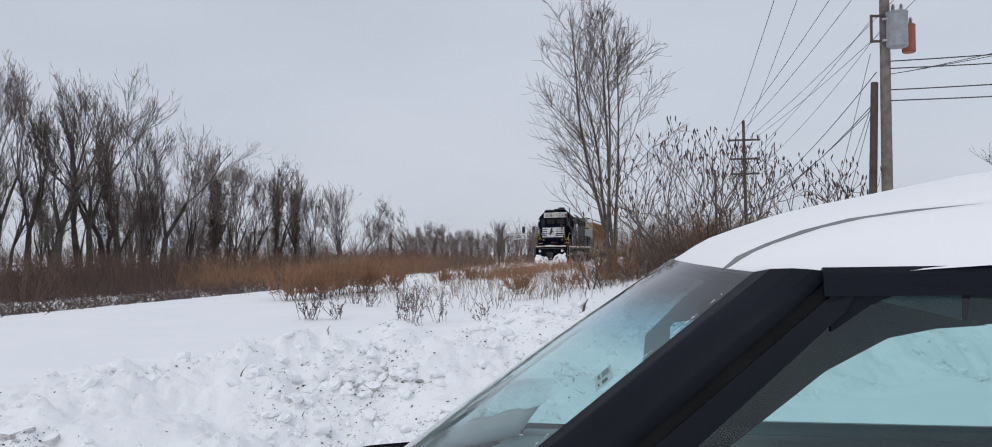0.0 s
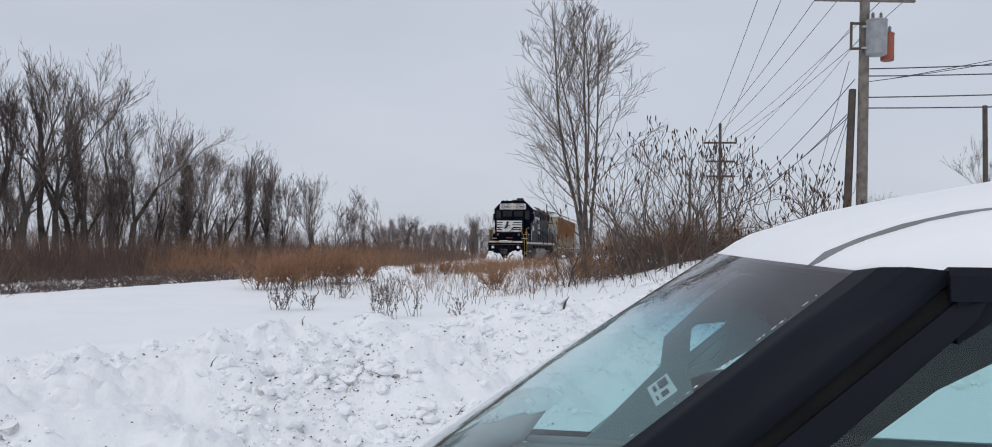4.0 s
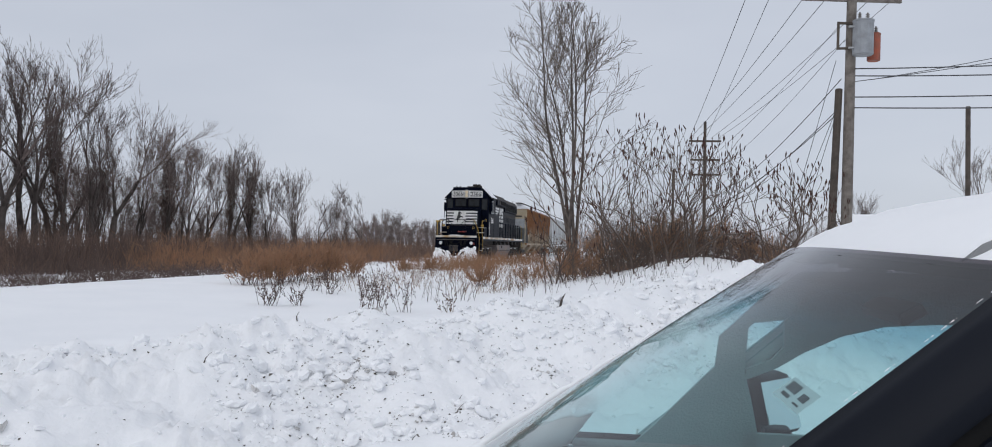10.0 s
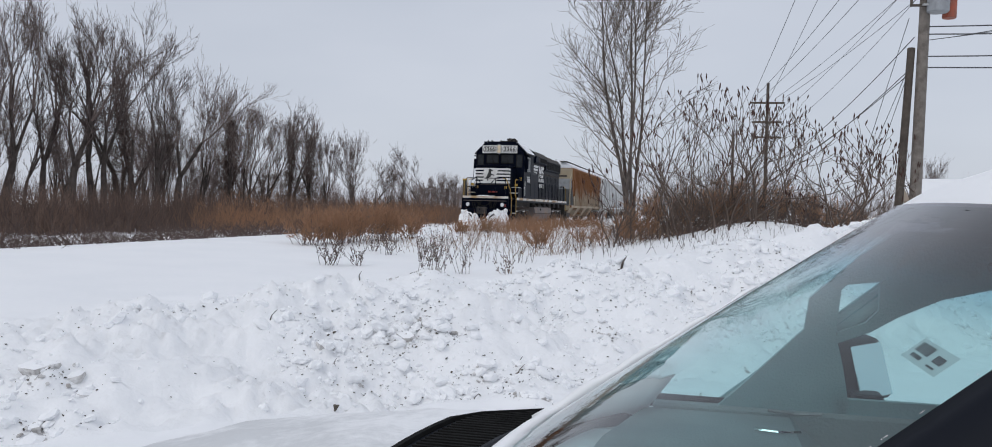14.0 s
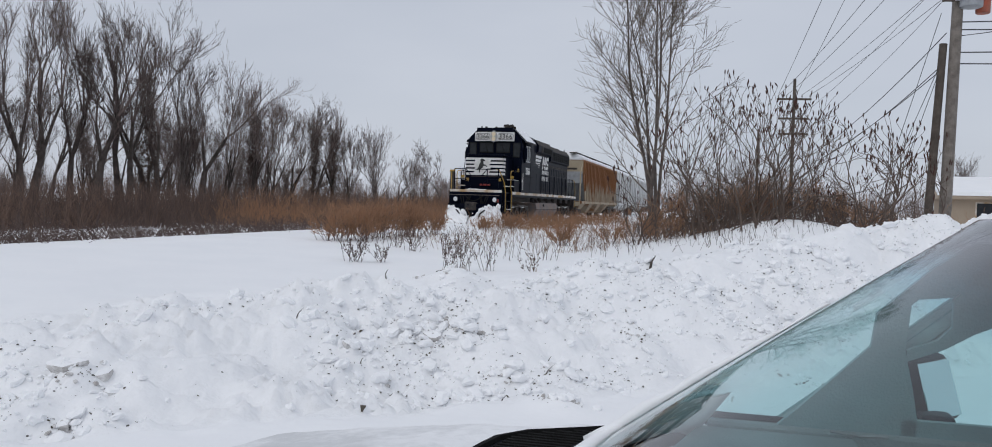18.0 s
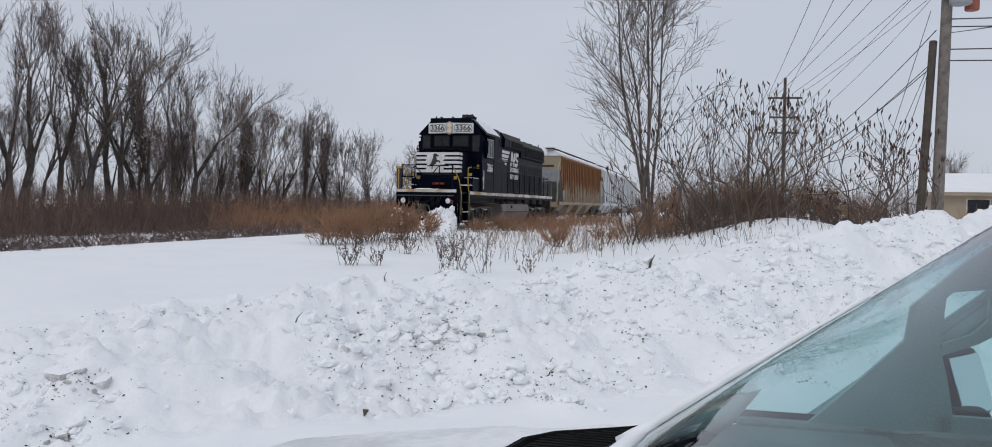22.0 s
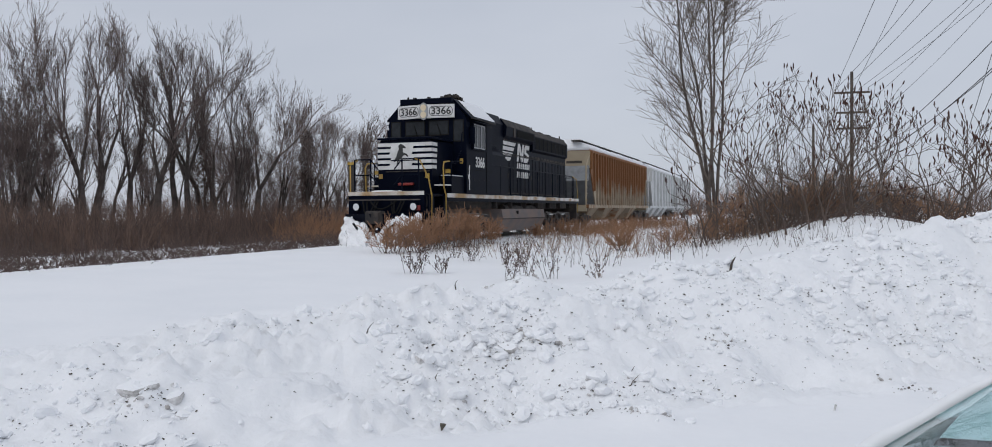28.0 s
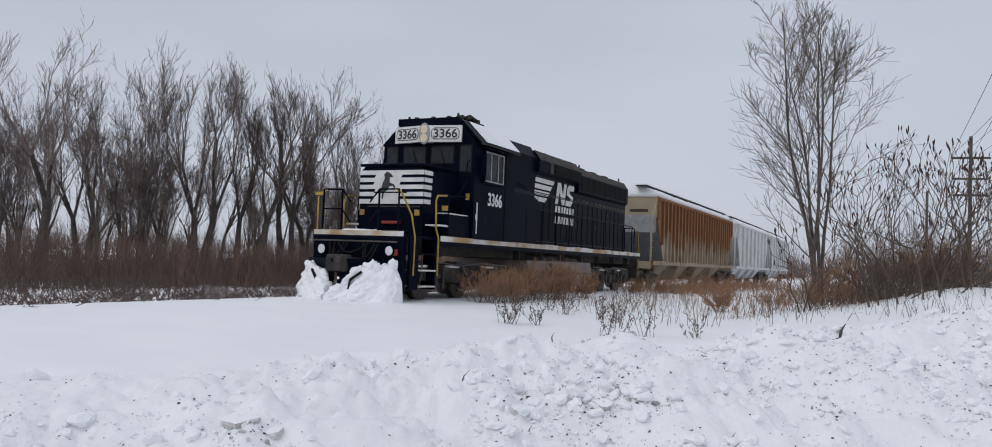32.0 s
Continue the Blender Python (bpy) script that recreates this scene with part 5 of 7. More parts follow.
        part("grab_iron", cyl((x + s * 0.06, 2.95, 1.7), (x + s * 0.06, 2.95, 2.5), 0.016, n=6), WHITE if s > 0 else LOCO, cab)
    for s in (-1, 1):
        x = s * 1.492
        part("side_seam", box(min(x, x + s * 0.012), max(x, x + s * 0.012), 2.87, 5.5, 2.36, 2.375), RUBBER, cab)
        part("side_seam", box(min(x, x + s * 0.012), max(x, x + s * 0.012), 4.86, 4.875, 1.6, 3.95), RUBBER, cab)
        for k in range(5):
            part("rivet", cyl((x, 3.1 + k * 0.5, 2.05), (x + s * 0.02, 3.1 + k * 0.5, 2.05), 0.02, n=6), UNDER, cab)
        part("notice_plate", box(min(x, x + s * 0.01), max(x, x + s * 0.01), 2.98, 3.10, 2.05, 2.2), WHITE, cab, "small white notice plate")
        part("window_visor", box(min(x, x + s * 0.10), max(x, x + s * 0.10), 3.30, 3.34, 3.05, 3.9), LOCO, cab)
        part("number_light", box(s * 1.30 - 0.06, s * 1.30 + 0.06, 2.835, 2.862, 2.55, 2.72, 0.01), YELLOW, cab, "yellow notice plate")
        part("roof_gutter", cyl((s * 1.60, 3.0, 4.03), (s * 1.60, 5.6, 4.03), 0.022, n=6), UNDER, cab)
    for x in (-0.55, 0.0, 0.5):
        part("roof_lug", box(x - 0.05, x + 0.05, 3.0, 3.12, 4.70, 4.78, 0.01), UNDER, cab)
    part("roof_unit", box(-0.45, 0.45, 4.9, 5.4, 4.70, 4.90, 0.04), UNDER, cab, "roof air unit")
    horn = bmesh.new()
    for k in range(5):
        add_cyl(horn, (0.15 + 0.11 * k, 4.6, 4.90), (0.15 + 0.11 * k, 4.2 - 0.06 * (k % 3), 4.92), 0.025, 0.07, 10)
    add_box(horn, 0.1, 0.65, 4.55, 4.7, 4.70, 4.91)
    part("horn", horn, UNDER, cab, "five-chime horn cluster")
    part("antenna", cyl((0.8, 3.05, 4.69), (0.8, 3.05, 4.85), 0.05, 0.03, 8), UNDER, cab)
    part("antenna", cyl((-0.8, 3.05, 4.69), (-0.8, 3.05, 4.80), 0.05, 0.03, 8), UNDER, cab)
    part("visor_plate", box(-0.98, 0.98, 2.74, 2.99, 4.52, 4.70, 0.02), LOCO, cab)
    # long hood
    hood = part("long_hood", box(-0.96, 0.96, 5.55, 18.5, 1.56, 4.10, 0.05), LOCO, lo)
    hood.location.y = 0.35
    part("air_box", prism_y([(-1.0, 3.1), (-1.08, 4.25), (-0.82, 4.60), (0.82, 4.60), (1.08, 4.25), (1.0, 3.1)], 5.58, 8.15), LOCO, hood, "air intake housing")
    part("cabinet", prism_y([(0.9, 1.56), (1.44, 1.56), (1.44, 3.0), (1.36, 3.12), (0.9, 3.45)], 5.58, 7.15), LOCO, hood, "electrical cabinet beside the hood")
    part("dynamic_brake", prism_y([(-0.97, 3.74), (-1.18, 3.86), (-1.20, 4.20), (-0.95, 4.50), (0.95, 4.50), (1.20, 4.20), (1.18, 3.86), (0.97, 3.74)], 8.12, 12.12), LOCO, hood, "flared dynamic brake housing")
    part("hood_top", box(-0.85, 0.85, 8.0, 18.3, 4.10, 4.42, 0.08), LOCO, hood)
    part("brake_hatch", prism_y([(-1.21, 3.86), (-1.215, 4.205), (-0.96, 4.52), (0.96, 4.52), (1.215, 4.205), (1.21, 3.86)], 9.05, 9.30), UNDER, hood, "grey hatch rib")
    part("radiator", prism_y([(-0.97, 3.48), (-1.09, 3.56), (-1.09, 4.14), (-0.90, 4.40), (0.90, 4.40), (1.09, 4.14), (1.09, 3.56), (0.97, 3.48)], 12.16, 18.4), LOCO, hood, "radiator housing at the rear of the hood")
    for s in (-1, 1):
        gr = part("radiator_grille", box(min(s * 1.091, s * 1.100), max(s * 1.091, s * 1.100), 12.5, 18.1, 3.62, 4.10), RUBBER, hood)
        for k in range(9):
            y = 12.5 + k * 0.7
            part("grille_bar", box(min(s * 1.100, s * 1.112), max(s * 1.100, s * 1.112), y - 0.03, y + 0.03, 3.60, 4.12), LOCO, gr)
        part("brake_grille", box(min(s * 1.202, s * 1.210), max(s * 1.202, s * 1.210), 9.5, 11.95, 3.90, 4.16), RUBBER, hood)
        # thin greyer plates over the sloping edges of the hood roof
        part("roof_slope", prism_y([(s * 1.205, 4.208), (s * 0.965, 4.498), (s * 0.955, 4.512), (s * 1.208, 4.218)], 8.15, 12.1), UNDER, hood, "roof slope greyer than the hood sides")
        part("roof_slope", prism_y([(s * 1.092, 4.148), (s * 0.905, 4.398), (s * 0.895, 4.412), (s * 1.095, 4.158)], 12.2, 18.35), UNDER, hood, "roof slope greyer than the hood sides")
        part("blower_duct", prism_y([(s * 0.96, 1.6), (s * 1.42, 1.6), (s * 1.42, 2.9), (s * 0.96, 3.3)], 7.15, 7.5), LOCO, hood)
        for y in (8.6, 11.9, 12.9, 17.9):
            pipe("lifting_eye", [(s * 0.8, y - 0.07, 4.42), (s * 0.8, y - 0.05, 4.56), (s * 0.8, y + 0.05, 4.56), (s * 0.8, y + 0.07, 4.42)], 0.018, UNDER, hood, 5)
        part("brake_cylinder_pipe", cyl((s * 0.99, 7.6, 3.22), (s * 0.99, 18.3, 3.22), 0.018, n=6), UNDER, hood)
    for y in (9.0, 10.4, 14.1, 15.5, 17.0):
        f = part("fan", cyl((0, y, 4.38), (0, y, 4.54), 0.58, n=24), LOCO, hood, "roof fan housing")
        part("fan_guard", cyl((0, y, 4.54), (0, y, 4.57), 0.5, n=24), UNDER, f)
    part("exhaust_stack", box(-0.3, 0.3, 11.5, 12.0, 4.4, 4.68, 0.04), UNDER, hood)
    for i in range(9):
        y = 8.0 + i * 1.12
        for s in (-1, 1):
            d = part("hood_door", box(min(s * 0.962, s * 0.978), max(s * 0.962, s * 0.978), y, y + 1.02, 1.75, 3.15, 0.006), LOCO, hood)
            part("door_gap", box(min(s * 0.963, s * 0.982), max(s * 0.963, s * 0.982), y + 1.025, y + 1.06, 1.75, 3.15), RUBBER, d)
            part("door_bead", box(min(s * 0.978, s * 0.992), max(s * 0.978, s * 0.992), y + 0.49, y + 0.53, 1.80, 3.10), LOCO, d)
            part("latch", box(min(s * 0.978, s * 0.995), max(s * 0.978, s * 0.995), y + 0.86, y + 0.92, 2.3, 2.45), UNDER, d)
            part("hinge", box(min(s * 0.978, s * 0.990), max(s * 0.978, s * 0.990), y + 0.03, y + 0.08, 2.9, 3.02), UNDER, d)
    for s in (-1, 1):
        x = s * 0.981
        for k in range(4):
            z = 3.62 - k * 0.2
            part("hood_stripe", prism([(7.52 + 0.06 * k, z - 0.07), (9.95 - 0.22 * k - 0.11, z - 0.07), (9.95 - 0.22 * k + 0.04, z + 0.07), (7.52 + 0.06 * k, z + 0.07)], x, x + s * 0.008), WHITE, hood)
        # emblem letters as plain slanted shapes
        part("emblem_bar", prism([(10.10, 2.98), (10.34, 2.98), (10.50, 3.42), (10.72, 2.98), (10.98, 2.98), (11.18, 3.70), (10.94, 3.70), (10.82, 3.30), (10.60, 3.70), (10.30, 3.70)], x, x + s * 0.008), WHITE, hood)
        part("emblem_bar", prism([(11.10, 2.98), (11.62, 2.98), (11.82, 3.14), (11.86, 3.32), (11.46, 3.42), (11.50, 3.52), (11.90, 3.52), (11.95, 3.70), (11.42, 3.70), (11.24, 3.58), (11.20, 3.36), (11.58, 3.26), (11.56, 3.16), (11.14, 3.16)], x, x + s * 0.009), WHITE, hood)
        for z in (2.80, 2.46):
            for k in range(7):
                y = 10.12 + k * 0.275
                part("letter_bar", prism([(y, z - 0.12), (y + 0.17, z - 0.12), (y + 0.21, z + 0.12), (y + 0.04, z + 0.12)], x, x + s * 0.008), WHITE, hood)
        part("seam_strip", box(min(x, x + s * 0.01), max(x, x + s * 0.01), 7.6, 18.4, 3.16, 3.185), UNDER, hood)
        part("seam_strip", box(min(x, x + s * 0.01), max(x, x + s * 0.01), 7.6, 18.4, 1.68, 1.71), UNDER, hood)
        for k in range(12):
            y = 12.3 + k * 0.5
            part("louvre", box(min(x, x + s * 0.012), max(x, x + s * 0.012), y, y + 0.34, 3.22, 3.30), UNDER, hood)
        for k in range(16):
            y = 7.9 + k * 0.26
            part("vent_slot", box(min(x, x + s * 0.012), max(x, x + s * 0.012), y, y + 0.12, 3.74, 3.80), TANK, hood)
    for s in (-1, 1):
        part("battery_box", box(min(s * 0.98, s * 1.42), max(s * 0.98, s * 1.42), 1.95, 3.15, 1.56, 2.12, 0.02), LOCO, lo, "black locker beside the nose")
        part("box_snow", box(min(s * 1.02, s * 1.38), max(s * 1.02, s * 1.38), 2.0, 3.1, 2.12, 2.15, 0.012), SNOW, lo, "thin snow on the locker")
        part("step_tread", box(min(s * 1.02, s * 1.44), max(s * 1.02, s * 1.44), 1.45, 1.9, 1.80, 1.84), STRIPE, lo, "white edged step")
        pipe("nose_rail", [(s * 1.42, 1.95, 1.56), (s * 1.42, 1.95, 2.56), (s * 1.42, 2.9, 2.60)], 0.022, LOCO, lo, 6)
        part("grip_plate", box(min(s * 1.22, s * 1.40), max(s * 1.22, s * 1.40), 1.93, 1.945, 2.20, 2.32), YELLOW, lo, "yellow and rust notice plate")
        for k, y in enumerate((6.4, 8.9, 11.8, 14.9, 17.6)):
            part("walkway_snow", box(min(s * 1.05, s * 1.40), max(s * 1.05, s * 1.40), y, y + 0.7 + 0.25 * (k % 3), 1.56, 1.59, 0.012), SNOW, lo, "thin snow on the walkway")
        for k in range(7):
            y = 6.6 + k * 1.9
            part("sill_bracket", box(min(s * 1.20, s * 1.40), max(s * 1.20, s * 1.40), y - 0.03, y + 0.03, 1.10, 1.34), UNDER, lo)
    # walkway rails
    for s in (-1, 1):
        x = s * 1.43
        ys = [5.7 + i * 1.27 for i in range(11)]
        for y in ys:
            part("stanchion", cyl((x, y, 1.5), (x, y, 2.62), 0.022, n=6), LOCO, lo)
        pipe("walkway_rail", [(x, ys[0], 2.62), (x, ys[-1], 2.62)], 0.02, LOCO, lo, 6)
        pipe("rear_end_rail", [(x, 18.55, 2.62), (x, 19.3, 2.5), (x, 19.5, 1.9), (x, 19.5, 0.9)], 0.022, YELLOW, lo, 6)
    for x in (-1.2, -0.75, -0.35, 0.35, 0.75, 1.2):
        part("rear_stanchion", cyl((x, 19.55, 1.5), (x, 19.55, 2.6), 0.022, n=6), LOCO, lo)
    part("rear_rail", cyl((-1.2, 19.55, 2.6), (1.2, 19.55, 2.6), 0.02, n=6), LOCO, lo)
    part("rear_plate", box(-1.33, 1.33, 19.62, 19.72, 0.6, 1.5), UNDER, lo)
    part("rear_coupler", box(-0.15, 0.15, 19.7, 20.6, 0.7, 1.0, 0.03), UNDER, lo)
    # tank and trucks
    pr = [(-1.36, 1.08), (-1.42, 0.72), (-1.12, 0.24), (1.12, 0.24), (1.42, 0.72), (1.36, 1.08)]
    tank = part("fuel_tank", prism_y(pr, 7.3, 13.3), TANK, lo, "grimy fuel tank with road dirt")
    for s in (-1, 1):
        part("tank_weld", box(min(s * 1.37, s * 1.425), max(s * 1.37, s * 1.425), 7.3, 13.3, 0.70, 0.735), UNDER, tank)
        part("filler_cap", cyl((s * 1.38, 9.2, 0.95), (s * 1.45, 9.2, 0.95), 0.07, n=10), UNDER, tank)
    for s in (-1, 1):
        part("air_reservoir", cyl((s * 1.12, 8.0, 1.08), (s * 1.12, 12.5, 1.08), 0.17, n=14), UNDER, lo)
    for c in (3.75, 16.2):
        tk = new("truck")
        tk.parent = lo
        tk.empty_display_size = 0.1
        tk.matrix_basis = pose(0, c, 0)
        for s in (-1, 1):
            out = [(-2.75, 0.62), (-2.75, 0.86), (-2.3, 0.98), (-1.2, 0.86), (0, 0.98), (1.2, 0.86), (2.3, 0.98), (2.75, 0.86), (2.75, 0.62), (2.3, 0.50), (1.55, 0.62), (1.0, 0.48), (0.5, 0.46), (-0.5, 0.46), (-1.0, 0.48), (-1.55, 0.62), (-2.3, 0.50)]
            part("side_frame", prism(out, s * 1.0, s * 1.16), UNDER, tk)
            for y in (-2.07, 0, 2.07):
                part("axle_box", box(min(s * 1.1, s * 1.26), max(s * 1.1, s * 1.26), y - 0.17, y + 0.17, 0.36, 0.7, 0.04), UNDER, tk)
            for y in (-1.05, 1.05):
                part("spring", cyl((s * 1.14, y, 0.52), (s * 1.14, y, 0.86), 0.10, n=10), UNDER, tk)
            for y in (-1.55, -0.45, 0.55, 1.6):
                part("brake_hanger", box(min(s * 1.17, s * 1.22), max(s * 1.17, s * 1.22), y - 0.04, y + 0.04, 0.30, 0.92, 0.01), STEEL, tk)
                part("brake_cylinder", cyl((s * 1.20, y - 0.16, 0.80), (s * 1.20, y + 0.16, 0.80), 0.085, n=10), UNDER, tk)
            pipe("sand_pipe", [(s * 1.22, -2.7, 1.2), (s * 1.24, -2.74, 0.7), (s * 1.1, -2.7, 0.2)], 0.02, STEEL, tk, 5)
            pipe("brake_pipe", [(s * 1.24, -2.2, 1.02), (s * 1.25, -0.8, 0.93), (s * 1.25, 0.6, 1.0), (s * 1.24, 2.3, 0.95)], 0.022, STEEL, tk, 5)
            for y in (-2.6, -0.95, 1.2):
                part("frame_snow", box(min(s * 1.0, s * 1.2), max(s * 1.0, s * 1.2), y - 0.22, y + 0.3, 0.87, 0.93, 0.02), SNOW, tk, "snow on the truck frame")
    raise_body(lo, 1.075)
    axles = [wheelset(lo, c + d) for c in (3.75, 16.2) for d in (-2.07, 0, 2.07)]
    return lo, axles


def raise_body(ob, k):
    """Stretch the body above the wheels to its true height."""
    for child in ob.children:
        if child.data is None:
            continue
        child.location.z *= k
        for piece in [child] + list(child.children_recursive):
            piece.data.transform(Matrix.Diagonal((1, 1, k, 1)))


# ---- covered hopper: origin on the rail top at its front end sill; y runs to its rear ----
def rust_streaks():
    """Tan ribbed steel: rust runs down from the top, pale road dust below."""
    m = mat("rust_streaked_side", (0.40, 0.33, 0.24), (0.33, 0.27, 0.2), 1.3, 0.85)
    n, l = m.node_tree.nodes, m.node_tree.links
    p = n["Principled BSDF"]
    base = p.inputs["Base Color"].links[0].from_socket
    co, mp, no, sep = n.new("ShaderNodeTexCoord"), n.new("ShaderNodeMapping"), n.new("ShaderNodeTexNoise"), n.new("ShaderNodeSeparateXYZ")
    mp.inputs["Scale"].default_value = (1, 2.6, 0.35)
    no.inputs["Scale"].default_value, no.inputs["Detail"].default_value = 1.4, 5.0
    l.new(co.outputs["Object"], mp.inputs[0])
    l.new(mp.outputs[0], no.inputs["Vector"])
    l.new(co.outputs["Object"], sep.inputs[0])
    mr = n.new("ShaderNodeMapRange")
    mr.inputs[1].default_value, mr.inputs[2].default_value, mr.inputs[3].default_value, mr.inputs[4].default_value = 1.9, 3.6, -0.16, 0.24
    l.new(sep.outputs[2], mr.inputs[0])
    add = n.new("ShaderNodeMath")
    l.new(no.outputs[0], add.inputs[0])
    l.new(mr.outputs[0], add.inputs[1])
    ramp = n.new("ShaderNodeValToRGB")
    ramp.color_ramp.elements[0].position, ramp.color_ramp.elements[1].position = 0.34, 0.52
    l.new(add.outputs[0], ramp.inputs[0])
    mix = n.new("ShaderNodeMix")
    mix.data_type = "RGBA"
    mix.inputs[7].default_value = (0.235, 0.105, 0.042, 1)
    l.new(ramp.outputs[0], mix.inputs[0])
    l.new(base, mix.inputs[6])
    l.new(mix.outputs[2], p.inputs["Base Color"])
    return m


RUSTY = rust_streaks()


def build_hopper(name, label, long, side, end, ribs):
    h = thing(name, label, "hopper car", "covered hopper cars")
    n0, n1 = 2.3, long - 2.3
    sec = [(-1.56, 1.25), (-1.56, 4.05), (-1.30, 4.45), (0, 4.62), (1.30, 4.45), (1.56, 4.05), (1.56, 1.25), (0.9, 0.75), (-0.9, 0.75)]
    # end slopes: the body leans in below its top
    rings = []
    for y, low in ((0.95, 3.2), (n0, 1.25), (n1, 1.25), (long - 0.95, 3.2)):
        rings.append([(x, y, max(z, low)) for x, z in sec])
    part("body", loft(rings), side, h, "ribbed steel car body")
    part("end_panel", box(-1.54, 1.54, 0.88, 0.95, 3.2, 4.1), end, h)
    part("end_panel", box(-1.54, 1.54, long - 0.95, long - 0.88, 3.2, 4.1), end, h)
    sl = loft([[(-1.5, 0.92, 3.2), (1.5, 0.92, 3.2)], [(-1.5, 2.25, 1.3), (1.5, 2.25, 1.3)]], closed=False, caps=False)
    bmesh.ops.solidify(sl, geom=sl.faces[:], thickness=0.05)
    part("slope_sheet", sl, CAN if end == TAN else end, h, "grey lower end sheet")
    if end == TAN:
        part("lower_end", box(-1.50, 1.50, 0.86, 0.878, 2.55, 3.32), CAN, h, "grey lower end sheet")
    k = ribs
    for i in range(k):
        y = 1.0 + (long - 2.0) * i / (k - 1)
        for s in (-1, 1):
            low = 1.25 if n0 < y < n1 else 3.2 - 1.95 * min(1, (min(y, long - y) - 0.95) / 1.35)
            part("rib", box(min(s * 1.55, s * 1.635), max(s * 1.55, s * 1.68), y - 0.06, y + 0.06, low, 4.06), side, h)
    for s in (-1, 1):
        part("side_sill", box(min(s * 1.48, s * 1.64), max(s * 1.48, s * 1.64), 0.1, long - 0.1, 1.12, 1.30), side, h)
        part("top_chord", box(min(s * 1.50, s * 1.65), max(s * 1.50, s * 1.65), 0.9, long - 0.9, 4.0, 4.12), side, h)
        for e in (0.15, long - 0.15):
            part("corner_post", box(min(s * 1.44, s * 1.52), max(s * 1.44, s * 1.52), e - 0.04, e + 0.04, 1.1, 3.3), end, h)
            for z in range(7):
                part("rung", cyl((s * 1.52, e - 0.18 if e < 1 else e - 0.28, 1.2 + z * 0.33), (s * 1.52, e + 0.3 if e < 1 else e + 0.18, 1.2 + z * 0.33), 0.014, n=5), YELLOW if z < 2 else end, h)
            part("corner_brace", cyl((s * 1.48, e, 3.25), (s * 1.5, 1.0 if e < 1 else long - 1.0, 3.9), 0.03, n=6), end, h)
    rs = loft([[(x, 0.9 + (long - 1.8) * i / 40, z + dz * (0.6 + 0.4 * noise.noise((i * 0.7, x, 1.0)))) for x, z, dz in ((-1.5, 4.13, 0.0), (-1.38, 4.33, 0.14), (-0.6, 4.62, 0.14), (0.6, 4.62, 0.14), (1.38, 4.33, 0.14), (1.5, 4.13, 0.0))] for i in range(41)])
    part("roof_snow", rs, SNOW, h, "snow lying along the roof", smooth=True)
    part("running_board", box(-0.95, -0.45, 0.5, long - 0.5, 4.60, 4.64), UNDER, h)
    part("running_board", box(0.55, 1.12, 0.5, long - 0.5, 4.585, 4.625), UNDER, h)
    for i in range(14):
        y = 0.6 + (long - 2.2) * i / 13
        part("board_snow", box(0.56, 1.10, y, y + 0.6 + 0.5 * ((i * 7) % 5) / 5, 4.625, 4.68, 0.02), SNOW, h)
    part("hatch_trough", box(-0.28, 0.28, 1.6, long - 1.6, 4.60, 4.76, 0.03), SNOW, h)
    part("end_sill", box(-1.5, 1.5, 0.0, 0.25, 0.95, 1.25, 0.02), end, h)
    part("end_sill", box(-1.5, 1.5, long - 0.25, long, 0.95, 1.25, 0.02), end, h)
    part("centre_sill", box(-0.3, 0.3, -0.35, long + 0.35, 0.78, 1.1), UNDER, h)
    for i in range(4):
        c = n0 + 1.6 + (n1 - n0 - 3.2) * i / 3
        part("outlet", loft([[(-1.2, c - 1.5, 1.25), (1.2, c - 1.5, 1.25), (1.2, c + 1.5, 1.25), (-1.2, c + 1.5, 1.25)], [(-0.6, c - 0.4, 0.4), (0.6, c - 0.4, 0.4), (0.6, c + 0.4, 0.4), (-0.6, c + 0.4, 0.4)]]), side, h)
    part("end_bar", box(0.2, 1.1, 0.87, 0.885, 3.45, 3.58), UNDER, h, "faded unreadable lettering")
    raise_body(h, 1.075)
    axles = []
    for c in (1.9, long - 1.9):
        tk = new("truck")
        tk.parent = h
        tk.empty_display_size = 0.1
        tk.matrix_basis = pose(0, c, 0)
        for s in (-1, 1):
            out = [(-1.15, 0.55), (-1.15, 0.72), (-0.5, 0.80), (0.5, 0.80), (1.15, 0.72), (1.15, 0.55), (0.5, 0.32), (-0.5, 0.32)]
            part("side_frame", prism(out, s * 0.98, s * 1.12), UNDER, tk)
        part("bolster", box(-1.1, 1.1, -0.2, 0.2, 0.55, 0.8), UNDER, tk)
        axles += [wheelset(h, c + d, 0.46) for d in (-0.89, 0.89)]
    return h, axles


loco, loco_axles = build_loco()
hop1, hop1_axles = build_hopper("hopper_car", "rust-streaked tan ribbed covered hopper car", 22.0, RUSTY, TAN, 27)
hop2, hop2_axles = build_hopper("hopper_car", "pale grey smooth covered hopper car with snow on top", 19.6, PALEHOP, PALEHOP, 9)
hop3, hop3_axles = build_hopper("hopper_car", "pale grey covered hopper car far down the train", 19.6, PALEHOP, PALEHOP, 9)


# ---- parked car: origin on the ground below the windshield's foot; x runs forward, y to its left ----
def mirrored(f):
    for s in (1, -1):
        f(s)


def roof_front(y):
    """How far the bowed front edge of the roof lies ahead of its corners."""
    return 0.133 * max(0, 1 - (abs(y) / 0.475) ** 2.6) - 0.150 * smooth(0.470, 0.53, abs(y))


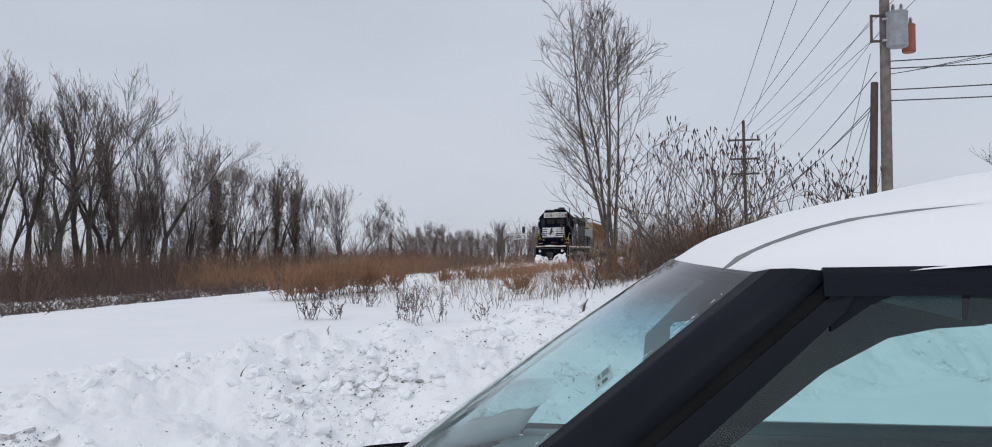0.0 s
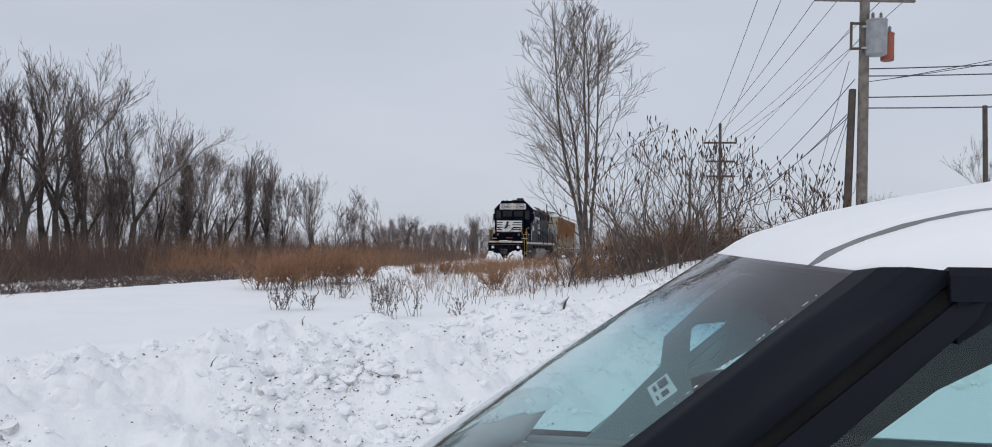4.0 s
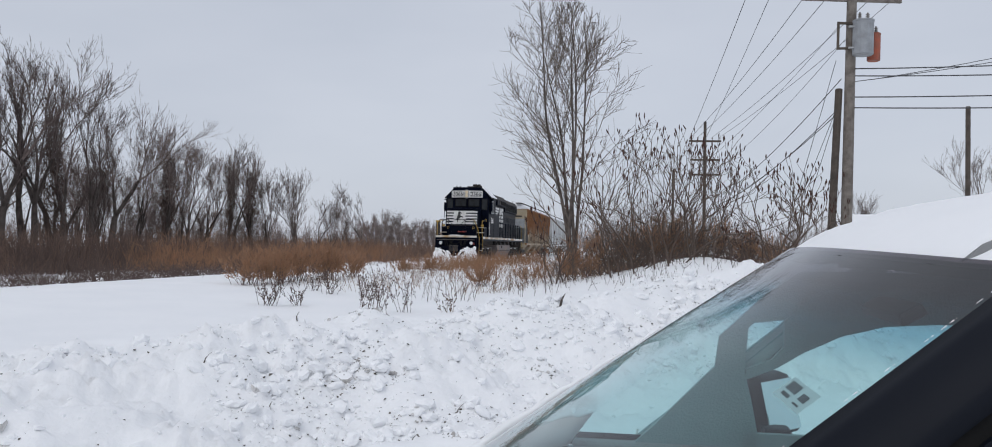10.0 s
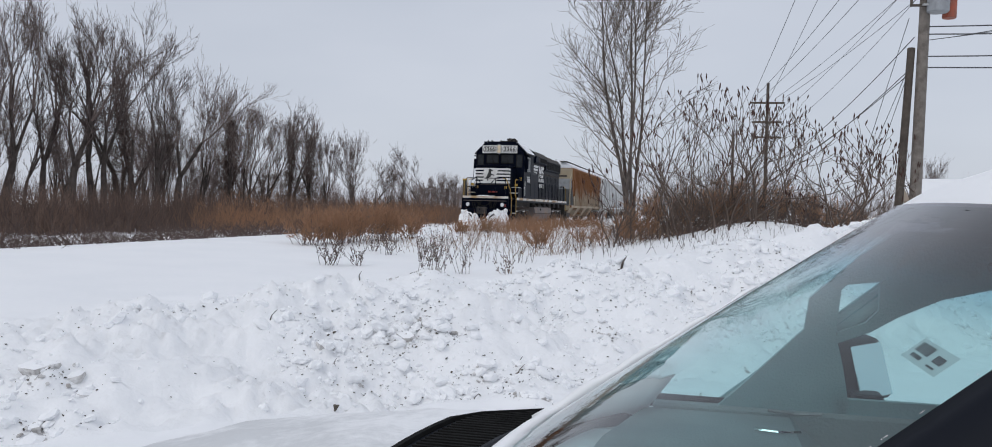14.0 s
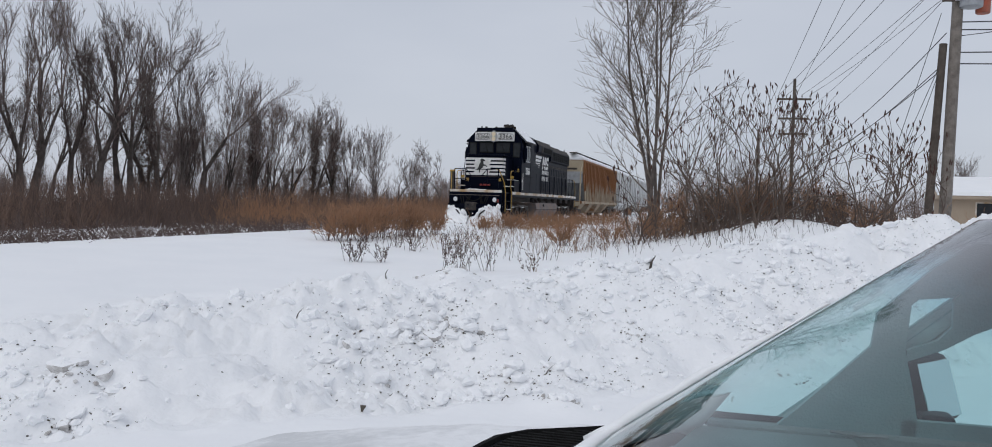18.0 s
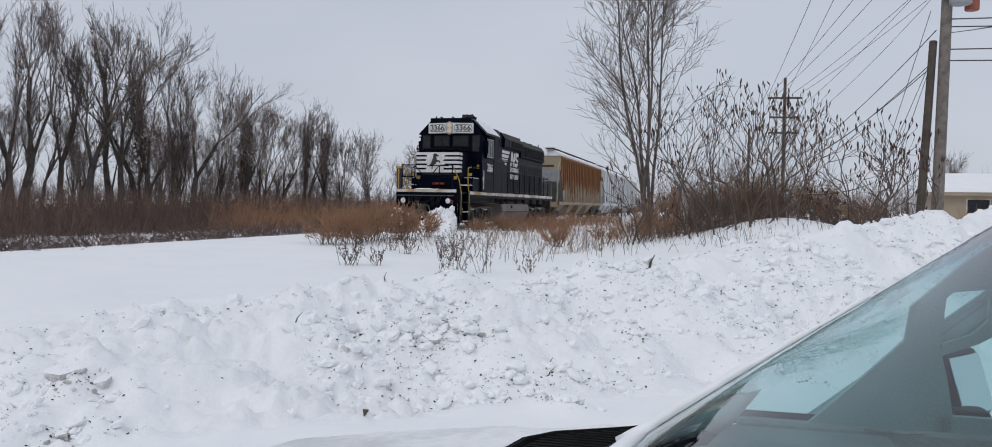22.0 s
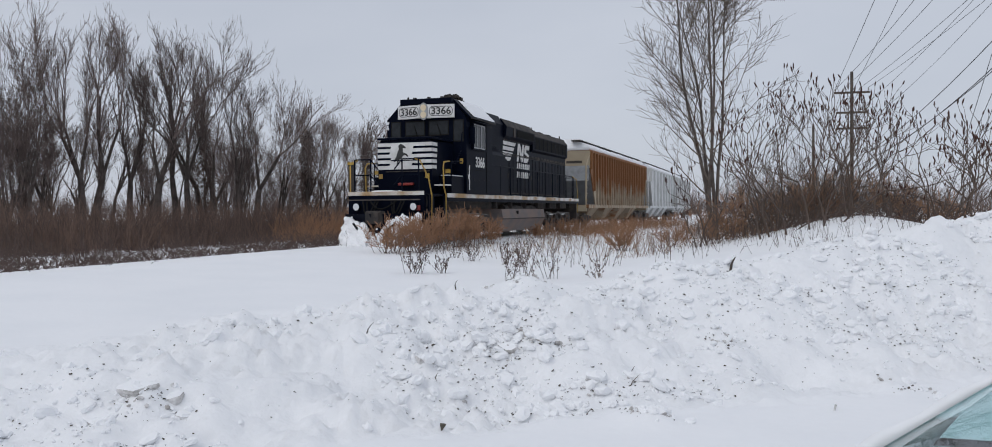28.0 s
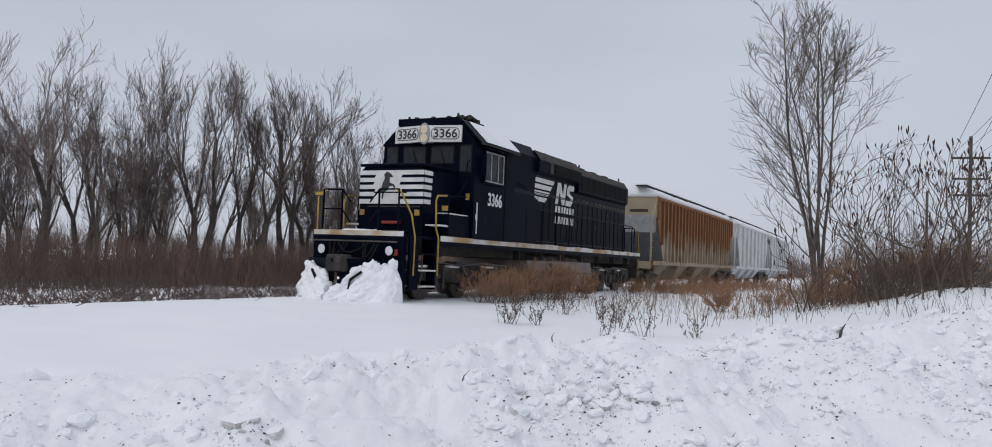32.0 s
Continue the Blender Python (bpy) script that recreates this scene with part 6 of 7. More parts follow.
def roof_z(x, y):
    """Height of the bare roof: a front edge that follows the glass, level sides and a crown that swells behind."""
    d = max(0.0, -0.703 + roof_front(y) - x)
    w = (1 - min(1.0, d / 0.34)) ** 2
    lip = 0.018 * max(0.0, 1 - (y / 0.475) ** 2)
    crown = (0.099 + 0.035 * smooth(-0.9, -1.4, x) - 0.06 * smooth(-2.3, -3.35, x)) * (1 - (abs(y) / 0.55) ** 4.5)
    return 1.668 - 0.05 * smooth(-2.2, -3.35, x) + w * lip + (1 - w) * crown


def stretch(x, y, z):
    """From the template of the body to the true cabin: broader at the roof, higher, with a shorter pillar."""
    f = min(1.0, max(0.0, (1.668 - z) / 0.556))
    d = x - (-0.703 + 0.772 * f)
    d = d if d > 0 else d * 0.8 if d > -0.25 else d + 0.05
    return (-0.662 + 0.694 * f + d, y * (0.659 + 0.056 * f) / (0.475 + 0.317 * f), z * 1.07 + 0.040 * smooth(0.82, 1.0, z) * smooth(1.112, 1.07, z) if z < 1.112 else z + 0.078)


def glass(q, f):
    """The windshield: q runs across from edge to edge, f from the roof down to the cowl."""
    bow = 1 - abs(q) ** 2.6
    return Vector((-0.662 + 0.694 * f + bow * (0.133 + 0.08 * f + 0.05 * f * f), q * (0.659 + 0.056 * f), 1.745 - 0.555 * f + (1 - q * q) * (0.018 - 0.02 * f + 0.02 * math.sin(math.pi * f))))


def glass_edge(z):
    return (-0.662 + 1.25 * (1.745 - z), 0.659 + 0.10 * (1.745 - z), z)


def gap_line(z):
    """The dark gap between the windshield pillar and the door."""
    return (-0.796 + 1.165 * (1.758 - z), 0.731 + 0.10 * (1.758 - z), z)


def frame_line(z):
    """The front edge of the driver's window."""
    return (-0.793 + 1.09 * (1.702 - z), 0.730 + 0.10 * (1.758 - z), z)


def far_trim(car):
    """Inner trims of the passenger side: a broad pillar, a split quarter light and the band above the window."""
    def plate(name, pts, label, thick=0.02):
        def at(x, z, k):
            return (x, -(0.748 - (z - 1.2) * 0.12) + k, z)
        n = len(pts)
        v = [at(x, z, 0) for x, z in pts] + [at(x, z, thick) for x, z in pts]
        f = [tuple(range(n - 1, -1, -1)), tuple(range(n, 2 * n))] + [(i, (i + 1) % n, n + (i + 1) % n, n + i) for i in range(n)]
        obj(name, v, f, TRIM, car, label)

    plate("pillar_trim", [(-0.05, 1.05), (-0.06, 1.08), (-0.10, 1.105), (-0.245, 1.245), (-0.418, 1.43), (-0.428, 1.515), (-0.55, 1.635), (-0.64, 1.70), (-0.72, 1.70), (-0.66, 1.62), (-0.60, 1.565), (-0.52, 1.555), (-0.505, 1.54), (-0.498, 1.42), (-0.52, 1.33), (-0.535, 1.25), (-0.535, 1.12)], "broad grey inner pillar trim")
    plate("window_band", [(-0.501, 1.395), (-0.585, 1.432), (-0.65, 1.475), (-0.75, 1.525), (-0.86, 1.555), (-1.0, 1.565), (-2.9, 1.565), (-2.9, 1.70), (-0.70, 1.70), (-0.62, 1.585), (-0.60, 1.56), (-0.60, 1.49), (-0.57, 1.455), (-0.501, 1.425)], "grey band above the passenger window")
    plate("sill_trim", [(-0.50, 1.15), (-0.50, 1.245), (-2.9, 1.245), (-2.9, 1.15)], "grey passenger window sill")


def build_cabin(car):
    """Pillars, door frames, glass and what shows through it."""
    zs = (1.745, 1.66, 1.56, 1.45, 1.32, 1.19)
    for s in (1, -1):
        rows = []
        for z in zs:
            a, b = glass_edge(z), gap_line(z)
            b = (b[0] + 0.014, b[1] - 0.001, b[2])
            if s < 0:
                a, b = (b[0] - 0.065, b[1], b[2]), (b[0] - 0.09, b[1] + 0.002, b[2])
            m = [(p + q) / 2 for p, q in zip(a, b)]
            rows.append([(a[0], s * a[1], a[2]), ((a[0] + m[0]) / 2 + 0.004, s * ((a[1] + m[1]) / 2 + 0.010), m[2] + 0.005), (m[0], s * (m[1] + 0.012), m[2] + 0.006), ((b[0] + m[0]) / 2, s * ((b[1] + m[1]) / 2 + 0.009), m[2] + 0.004), (b[0], s * b[1], b[2]), (b[0] - 0.01, s * (b[1] - 0.05), b[2] - 0.02), (a[0] - 0.04, s * (a[1] - 0.02), a[2] - 0.04)])
        part("front_pillar", loft(rows), CARBLACK if s > 0 else TRIM, car, "satin black windshield pillar" if s > 0 else "windshield pillar with a grey inner lining", smooth=True)
        part("roof_rail", loft([[(x, s * 0.729, 1.752), (x, s * 0.738, 1.742), (x, s * 0.742, 1.711), (x, s * 0.705, 1.711), (x, s * 0.68, 1.74)] for x in (-0.752, -0.80, -1.2, -2.0, -2.75)]), CARBLACK, car, "black rail above the side windows")
        if s > 0:
            part("seal", loft([[(x + 0.020, s * (y - 0.010), z), (x - 0.055, s * (y - 0.012), z), (x - 0.05, s * (y - 0.05), z - 0.01), (x + 0.01, s * (y - 0.05), z - 0.01)] for x, y, z in [gap_line(z) for z in (1.19, 1.4, 1.6, 1.742)]]), RUBBER, car)
        for pts in ([frame_line(1.20), (-1.62, 0.785, 1.20), (-1.62, 0.728, 1.705), (-0.83, 0.728, 1.705), frame_line(1.66)], [(-1.70, 0.785, 1.20), (-2.35, 0.785, 1.20), (-2.35, 0.728, 1.70), (-1.70, 0.728, 1.70)]):
            g = obj("side_window", [(x, s * (y - 0.012), z) for x, y, z in pts], [tuple(range(len(pts)))], SIDEGLASS, car, "tinted side window")
            g.visible_shadow = False
    rows = []
    for z in (1.715, 1.69, 1.60, 1.50, 1.35, 1.19):
        a, b = gap_line(z), frame_line(min(z, 1.702))
        a = (a[0] - 0.020, a[1] - 0.002, z)
        rows.append([a, (b[0], b[1] + 0.006, z), (b[0] - 0.006, b[1] - 0.02, z), (a[0], a[1] - 0.03, z)])
    part("door_frame", loft(rows), CARBLACK, car, "black upper door frame")
    part("frame_corner", prism_y([(-0.76, 1.715), (-0.90, 1.715), (-0.845, 1.711), (-0.815, 1.700), (-0.793, 1.683), (-0.76, 1.66)], 0.715, 0.7365), CARBLACK, car)
    lead = [frame_line(z) for z in (1.715, 1.69, 1.648, 1.594, 1.515, 1.40, 1.25)]
    back = [(-0.99, 1.662), (-0.92, 1.657), (-0.854, 1.643), (-0.763, 1.592), (-0.667, 1.513), (-0.53, 1.40), (-0.35, 1.25)]
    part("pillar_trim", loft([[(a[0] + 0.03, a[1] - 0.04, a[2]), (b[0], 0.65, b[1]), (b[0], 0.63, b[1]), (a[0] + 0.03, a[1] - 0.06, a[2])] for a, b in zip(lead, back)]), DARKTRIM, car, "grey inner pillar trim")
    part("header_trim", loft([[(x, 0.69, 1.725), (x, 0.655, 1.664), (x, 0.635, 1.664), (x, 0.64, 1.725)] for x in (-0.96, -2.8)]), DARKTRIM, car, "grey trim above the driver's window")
    far_trim(car)
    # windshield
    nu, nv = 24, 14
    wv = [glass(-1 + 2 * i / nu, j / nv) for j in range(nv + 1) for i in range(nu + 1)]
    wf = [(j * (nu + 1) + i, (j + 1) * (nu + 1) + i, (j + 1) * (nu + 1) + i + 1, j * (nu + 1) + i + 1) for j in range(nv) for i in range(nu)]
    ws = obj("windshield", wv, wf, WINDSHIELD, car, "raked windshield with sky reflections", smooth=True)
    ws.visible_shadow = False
    # frosty bead along the near edge of the glass
    g = random.Random(77)
    bead = bmesh.new()
    for k in range(46):
        f = 0.06 + 0.90 * g.random()
        p = glass(1.0, f) + Vector((0.002, 0.001, 0.004))
        add_cyl(bead, p, p + Vector((0.008, 0.001, -0.006)) * g.uniform(0.1, 0.7), g.uniform(0.0004, 0.0009), 0.0003, 5)
    tagged(part("frost_bead", bead, SNOW, ws, "grains of frost along the glass edge"), kind="stuff")
    # pane added between the windshield and the passenger pillar to dim the bright gap
    v = [(p[0] + d, -p[1], z) for z in zs for p, d in ((glass_edge(z), 0.002), (gap_line(z), -0.06))]
    pane = obj("quarter_window", v, [(2 * k, 2 * k + 2, 2 * k + 3, 2 * k + 1) for k in range(len(zs) - 1)], SIDEGLASS, car, "tinted pane filling the gap beside the windshield")
    pane.visible_shadow = False
    # snow lying along the far shoulder of the glass
    rows = []
    for k in range(17):
        f = 0.36 + 0.62 * k / 16
        w = 0.02 * smooth(0.3, 0.8, f) + 0.010 + 0.006 * math.sin(k * 2.3)
        h = 0.004 + 0.018 * smooth(0.3, 1.0, f) + 0.003 * math.sin(k * 1.7)
        rows.append([glass(-0.46, f) + Vector((0, 0, 0.002)), glass(-0.48 - w * 0.4, f) + Vector((0.7, 0, 1)) * h, glass(-0.5 - w, f) + Vector((0.7, 0, 1)) * h * 0.8, glass(-0.52 - w * 1.2, f) + Vector((0, 0, 0.001))])
    part("pillar_snow", loft(rows), SNOW, car, "strip of snow along the windshield's far shoulder", smooth=True)

    # wedge of snow along the foot of the glass
    rows = []
    for k in range(31):
        q = -1.0 + 1.62 * k / 30
        f0 = 0.93 - 0.10 * smooth(0.1, -1.0, q) + 0.012 * math.sin(k * 1.9) + 0.05 * smooth(0.3, 0.62, q)
        low = glass(q, 1.0)
        w = 0.030 + 0.008 * math.sin(k * 1.3) - 0.018 * smooth(0.2, 0.62, q)
        rows.append([glass(q, f0) + Vector((0.001, 0, 0.002)), glass(q, (f0 + 1) / 2) + Vector((0.016, 0, 0.014)), low + Vector((w, 0, -0.006)), low + Vector((w * 0.8, 0, -0.05)), low + Vector((-0.01, 0, -0.05))])
    part("cowl_snow", loft(rows), SNOW, car, "wedge of snow at the windshield's foot", smooth=True)

    # sticker inside the glass by the driver's pillar
    def patch(u0, u1, v0, v1, lift):
        c = Vector((-0.412, 0.545, 1.567))
        ac = Vector((-0.14, 1.0, -0.09)).normalized()
        up = Vector((-0.78, -0.08, 0.62))
        up = (up - ac * up.dot(ac)).normalized()
        out = ac.cross(up).normalized()
        out = out if out.z > 0 else -out
        return [c - out * 0.006 + ac * u + up * v + out * lift for u, v in ((u0, v0), (u1, v0), (u1, v1), (u0, v1))]

    st_ = obj("sticker", patch(-0.052, 0.052, -0.019, 0.019, 0.0), [(0, 1, 2, 3)], STICKER, car, "pale paper sticker with a bar code")
    for k in range(10):
        u = -0.042 + k * 0.0042
        obj("code_bar", patch(u, u + (0.0026 if k % 3 else 0.0018), -0.002, 0.014, 0.0007), [(0, 1, 2, 3)], INK, st_)
    for k in range(6):
        obj("printed_bar", patch(-0.036 + k * 0.005, -0.0325 + k * 0.005, -0.012, -0.006, 0.0007), [(0, 1, 2, 3)], INK, st_)
    obj("printed_mark", patch(0.014, 0.038, -0.004, 0.008, 0.0007), [(0, 1, 2, 3)], INK, st_)
    obj("printed_bar", patch(0.014, 0.036, -0.013, -0.010, 0.0007), [(0, 1, 2, 3)], INK, st_)
    # thin silver arc beside the passenger sill
    pipe("trim_clip", [(-0.33, -0.70, 1.205), (-0.40, -0.715, 1.196), (-0.47, -0.715, 1.20)], 0.004, SILVER, car, 5)
    visor = bmesh.new()
    add_box(visor, -0.02, 0.02, 0.20, 0.42, -0.01, 0.01, 0.006, pose(-0.60, 0, 1.665, 0, 30, 0))
    part("sun_sensor", visor, CARBLACK, car, "dark box behind the glass")


def build_car():
    car = thing("parked_car", "white crossover with black pillars and snow-covered roof", "car")
    car.matrix_world = pose(-0.417, 1.17, 0.0, 0, 0, 180)
    # lower body: hood and fenders, doors, tail
    st = [(1.62, 0.62, 0.66, 0.40), (1.58, 0.76, 0.80, 0.30), (1.3, 0.84, 0.885, 0.26), (0.8, 0.90, 0.972, 0.26), (0.42, 0.905, 1.03, 0.26), (0.05, 0.90, 1.045, 0.26)]
    rings = []
    for x, w, z, b in st:
        rings.append([(x, w * 0.96, b), (x, w, 0.6), (x, w * 0.985, z - 0.12), (x, w * 0.93, z - 0.03), (x, w * 0.6, z + 0.015), (x, 0, z + 0.03), (x, -w * 0.6, z + 0.015), (x, -w * 0.93, z - 0.03), (x, -w * 0.985, z - 0.12), (x, -w, 0.6), (x, -w * 0.96, b)])
    part("front_body", loft(rings), CARWHITE, car, smooth=False)
    part("floor_pan", box(-3.4, 0.32, -0.86, 0.86, 0.24, 0.42, 0.03), CARBLACK, car)
    part("firewall", box(-0.02, 0.04, -0.86, 0.86, 0.42, 1.02), CARBLACK, car)
    part("tailgate", loft([[(x, -w, 0.3), (x, w, 0.3), (x + 0.05, w * 0.97, 1.12), (x + 0.05, -w * 0.97, 1.12)] for x, w in ((-3.62, 0.80), (-3.40, 0.88))]), CARWHITE, car)
    grille = part("grille", box(1.60, 1.66, -0.55, 0.55, 0.45, 0.72, 0.02), CARBLACK, car)
    part("grille_bar", box(1.655, 1.672, -0.5, 0.5, 0.58, 0.61), SILVER, grille)
    for s in (1, -1):
        part("headlight", box(1.40, 1.60, min(s * 0.55, s * 0.82), max(s * 0.55, s * 0.82), 0.72, 0.84, 0.03), DITCH, car, "clear headlight")
        part("tail_light", box(-3.60, -3.42, min(s * 0.72, s * 0.885), max(s * 0.72, s * 0.885), 0.85, 1.1, 0.02), REDLAMP, car)
        for x0, x1 in ((-1.74, 0.0), (-2.50, -1.76), (-3.42, -2.52)):
            rows = []
            for x in (x0, x1):
                rows.append([(x, s * 0.86, 0.30), (x, s * 0.905, 0.62), (x, s * 0.90, 0.95), (x, s * 0.872, 1.10), (x, s * 0.80, 1.115), (x, s * 0.80, 0.32)])
            d = part("door" if x0 > -2.51 else "rear_quarter", loft(rows), CARWHITE, car)
            if x0 > -2.51:
                part("door_handle", box(x0 + 0.1, x0 + 0.3, min(s * 0.9, s * 0.935), max(s * 0.9, s * 0.935), 0.90, 0.93, 0.01), CARWHITE, d)
        part("belt_trim", loft([[(x, s * 0.81, 1.10), (x, s * 0.895, 1.095), (x, s * 0.872, 1.125), (x, s * 0.825, 1.14)] for x in (-3.3, 0.02)]), CARBLACK, car, "black window sill strip")
        part("rear_pillar", loft([[(x, s * y, z), (x + 0.22, s * y, z), (x + 0.22, s * (y - 0.04), z), (x, s * (y - 0.04), z)] for x, y, z in ((-3.42, 0.83, 1.12), (-3.2, 0.70, 1.38), (-3.05, 0.55, 1.62))]), CARBLACK, car)
        for x in (-1.78, -2.55):
            part("centre_pillar", loft([[(x + 0.06, s * y, z), (x - 0.06, s * y, z), (x - 0.06, s * (y - 0.05), z), (x + 0.06, s * (y - 0.05), z)] for y, z in ((0.862, 1.1), (0.735, 1.36), (0.556, 1.62))]), CARBLACK, car)
        g = obj("side_window", [(x, s * y, z) for x, y, z in ((-2.59, 0.834, 1.13), (-3.25, 0.834, 1.13), (-2.98, 0.548, 1.57), (-2.59, 0.548, 1.60))], [(0, 1, 2, 3)], SIDEGLASS, car, "tinted side window")
        g.visible_shadow = False
        turn = pose(-0.63, s * 0.985, 1.215, 0, 0, s * 38)
        bm = bmesh.new()
        add_box(bm, -0.035, 0.05, -0.105, 0.105, -0.085, 0.085, 0.032, turn)
        mr = part("door_mirror", bm, CARBLACK, car, "black door mirror", smooth=True)
        bm = bmesh.new()
        add_box(bm, -0.0385, -0.0352, -0.085, 0.085, -0.068, 0.068, 0, turn)
        part("mirror_glass", bm, MIRROR, mr)
        part("mirror_arm", box(-0.66, -0.58, min(s * 0.84, s * 0.92), max(s * 0.84, s * 0.92), 1.12, 1.17, 0.01), CARBLACK, mr)
        for x in (1.0, -2.65):
            w = part("wheel", cyl((x, s * 0.68, 0.345), (x, s * 0.89, 0.345), 0.345, n=28), RUBBER, car, "black tyre on an alloy rim")
            part("rim", cyl((x, s * 0.86, 0.345), (x, s * 0.898, 0.345), 0.225, n=20), SILVER, w)
    rg = obj("rear_window", [(-3.05, -0.58, 1.6), (-3.05, 0.58, 1.6), (-3.45, 0.75, 1.13), (-3.45, -0.75, 1.13)], [(0, 1, 2, 3)], SIDEGLASS, car)
    rg.visible_shadow = False
    # roof shell and header
    xs = [-0.703, -0.72, -0.76, -0.87, -1.2, -1.5, -1.8, -2.2, -2.6, -3.0, -3.35]
    ys = [-0.525 + 1.05 * i / 16 for i in range(17)]

    front = roof_front

    def roof_top(x, y):
        return roof_z(x + front(y), y)

    def shifted(k, n, x, y):
        return x + (front(y) * (1 - k / n) if k < n else 0)

    rv = [(shifted(k, 5, x, y), y, roof_z(shifted(k, 5, x, y), y) - 0.012) for k, x in enumerate(xs) for y in ys]
    rv += [(shifted(k, 5, x, y), y, roof_z(shifted(k, 5, x, y), y) - 0.022) for k, x in enumerate(xs) for y in ys]
    n, m = len(ys), len(xs)
    rf = []
    for k in range(m - 1):
        for i in range(n - 1):
            a = k * n + i
            rf.append((a, a + 1, a + n + 1, a + n))
            rf.append((m * n + a, m * n + a + n, m * n + a + n + 1, m * n + a + 1))
    for i in range(n - 1):
        rf.append((i, m * n + i, m * n + i + 1, i + 1))
        a = (m - 1) * n + i
        rf.append((a, a + 1, m * n + a + 1, m * n + a))
    for k in range(m - 1):
        a, b = k * n, k * n + n - 1
        rf.append((a, a + n, m * n + a + n, m * n + a))
        rf.append((b, m * n + b, m * n + b + n, b + n))
    part_roof = obj("roof", rv, rf, CARWHITE, car, "white roof panel", smooth=False)
    part("headliner", loft([[(x + (front(y) if k < 1 else 0), y, roof_z(x + (front(y) if k < 1 else 0), y) - (0.05 if k < 1 else 0.075)) for y in (-0.43, -0.36, -0.25, 0, 0.25, 0.36, 0.43)] for k, x in enumerate((-0.80, -0.95, -1.4, -2.2, -3.0))], closed=False, caps=False), LINER, car)
    part("roof_seal", loft([[(-0.703 + front(y) + 0.014, y, roof_top(-0.703, y) - 0.026), (-0.703 + front(y) + 0.016, y, roof_top(-0.703, y) - 0.011), (-0.703 + front(y) - 0.01, y, roof_top(-0.703, y) - 0.014)] for y in (-0.5, -0.44, -0.38, -0.2, 0, 0.2, 0.38, 0.44, 0.5)]), RUBBER, part_roof, "black rubber strip at the roof edge")
    # snow on the roof, thin at the front with two grooves
    gy = sorted(set([round(-0.53 + 1.06 * i / 40, 4) for i in range(41)] + [s * v for s in (-1, 1) for v in (0.387, 0.394, 0.400, 0.406, 0.413)]))
    gx = [-0.703, -0.710, -0.720, -0.738, -0.77, -0.86, -0.94, -1.04, -1.16, -1.3, -1.45, -1.6, -1.8, -2.0, -2.25, -2.5, -2.75, -3.0, -3.2, -3.36]
    sv, sf = [], []
    for k, x in enumerate(gx):
        for y in gy:
            edge = smooth(0.0, 0.02, 0.505 - abs(y)) * smooth(-0.696, -0.735, x)
            t = 0.016 + 0.036 * smooth(-0.76, -1.2, x) * smooth(0.54, 0.2, abs(y)) + 0.008 * noise.noise((x * 2.3, y * 2.3, 1.0)) * smooth(-0.8, -1.3, x) + 0.004 * noise.noise((x * 14, y * 14, 2.0))
            a = abs(y)
            for c in (0.40,):
                t -= 0.018 * max(0, 1 - abs(a - c) / 0.011) * (1 - smooth(-1.5, -2.2, x)) 
            sv.append((shifted(k, 8, x, y), y, roof_z(shifted(k, 8, x, y), y) - 0.008 + max(0.001, t) * edge))
    n = len(gy)
    for k in range(len(gx) - 1):
        for i in range(n - 1):
            a = k * n + i
            sf.append((a, a + 1, a + n + 1, a + n))
    obj("roof_snow", sv, sf, SNOW, part_roof, "smooth snow layer on the roof", smooth=True)
    for s in (1, -1):
        rows = []
        for k, (x, z) in enumerate(((-0.706, -0.006), (-0.72, 0.006), (-0.76, 0.008), (-0.82, 0.009), (-0.9, 0.011), (-1.0, 0.014), (-1.1, 0.014), (-1.3, 0.012), (-1.4, -0.002))):
            x += front(0.40) * max(0, 1 - k / 4)
            rows.append([(x, s * 0.401, roof_z(x, 0.40) + z), (x, s * 0.399, roof_z(x, 0.40) + z), (x, s * 0.40, roof_z(x, 0.40) - 0.01)])
        part("roof_groove", loft(rows), SEAM, part_roof, "grey seam along the roof")
    # snow on the hood
    def hood_edge(y):
        return 0.565 - 0.24 * y * y - 0.25 * smooth(-0.48, -0.77, y)

    hv, hf = [], []
    for k in range(29):
        x = 0.10 + 1.44 * k / 28
        z0 = 1.064 - 0.15 * max(0.0, (x - 0.30) / 1.24) ** 1.25 - 0.03 * smooth(1.3, 1.6, x)
        for i in range(41):
            y = -0.83 + 1.66 * i / 40
            cov = noise.noise((x * 3.1, y * 2.2, 8.0)) + 0.35
            t = 0.022 * smooth(-0.5, -0.76, y) + 0.022 * smooth(-0.05, 0.5, cov) + 0.006 * noise.noise((x * 12, y * 12, 3.0))
            edge = smooth(0, 0.08, 0.83 - abs(y)) * smooth(0.0, 0.06, x - hood_edge(y) + 0.01) * smooth(1.55, 1.45, x)
            hv.append((x, y, z0 - 0.085 * (abs(y) / 0.83) ** 3 + 0.012 + (t if edge > 0.3 else 0) * edge - (0.03 if edge < 0.05 else 0)))
    for k in range(28):
        for i in range(40):
            a = k * 41 + i
            hf.append((a, a + 1, a + 42, a + 41))
    obj("hood_snow", hv, hf, HOODSNOW, car, "thin patchy snow on the hood", smooth=True)
    # cowl, wipers
    def glass_foot(y):
        return 0.069 + 0.20 * (1 - (y / 0.792) ** 2)

    def drop(y):
        return 0.006 * (abs(y) / 0.83) ** 3 - 0.018

    rows = [-0.79 + 1.58 * i / 20 for i in range(21)]
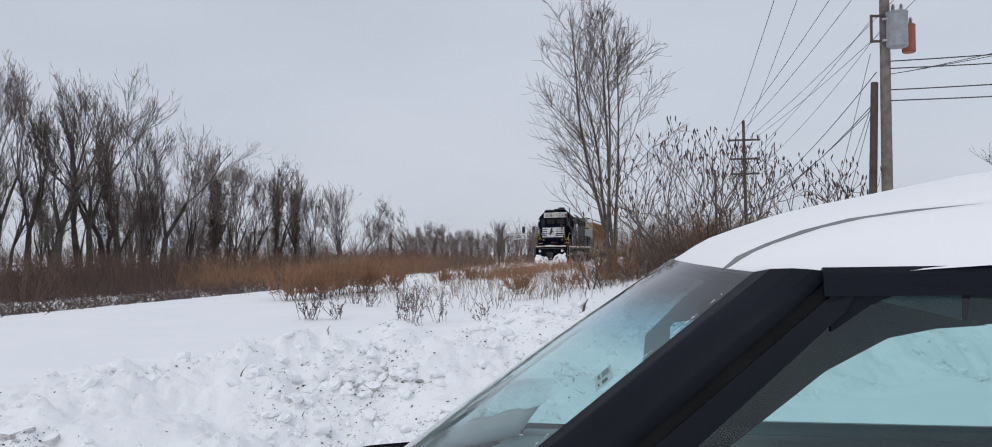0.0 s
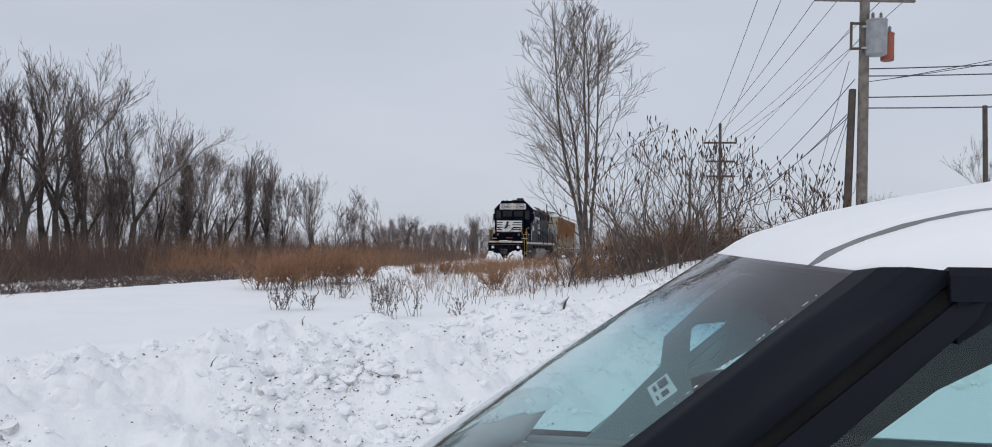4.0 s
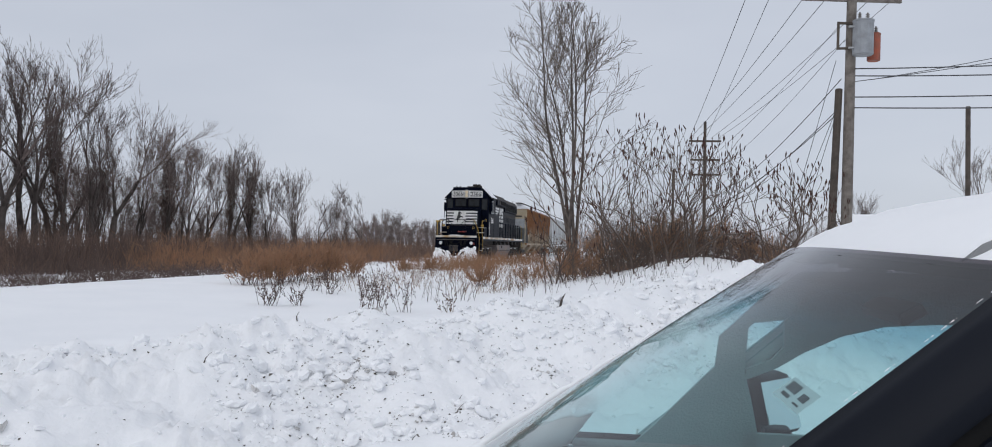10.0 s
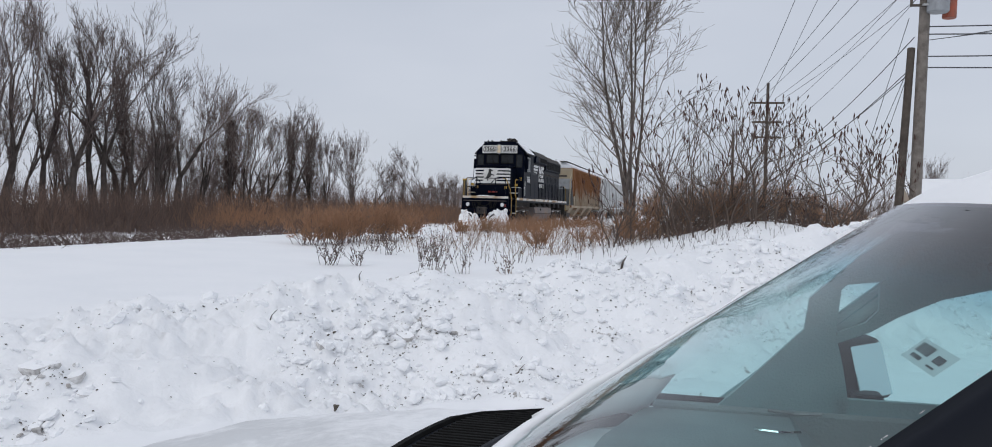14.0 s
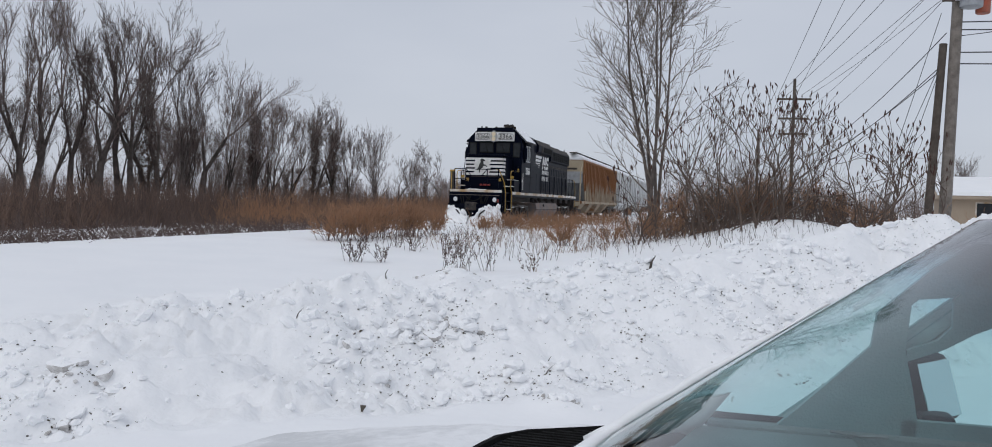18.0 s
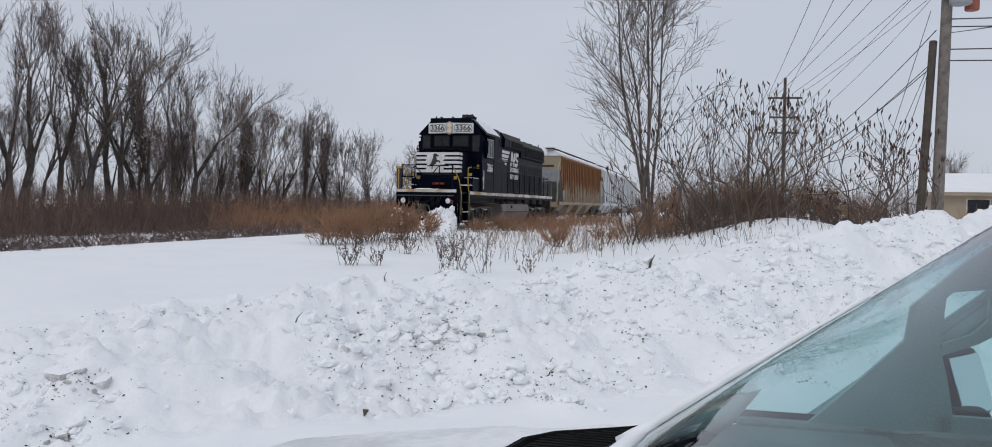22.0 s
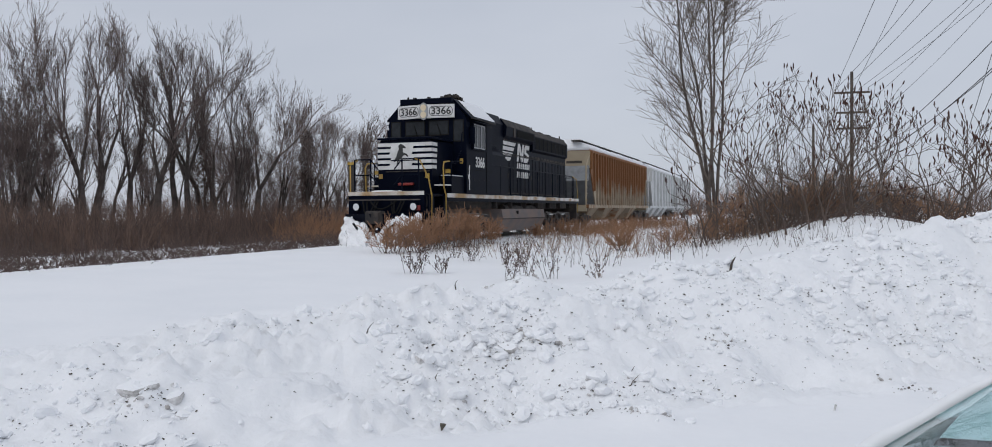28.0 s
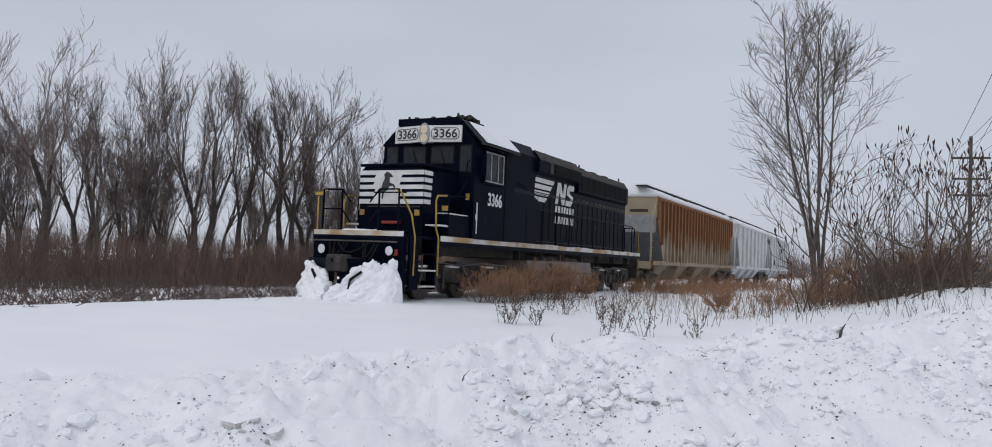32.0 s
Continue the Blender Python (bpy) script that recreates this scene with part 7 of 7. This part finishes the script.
    cowl = part("cowl", loft([[(glass_foot(y) - 0.02, y, 1.02), (glass_foot(y) - 0.02, y, 1.066), (glass_foot(y) + 0.35 * max(0.02, hood_edge(y) - glass_foot(y)), y, 1.052 - drop(y)), (max(hood_edge(y), glass_foot(y)) - 0.01, y, 1.046 - drop(y)), (max(hood_edge(y), glass_foot(y)) + 0.01, y, 1.02 - drop(y))] for y in rows]), CARBLACK, car, "black slatted cowl panel")
    for i in range(52):
        y = -0.66 + i * 0.026
        x0 = glass_foot(y) + 0.12
        x1 = hood_edge(y) - 0.03
        if x1 - x0 > 0.02:
            bm = bmesh.new()
            add_box(bm, x0, x1, y, y + 0.011, 1.040 - drop(y), 1.056 - drop(y))
            part("slat", bm, RUBBER, cowl)
    part("cowl_lip", loft([[(hood_edge(y) + dx, y, z - drop(y)) for dx, z in ((-0.012, 1.040), (-0.008, 1.060), (0.006, 1.058), (0.008, 1.040))] for y in [-0.74 + 1.48 * i / 16 for i in range(17)]]), RUBBER, cowl, "black rubber lip along the hood")
    for y0, y1 in ((0.40, -0.12), (-0.06, -0.62)):
        pts = [y0 + (y1 - y0) * k / 5 for k in range(6)]
        w = pipe("wiper_arm", [(glass_foot(y) + 0.115 - 0.02 * k / 5, y, 1.070) for k, y in enumerate(pts)], 0.011, CARBLACK, car, 6)
        pipe("wiper_blade", [(glass_foot(y) + 0.07, y, 1.078) for y in pts], 0.008, RUBBER, w, 5)
    # interior
    # thin mirror-bright arc laid on the dashboard
    pipe("vent_trim", [(-0.30 - 0.11 * k / 6, -0.59 + 0.016 * math.sin(math.pi * k / 6), 1.114) for k in range(7)], 0.0035, MIRROR, car, 5)
    part("dashboard", loft([[(0.02 + 0.13 * (1 - (y / 0.82) ** 2), y, 1.098), (-0.40, y, 1.108), (-0.52, y, 0.98), (-0.50, y, 0.7), (-0.04, y, 0.7)] for y in (-0.80, -0.4, 0, 0.4, 0.80)]), DASH, car, "grey plastic dashboard")
    part("instrument_hood", loft([[(-0.34, y, 1.05), (-0.42, y, z - 0.02), (-0.52, y, z - 0.03), (-0.5, y, 1.02)] for y, z in ((0.18, 1.08), (0.28, 1.125), (0.46, 1.125), (0.56, 1.08))]), DASH, car)
    sw = bmesh.new()
    mtx = pose(-0.66, 0.37, 1.0, 0, -64, 0)
    for i in range(24):
        a, b = i * math.pi / 12, (i + 1) * math.pi / 12
        add_cyl(sw, mtx @ Vector((math.cos(a) * 0.185, math.sin(a) * 0.185, 0)), mtx @ Vector((math.cos(b) * 0.185, math.sin(b) * 0.185, 0)), 0.016, n=8)
    for a in (0, math.pi, 1.5 * math.pi):
        add_cyl(sw, mtx @ Vector((0, 0, -0.02)), mtx @ Vector((math.cos(a) * 0.18, math.sin(a) * 0.18, 0)), 0.018, n=8)
    add_cyl(sw, mtx @ Vector((0, 0, -0.05)), mtx @ Vector((0, 0, 0.02)), 0.07, n=14)
    part("steering_wheel", sw, RUBBER, car, "dark steering wheel")
    for x in (-1.62, -2.55):
        for y in (0.38, -0.38):
            se = part("seat", box(x - 0.12, x + 0.45, y - 0.25, y + 0.25, 0.42, 0.68, 0.06), SEATING, car, "grey cloth seat")
            bm = bmesh.new()
            add_box(bm, -0.08, 0.08, -0.25, 0.25, 0, 0.66, 0.06, pose(x - 0.18, y, 0.6, 0, -14, 0))
            part("backrest", bm, SEATING, se)
            bm = bmesh.new()
            add_box(bm, -0.05, 0.05, -0.14, 0.14, 0.70, 0.90, 0.04, pose(x - 0.18, y, 0.6, 0, -14, 0))
            part("headrest", bm, SEATING, se)
    part("door_panel", box(-2.0, 0.0, -0.83, -0.79, 0.5, 1.125, 0.01), DASH, car)
    part("door_panel", box(-2.0, 0.0, 0.79, 0.83, 0.5, 1.125, 0.01), DASH, car)
    for child in car.children_recursive:
        for v in child.data.vertices:
            v.co = stretch(*v.co)
    build_cabin(car)
    return car


car = build_car()


# ---- what moves ----
TRAIN = (74.4017, -2.57302, 0.050726, -0.00080506)
def train_y(t):
    """Where the locomotive's front platform stands along the track."""
    return TRAIN[0] + TRAIN[1] * t + TRAIN[2] * t * t + TRAIN[3] * t ** 3


def motions():
    for ob, back in ((loco, 0.0), (hop1, 21.2), (hop2, 44.4), (hop3, 65.3)):
        rows = []
        for t in range(0, 33):
            a, b = train_y(t) + back, train_y(t) + back + 19.0
            rows.append((t, pose(track_x(a), a, RAIL_Z, 0, 0, -math.degrees(math.atan2(track_x(b) - track_x(a), b - a)))))
        walk(ob, rows)
    for axles, r in ((loco_axles, 0.51), (hop1_axles, 0.46), (hop2_axles, 0.46), (hop3_axles, 0.46)):
        for ax in axles:
            place = ax.matrix_basis.translation.copy()
            walk(ax, [(k * 0.25, pose(*place, math.degrees((train_y(0) - train_y(k * 0.25)) / r), 0, 0)) for k in range(129)])


motions()
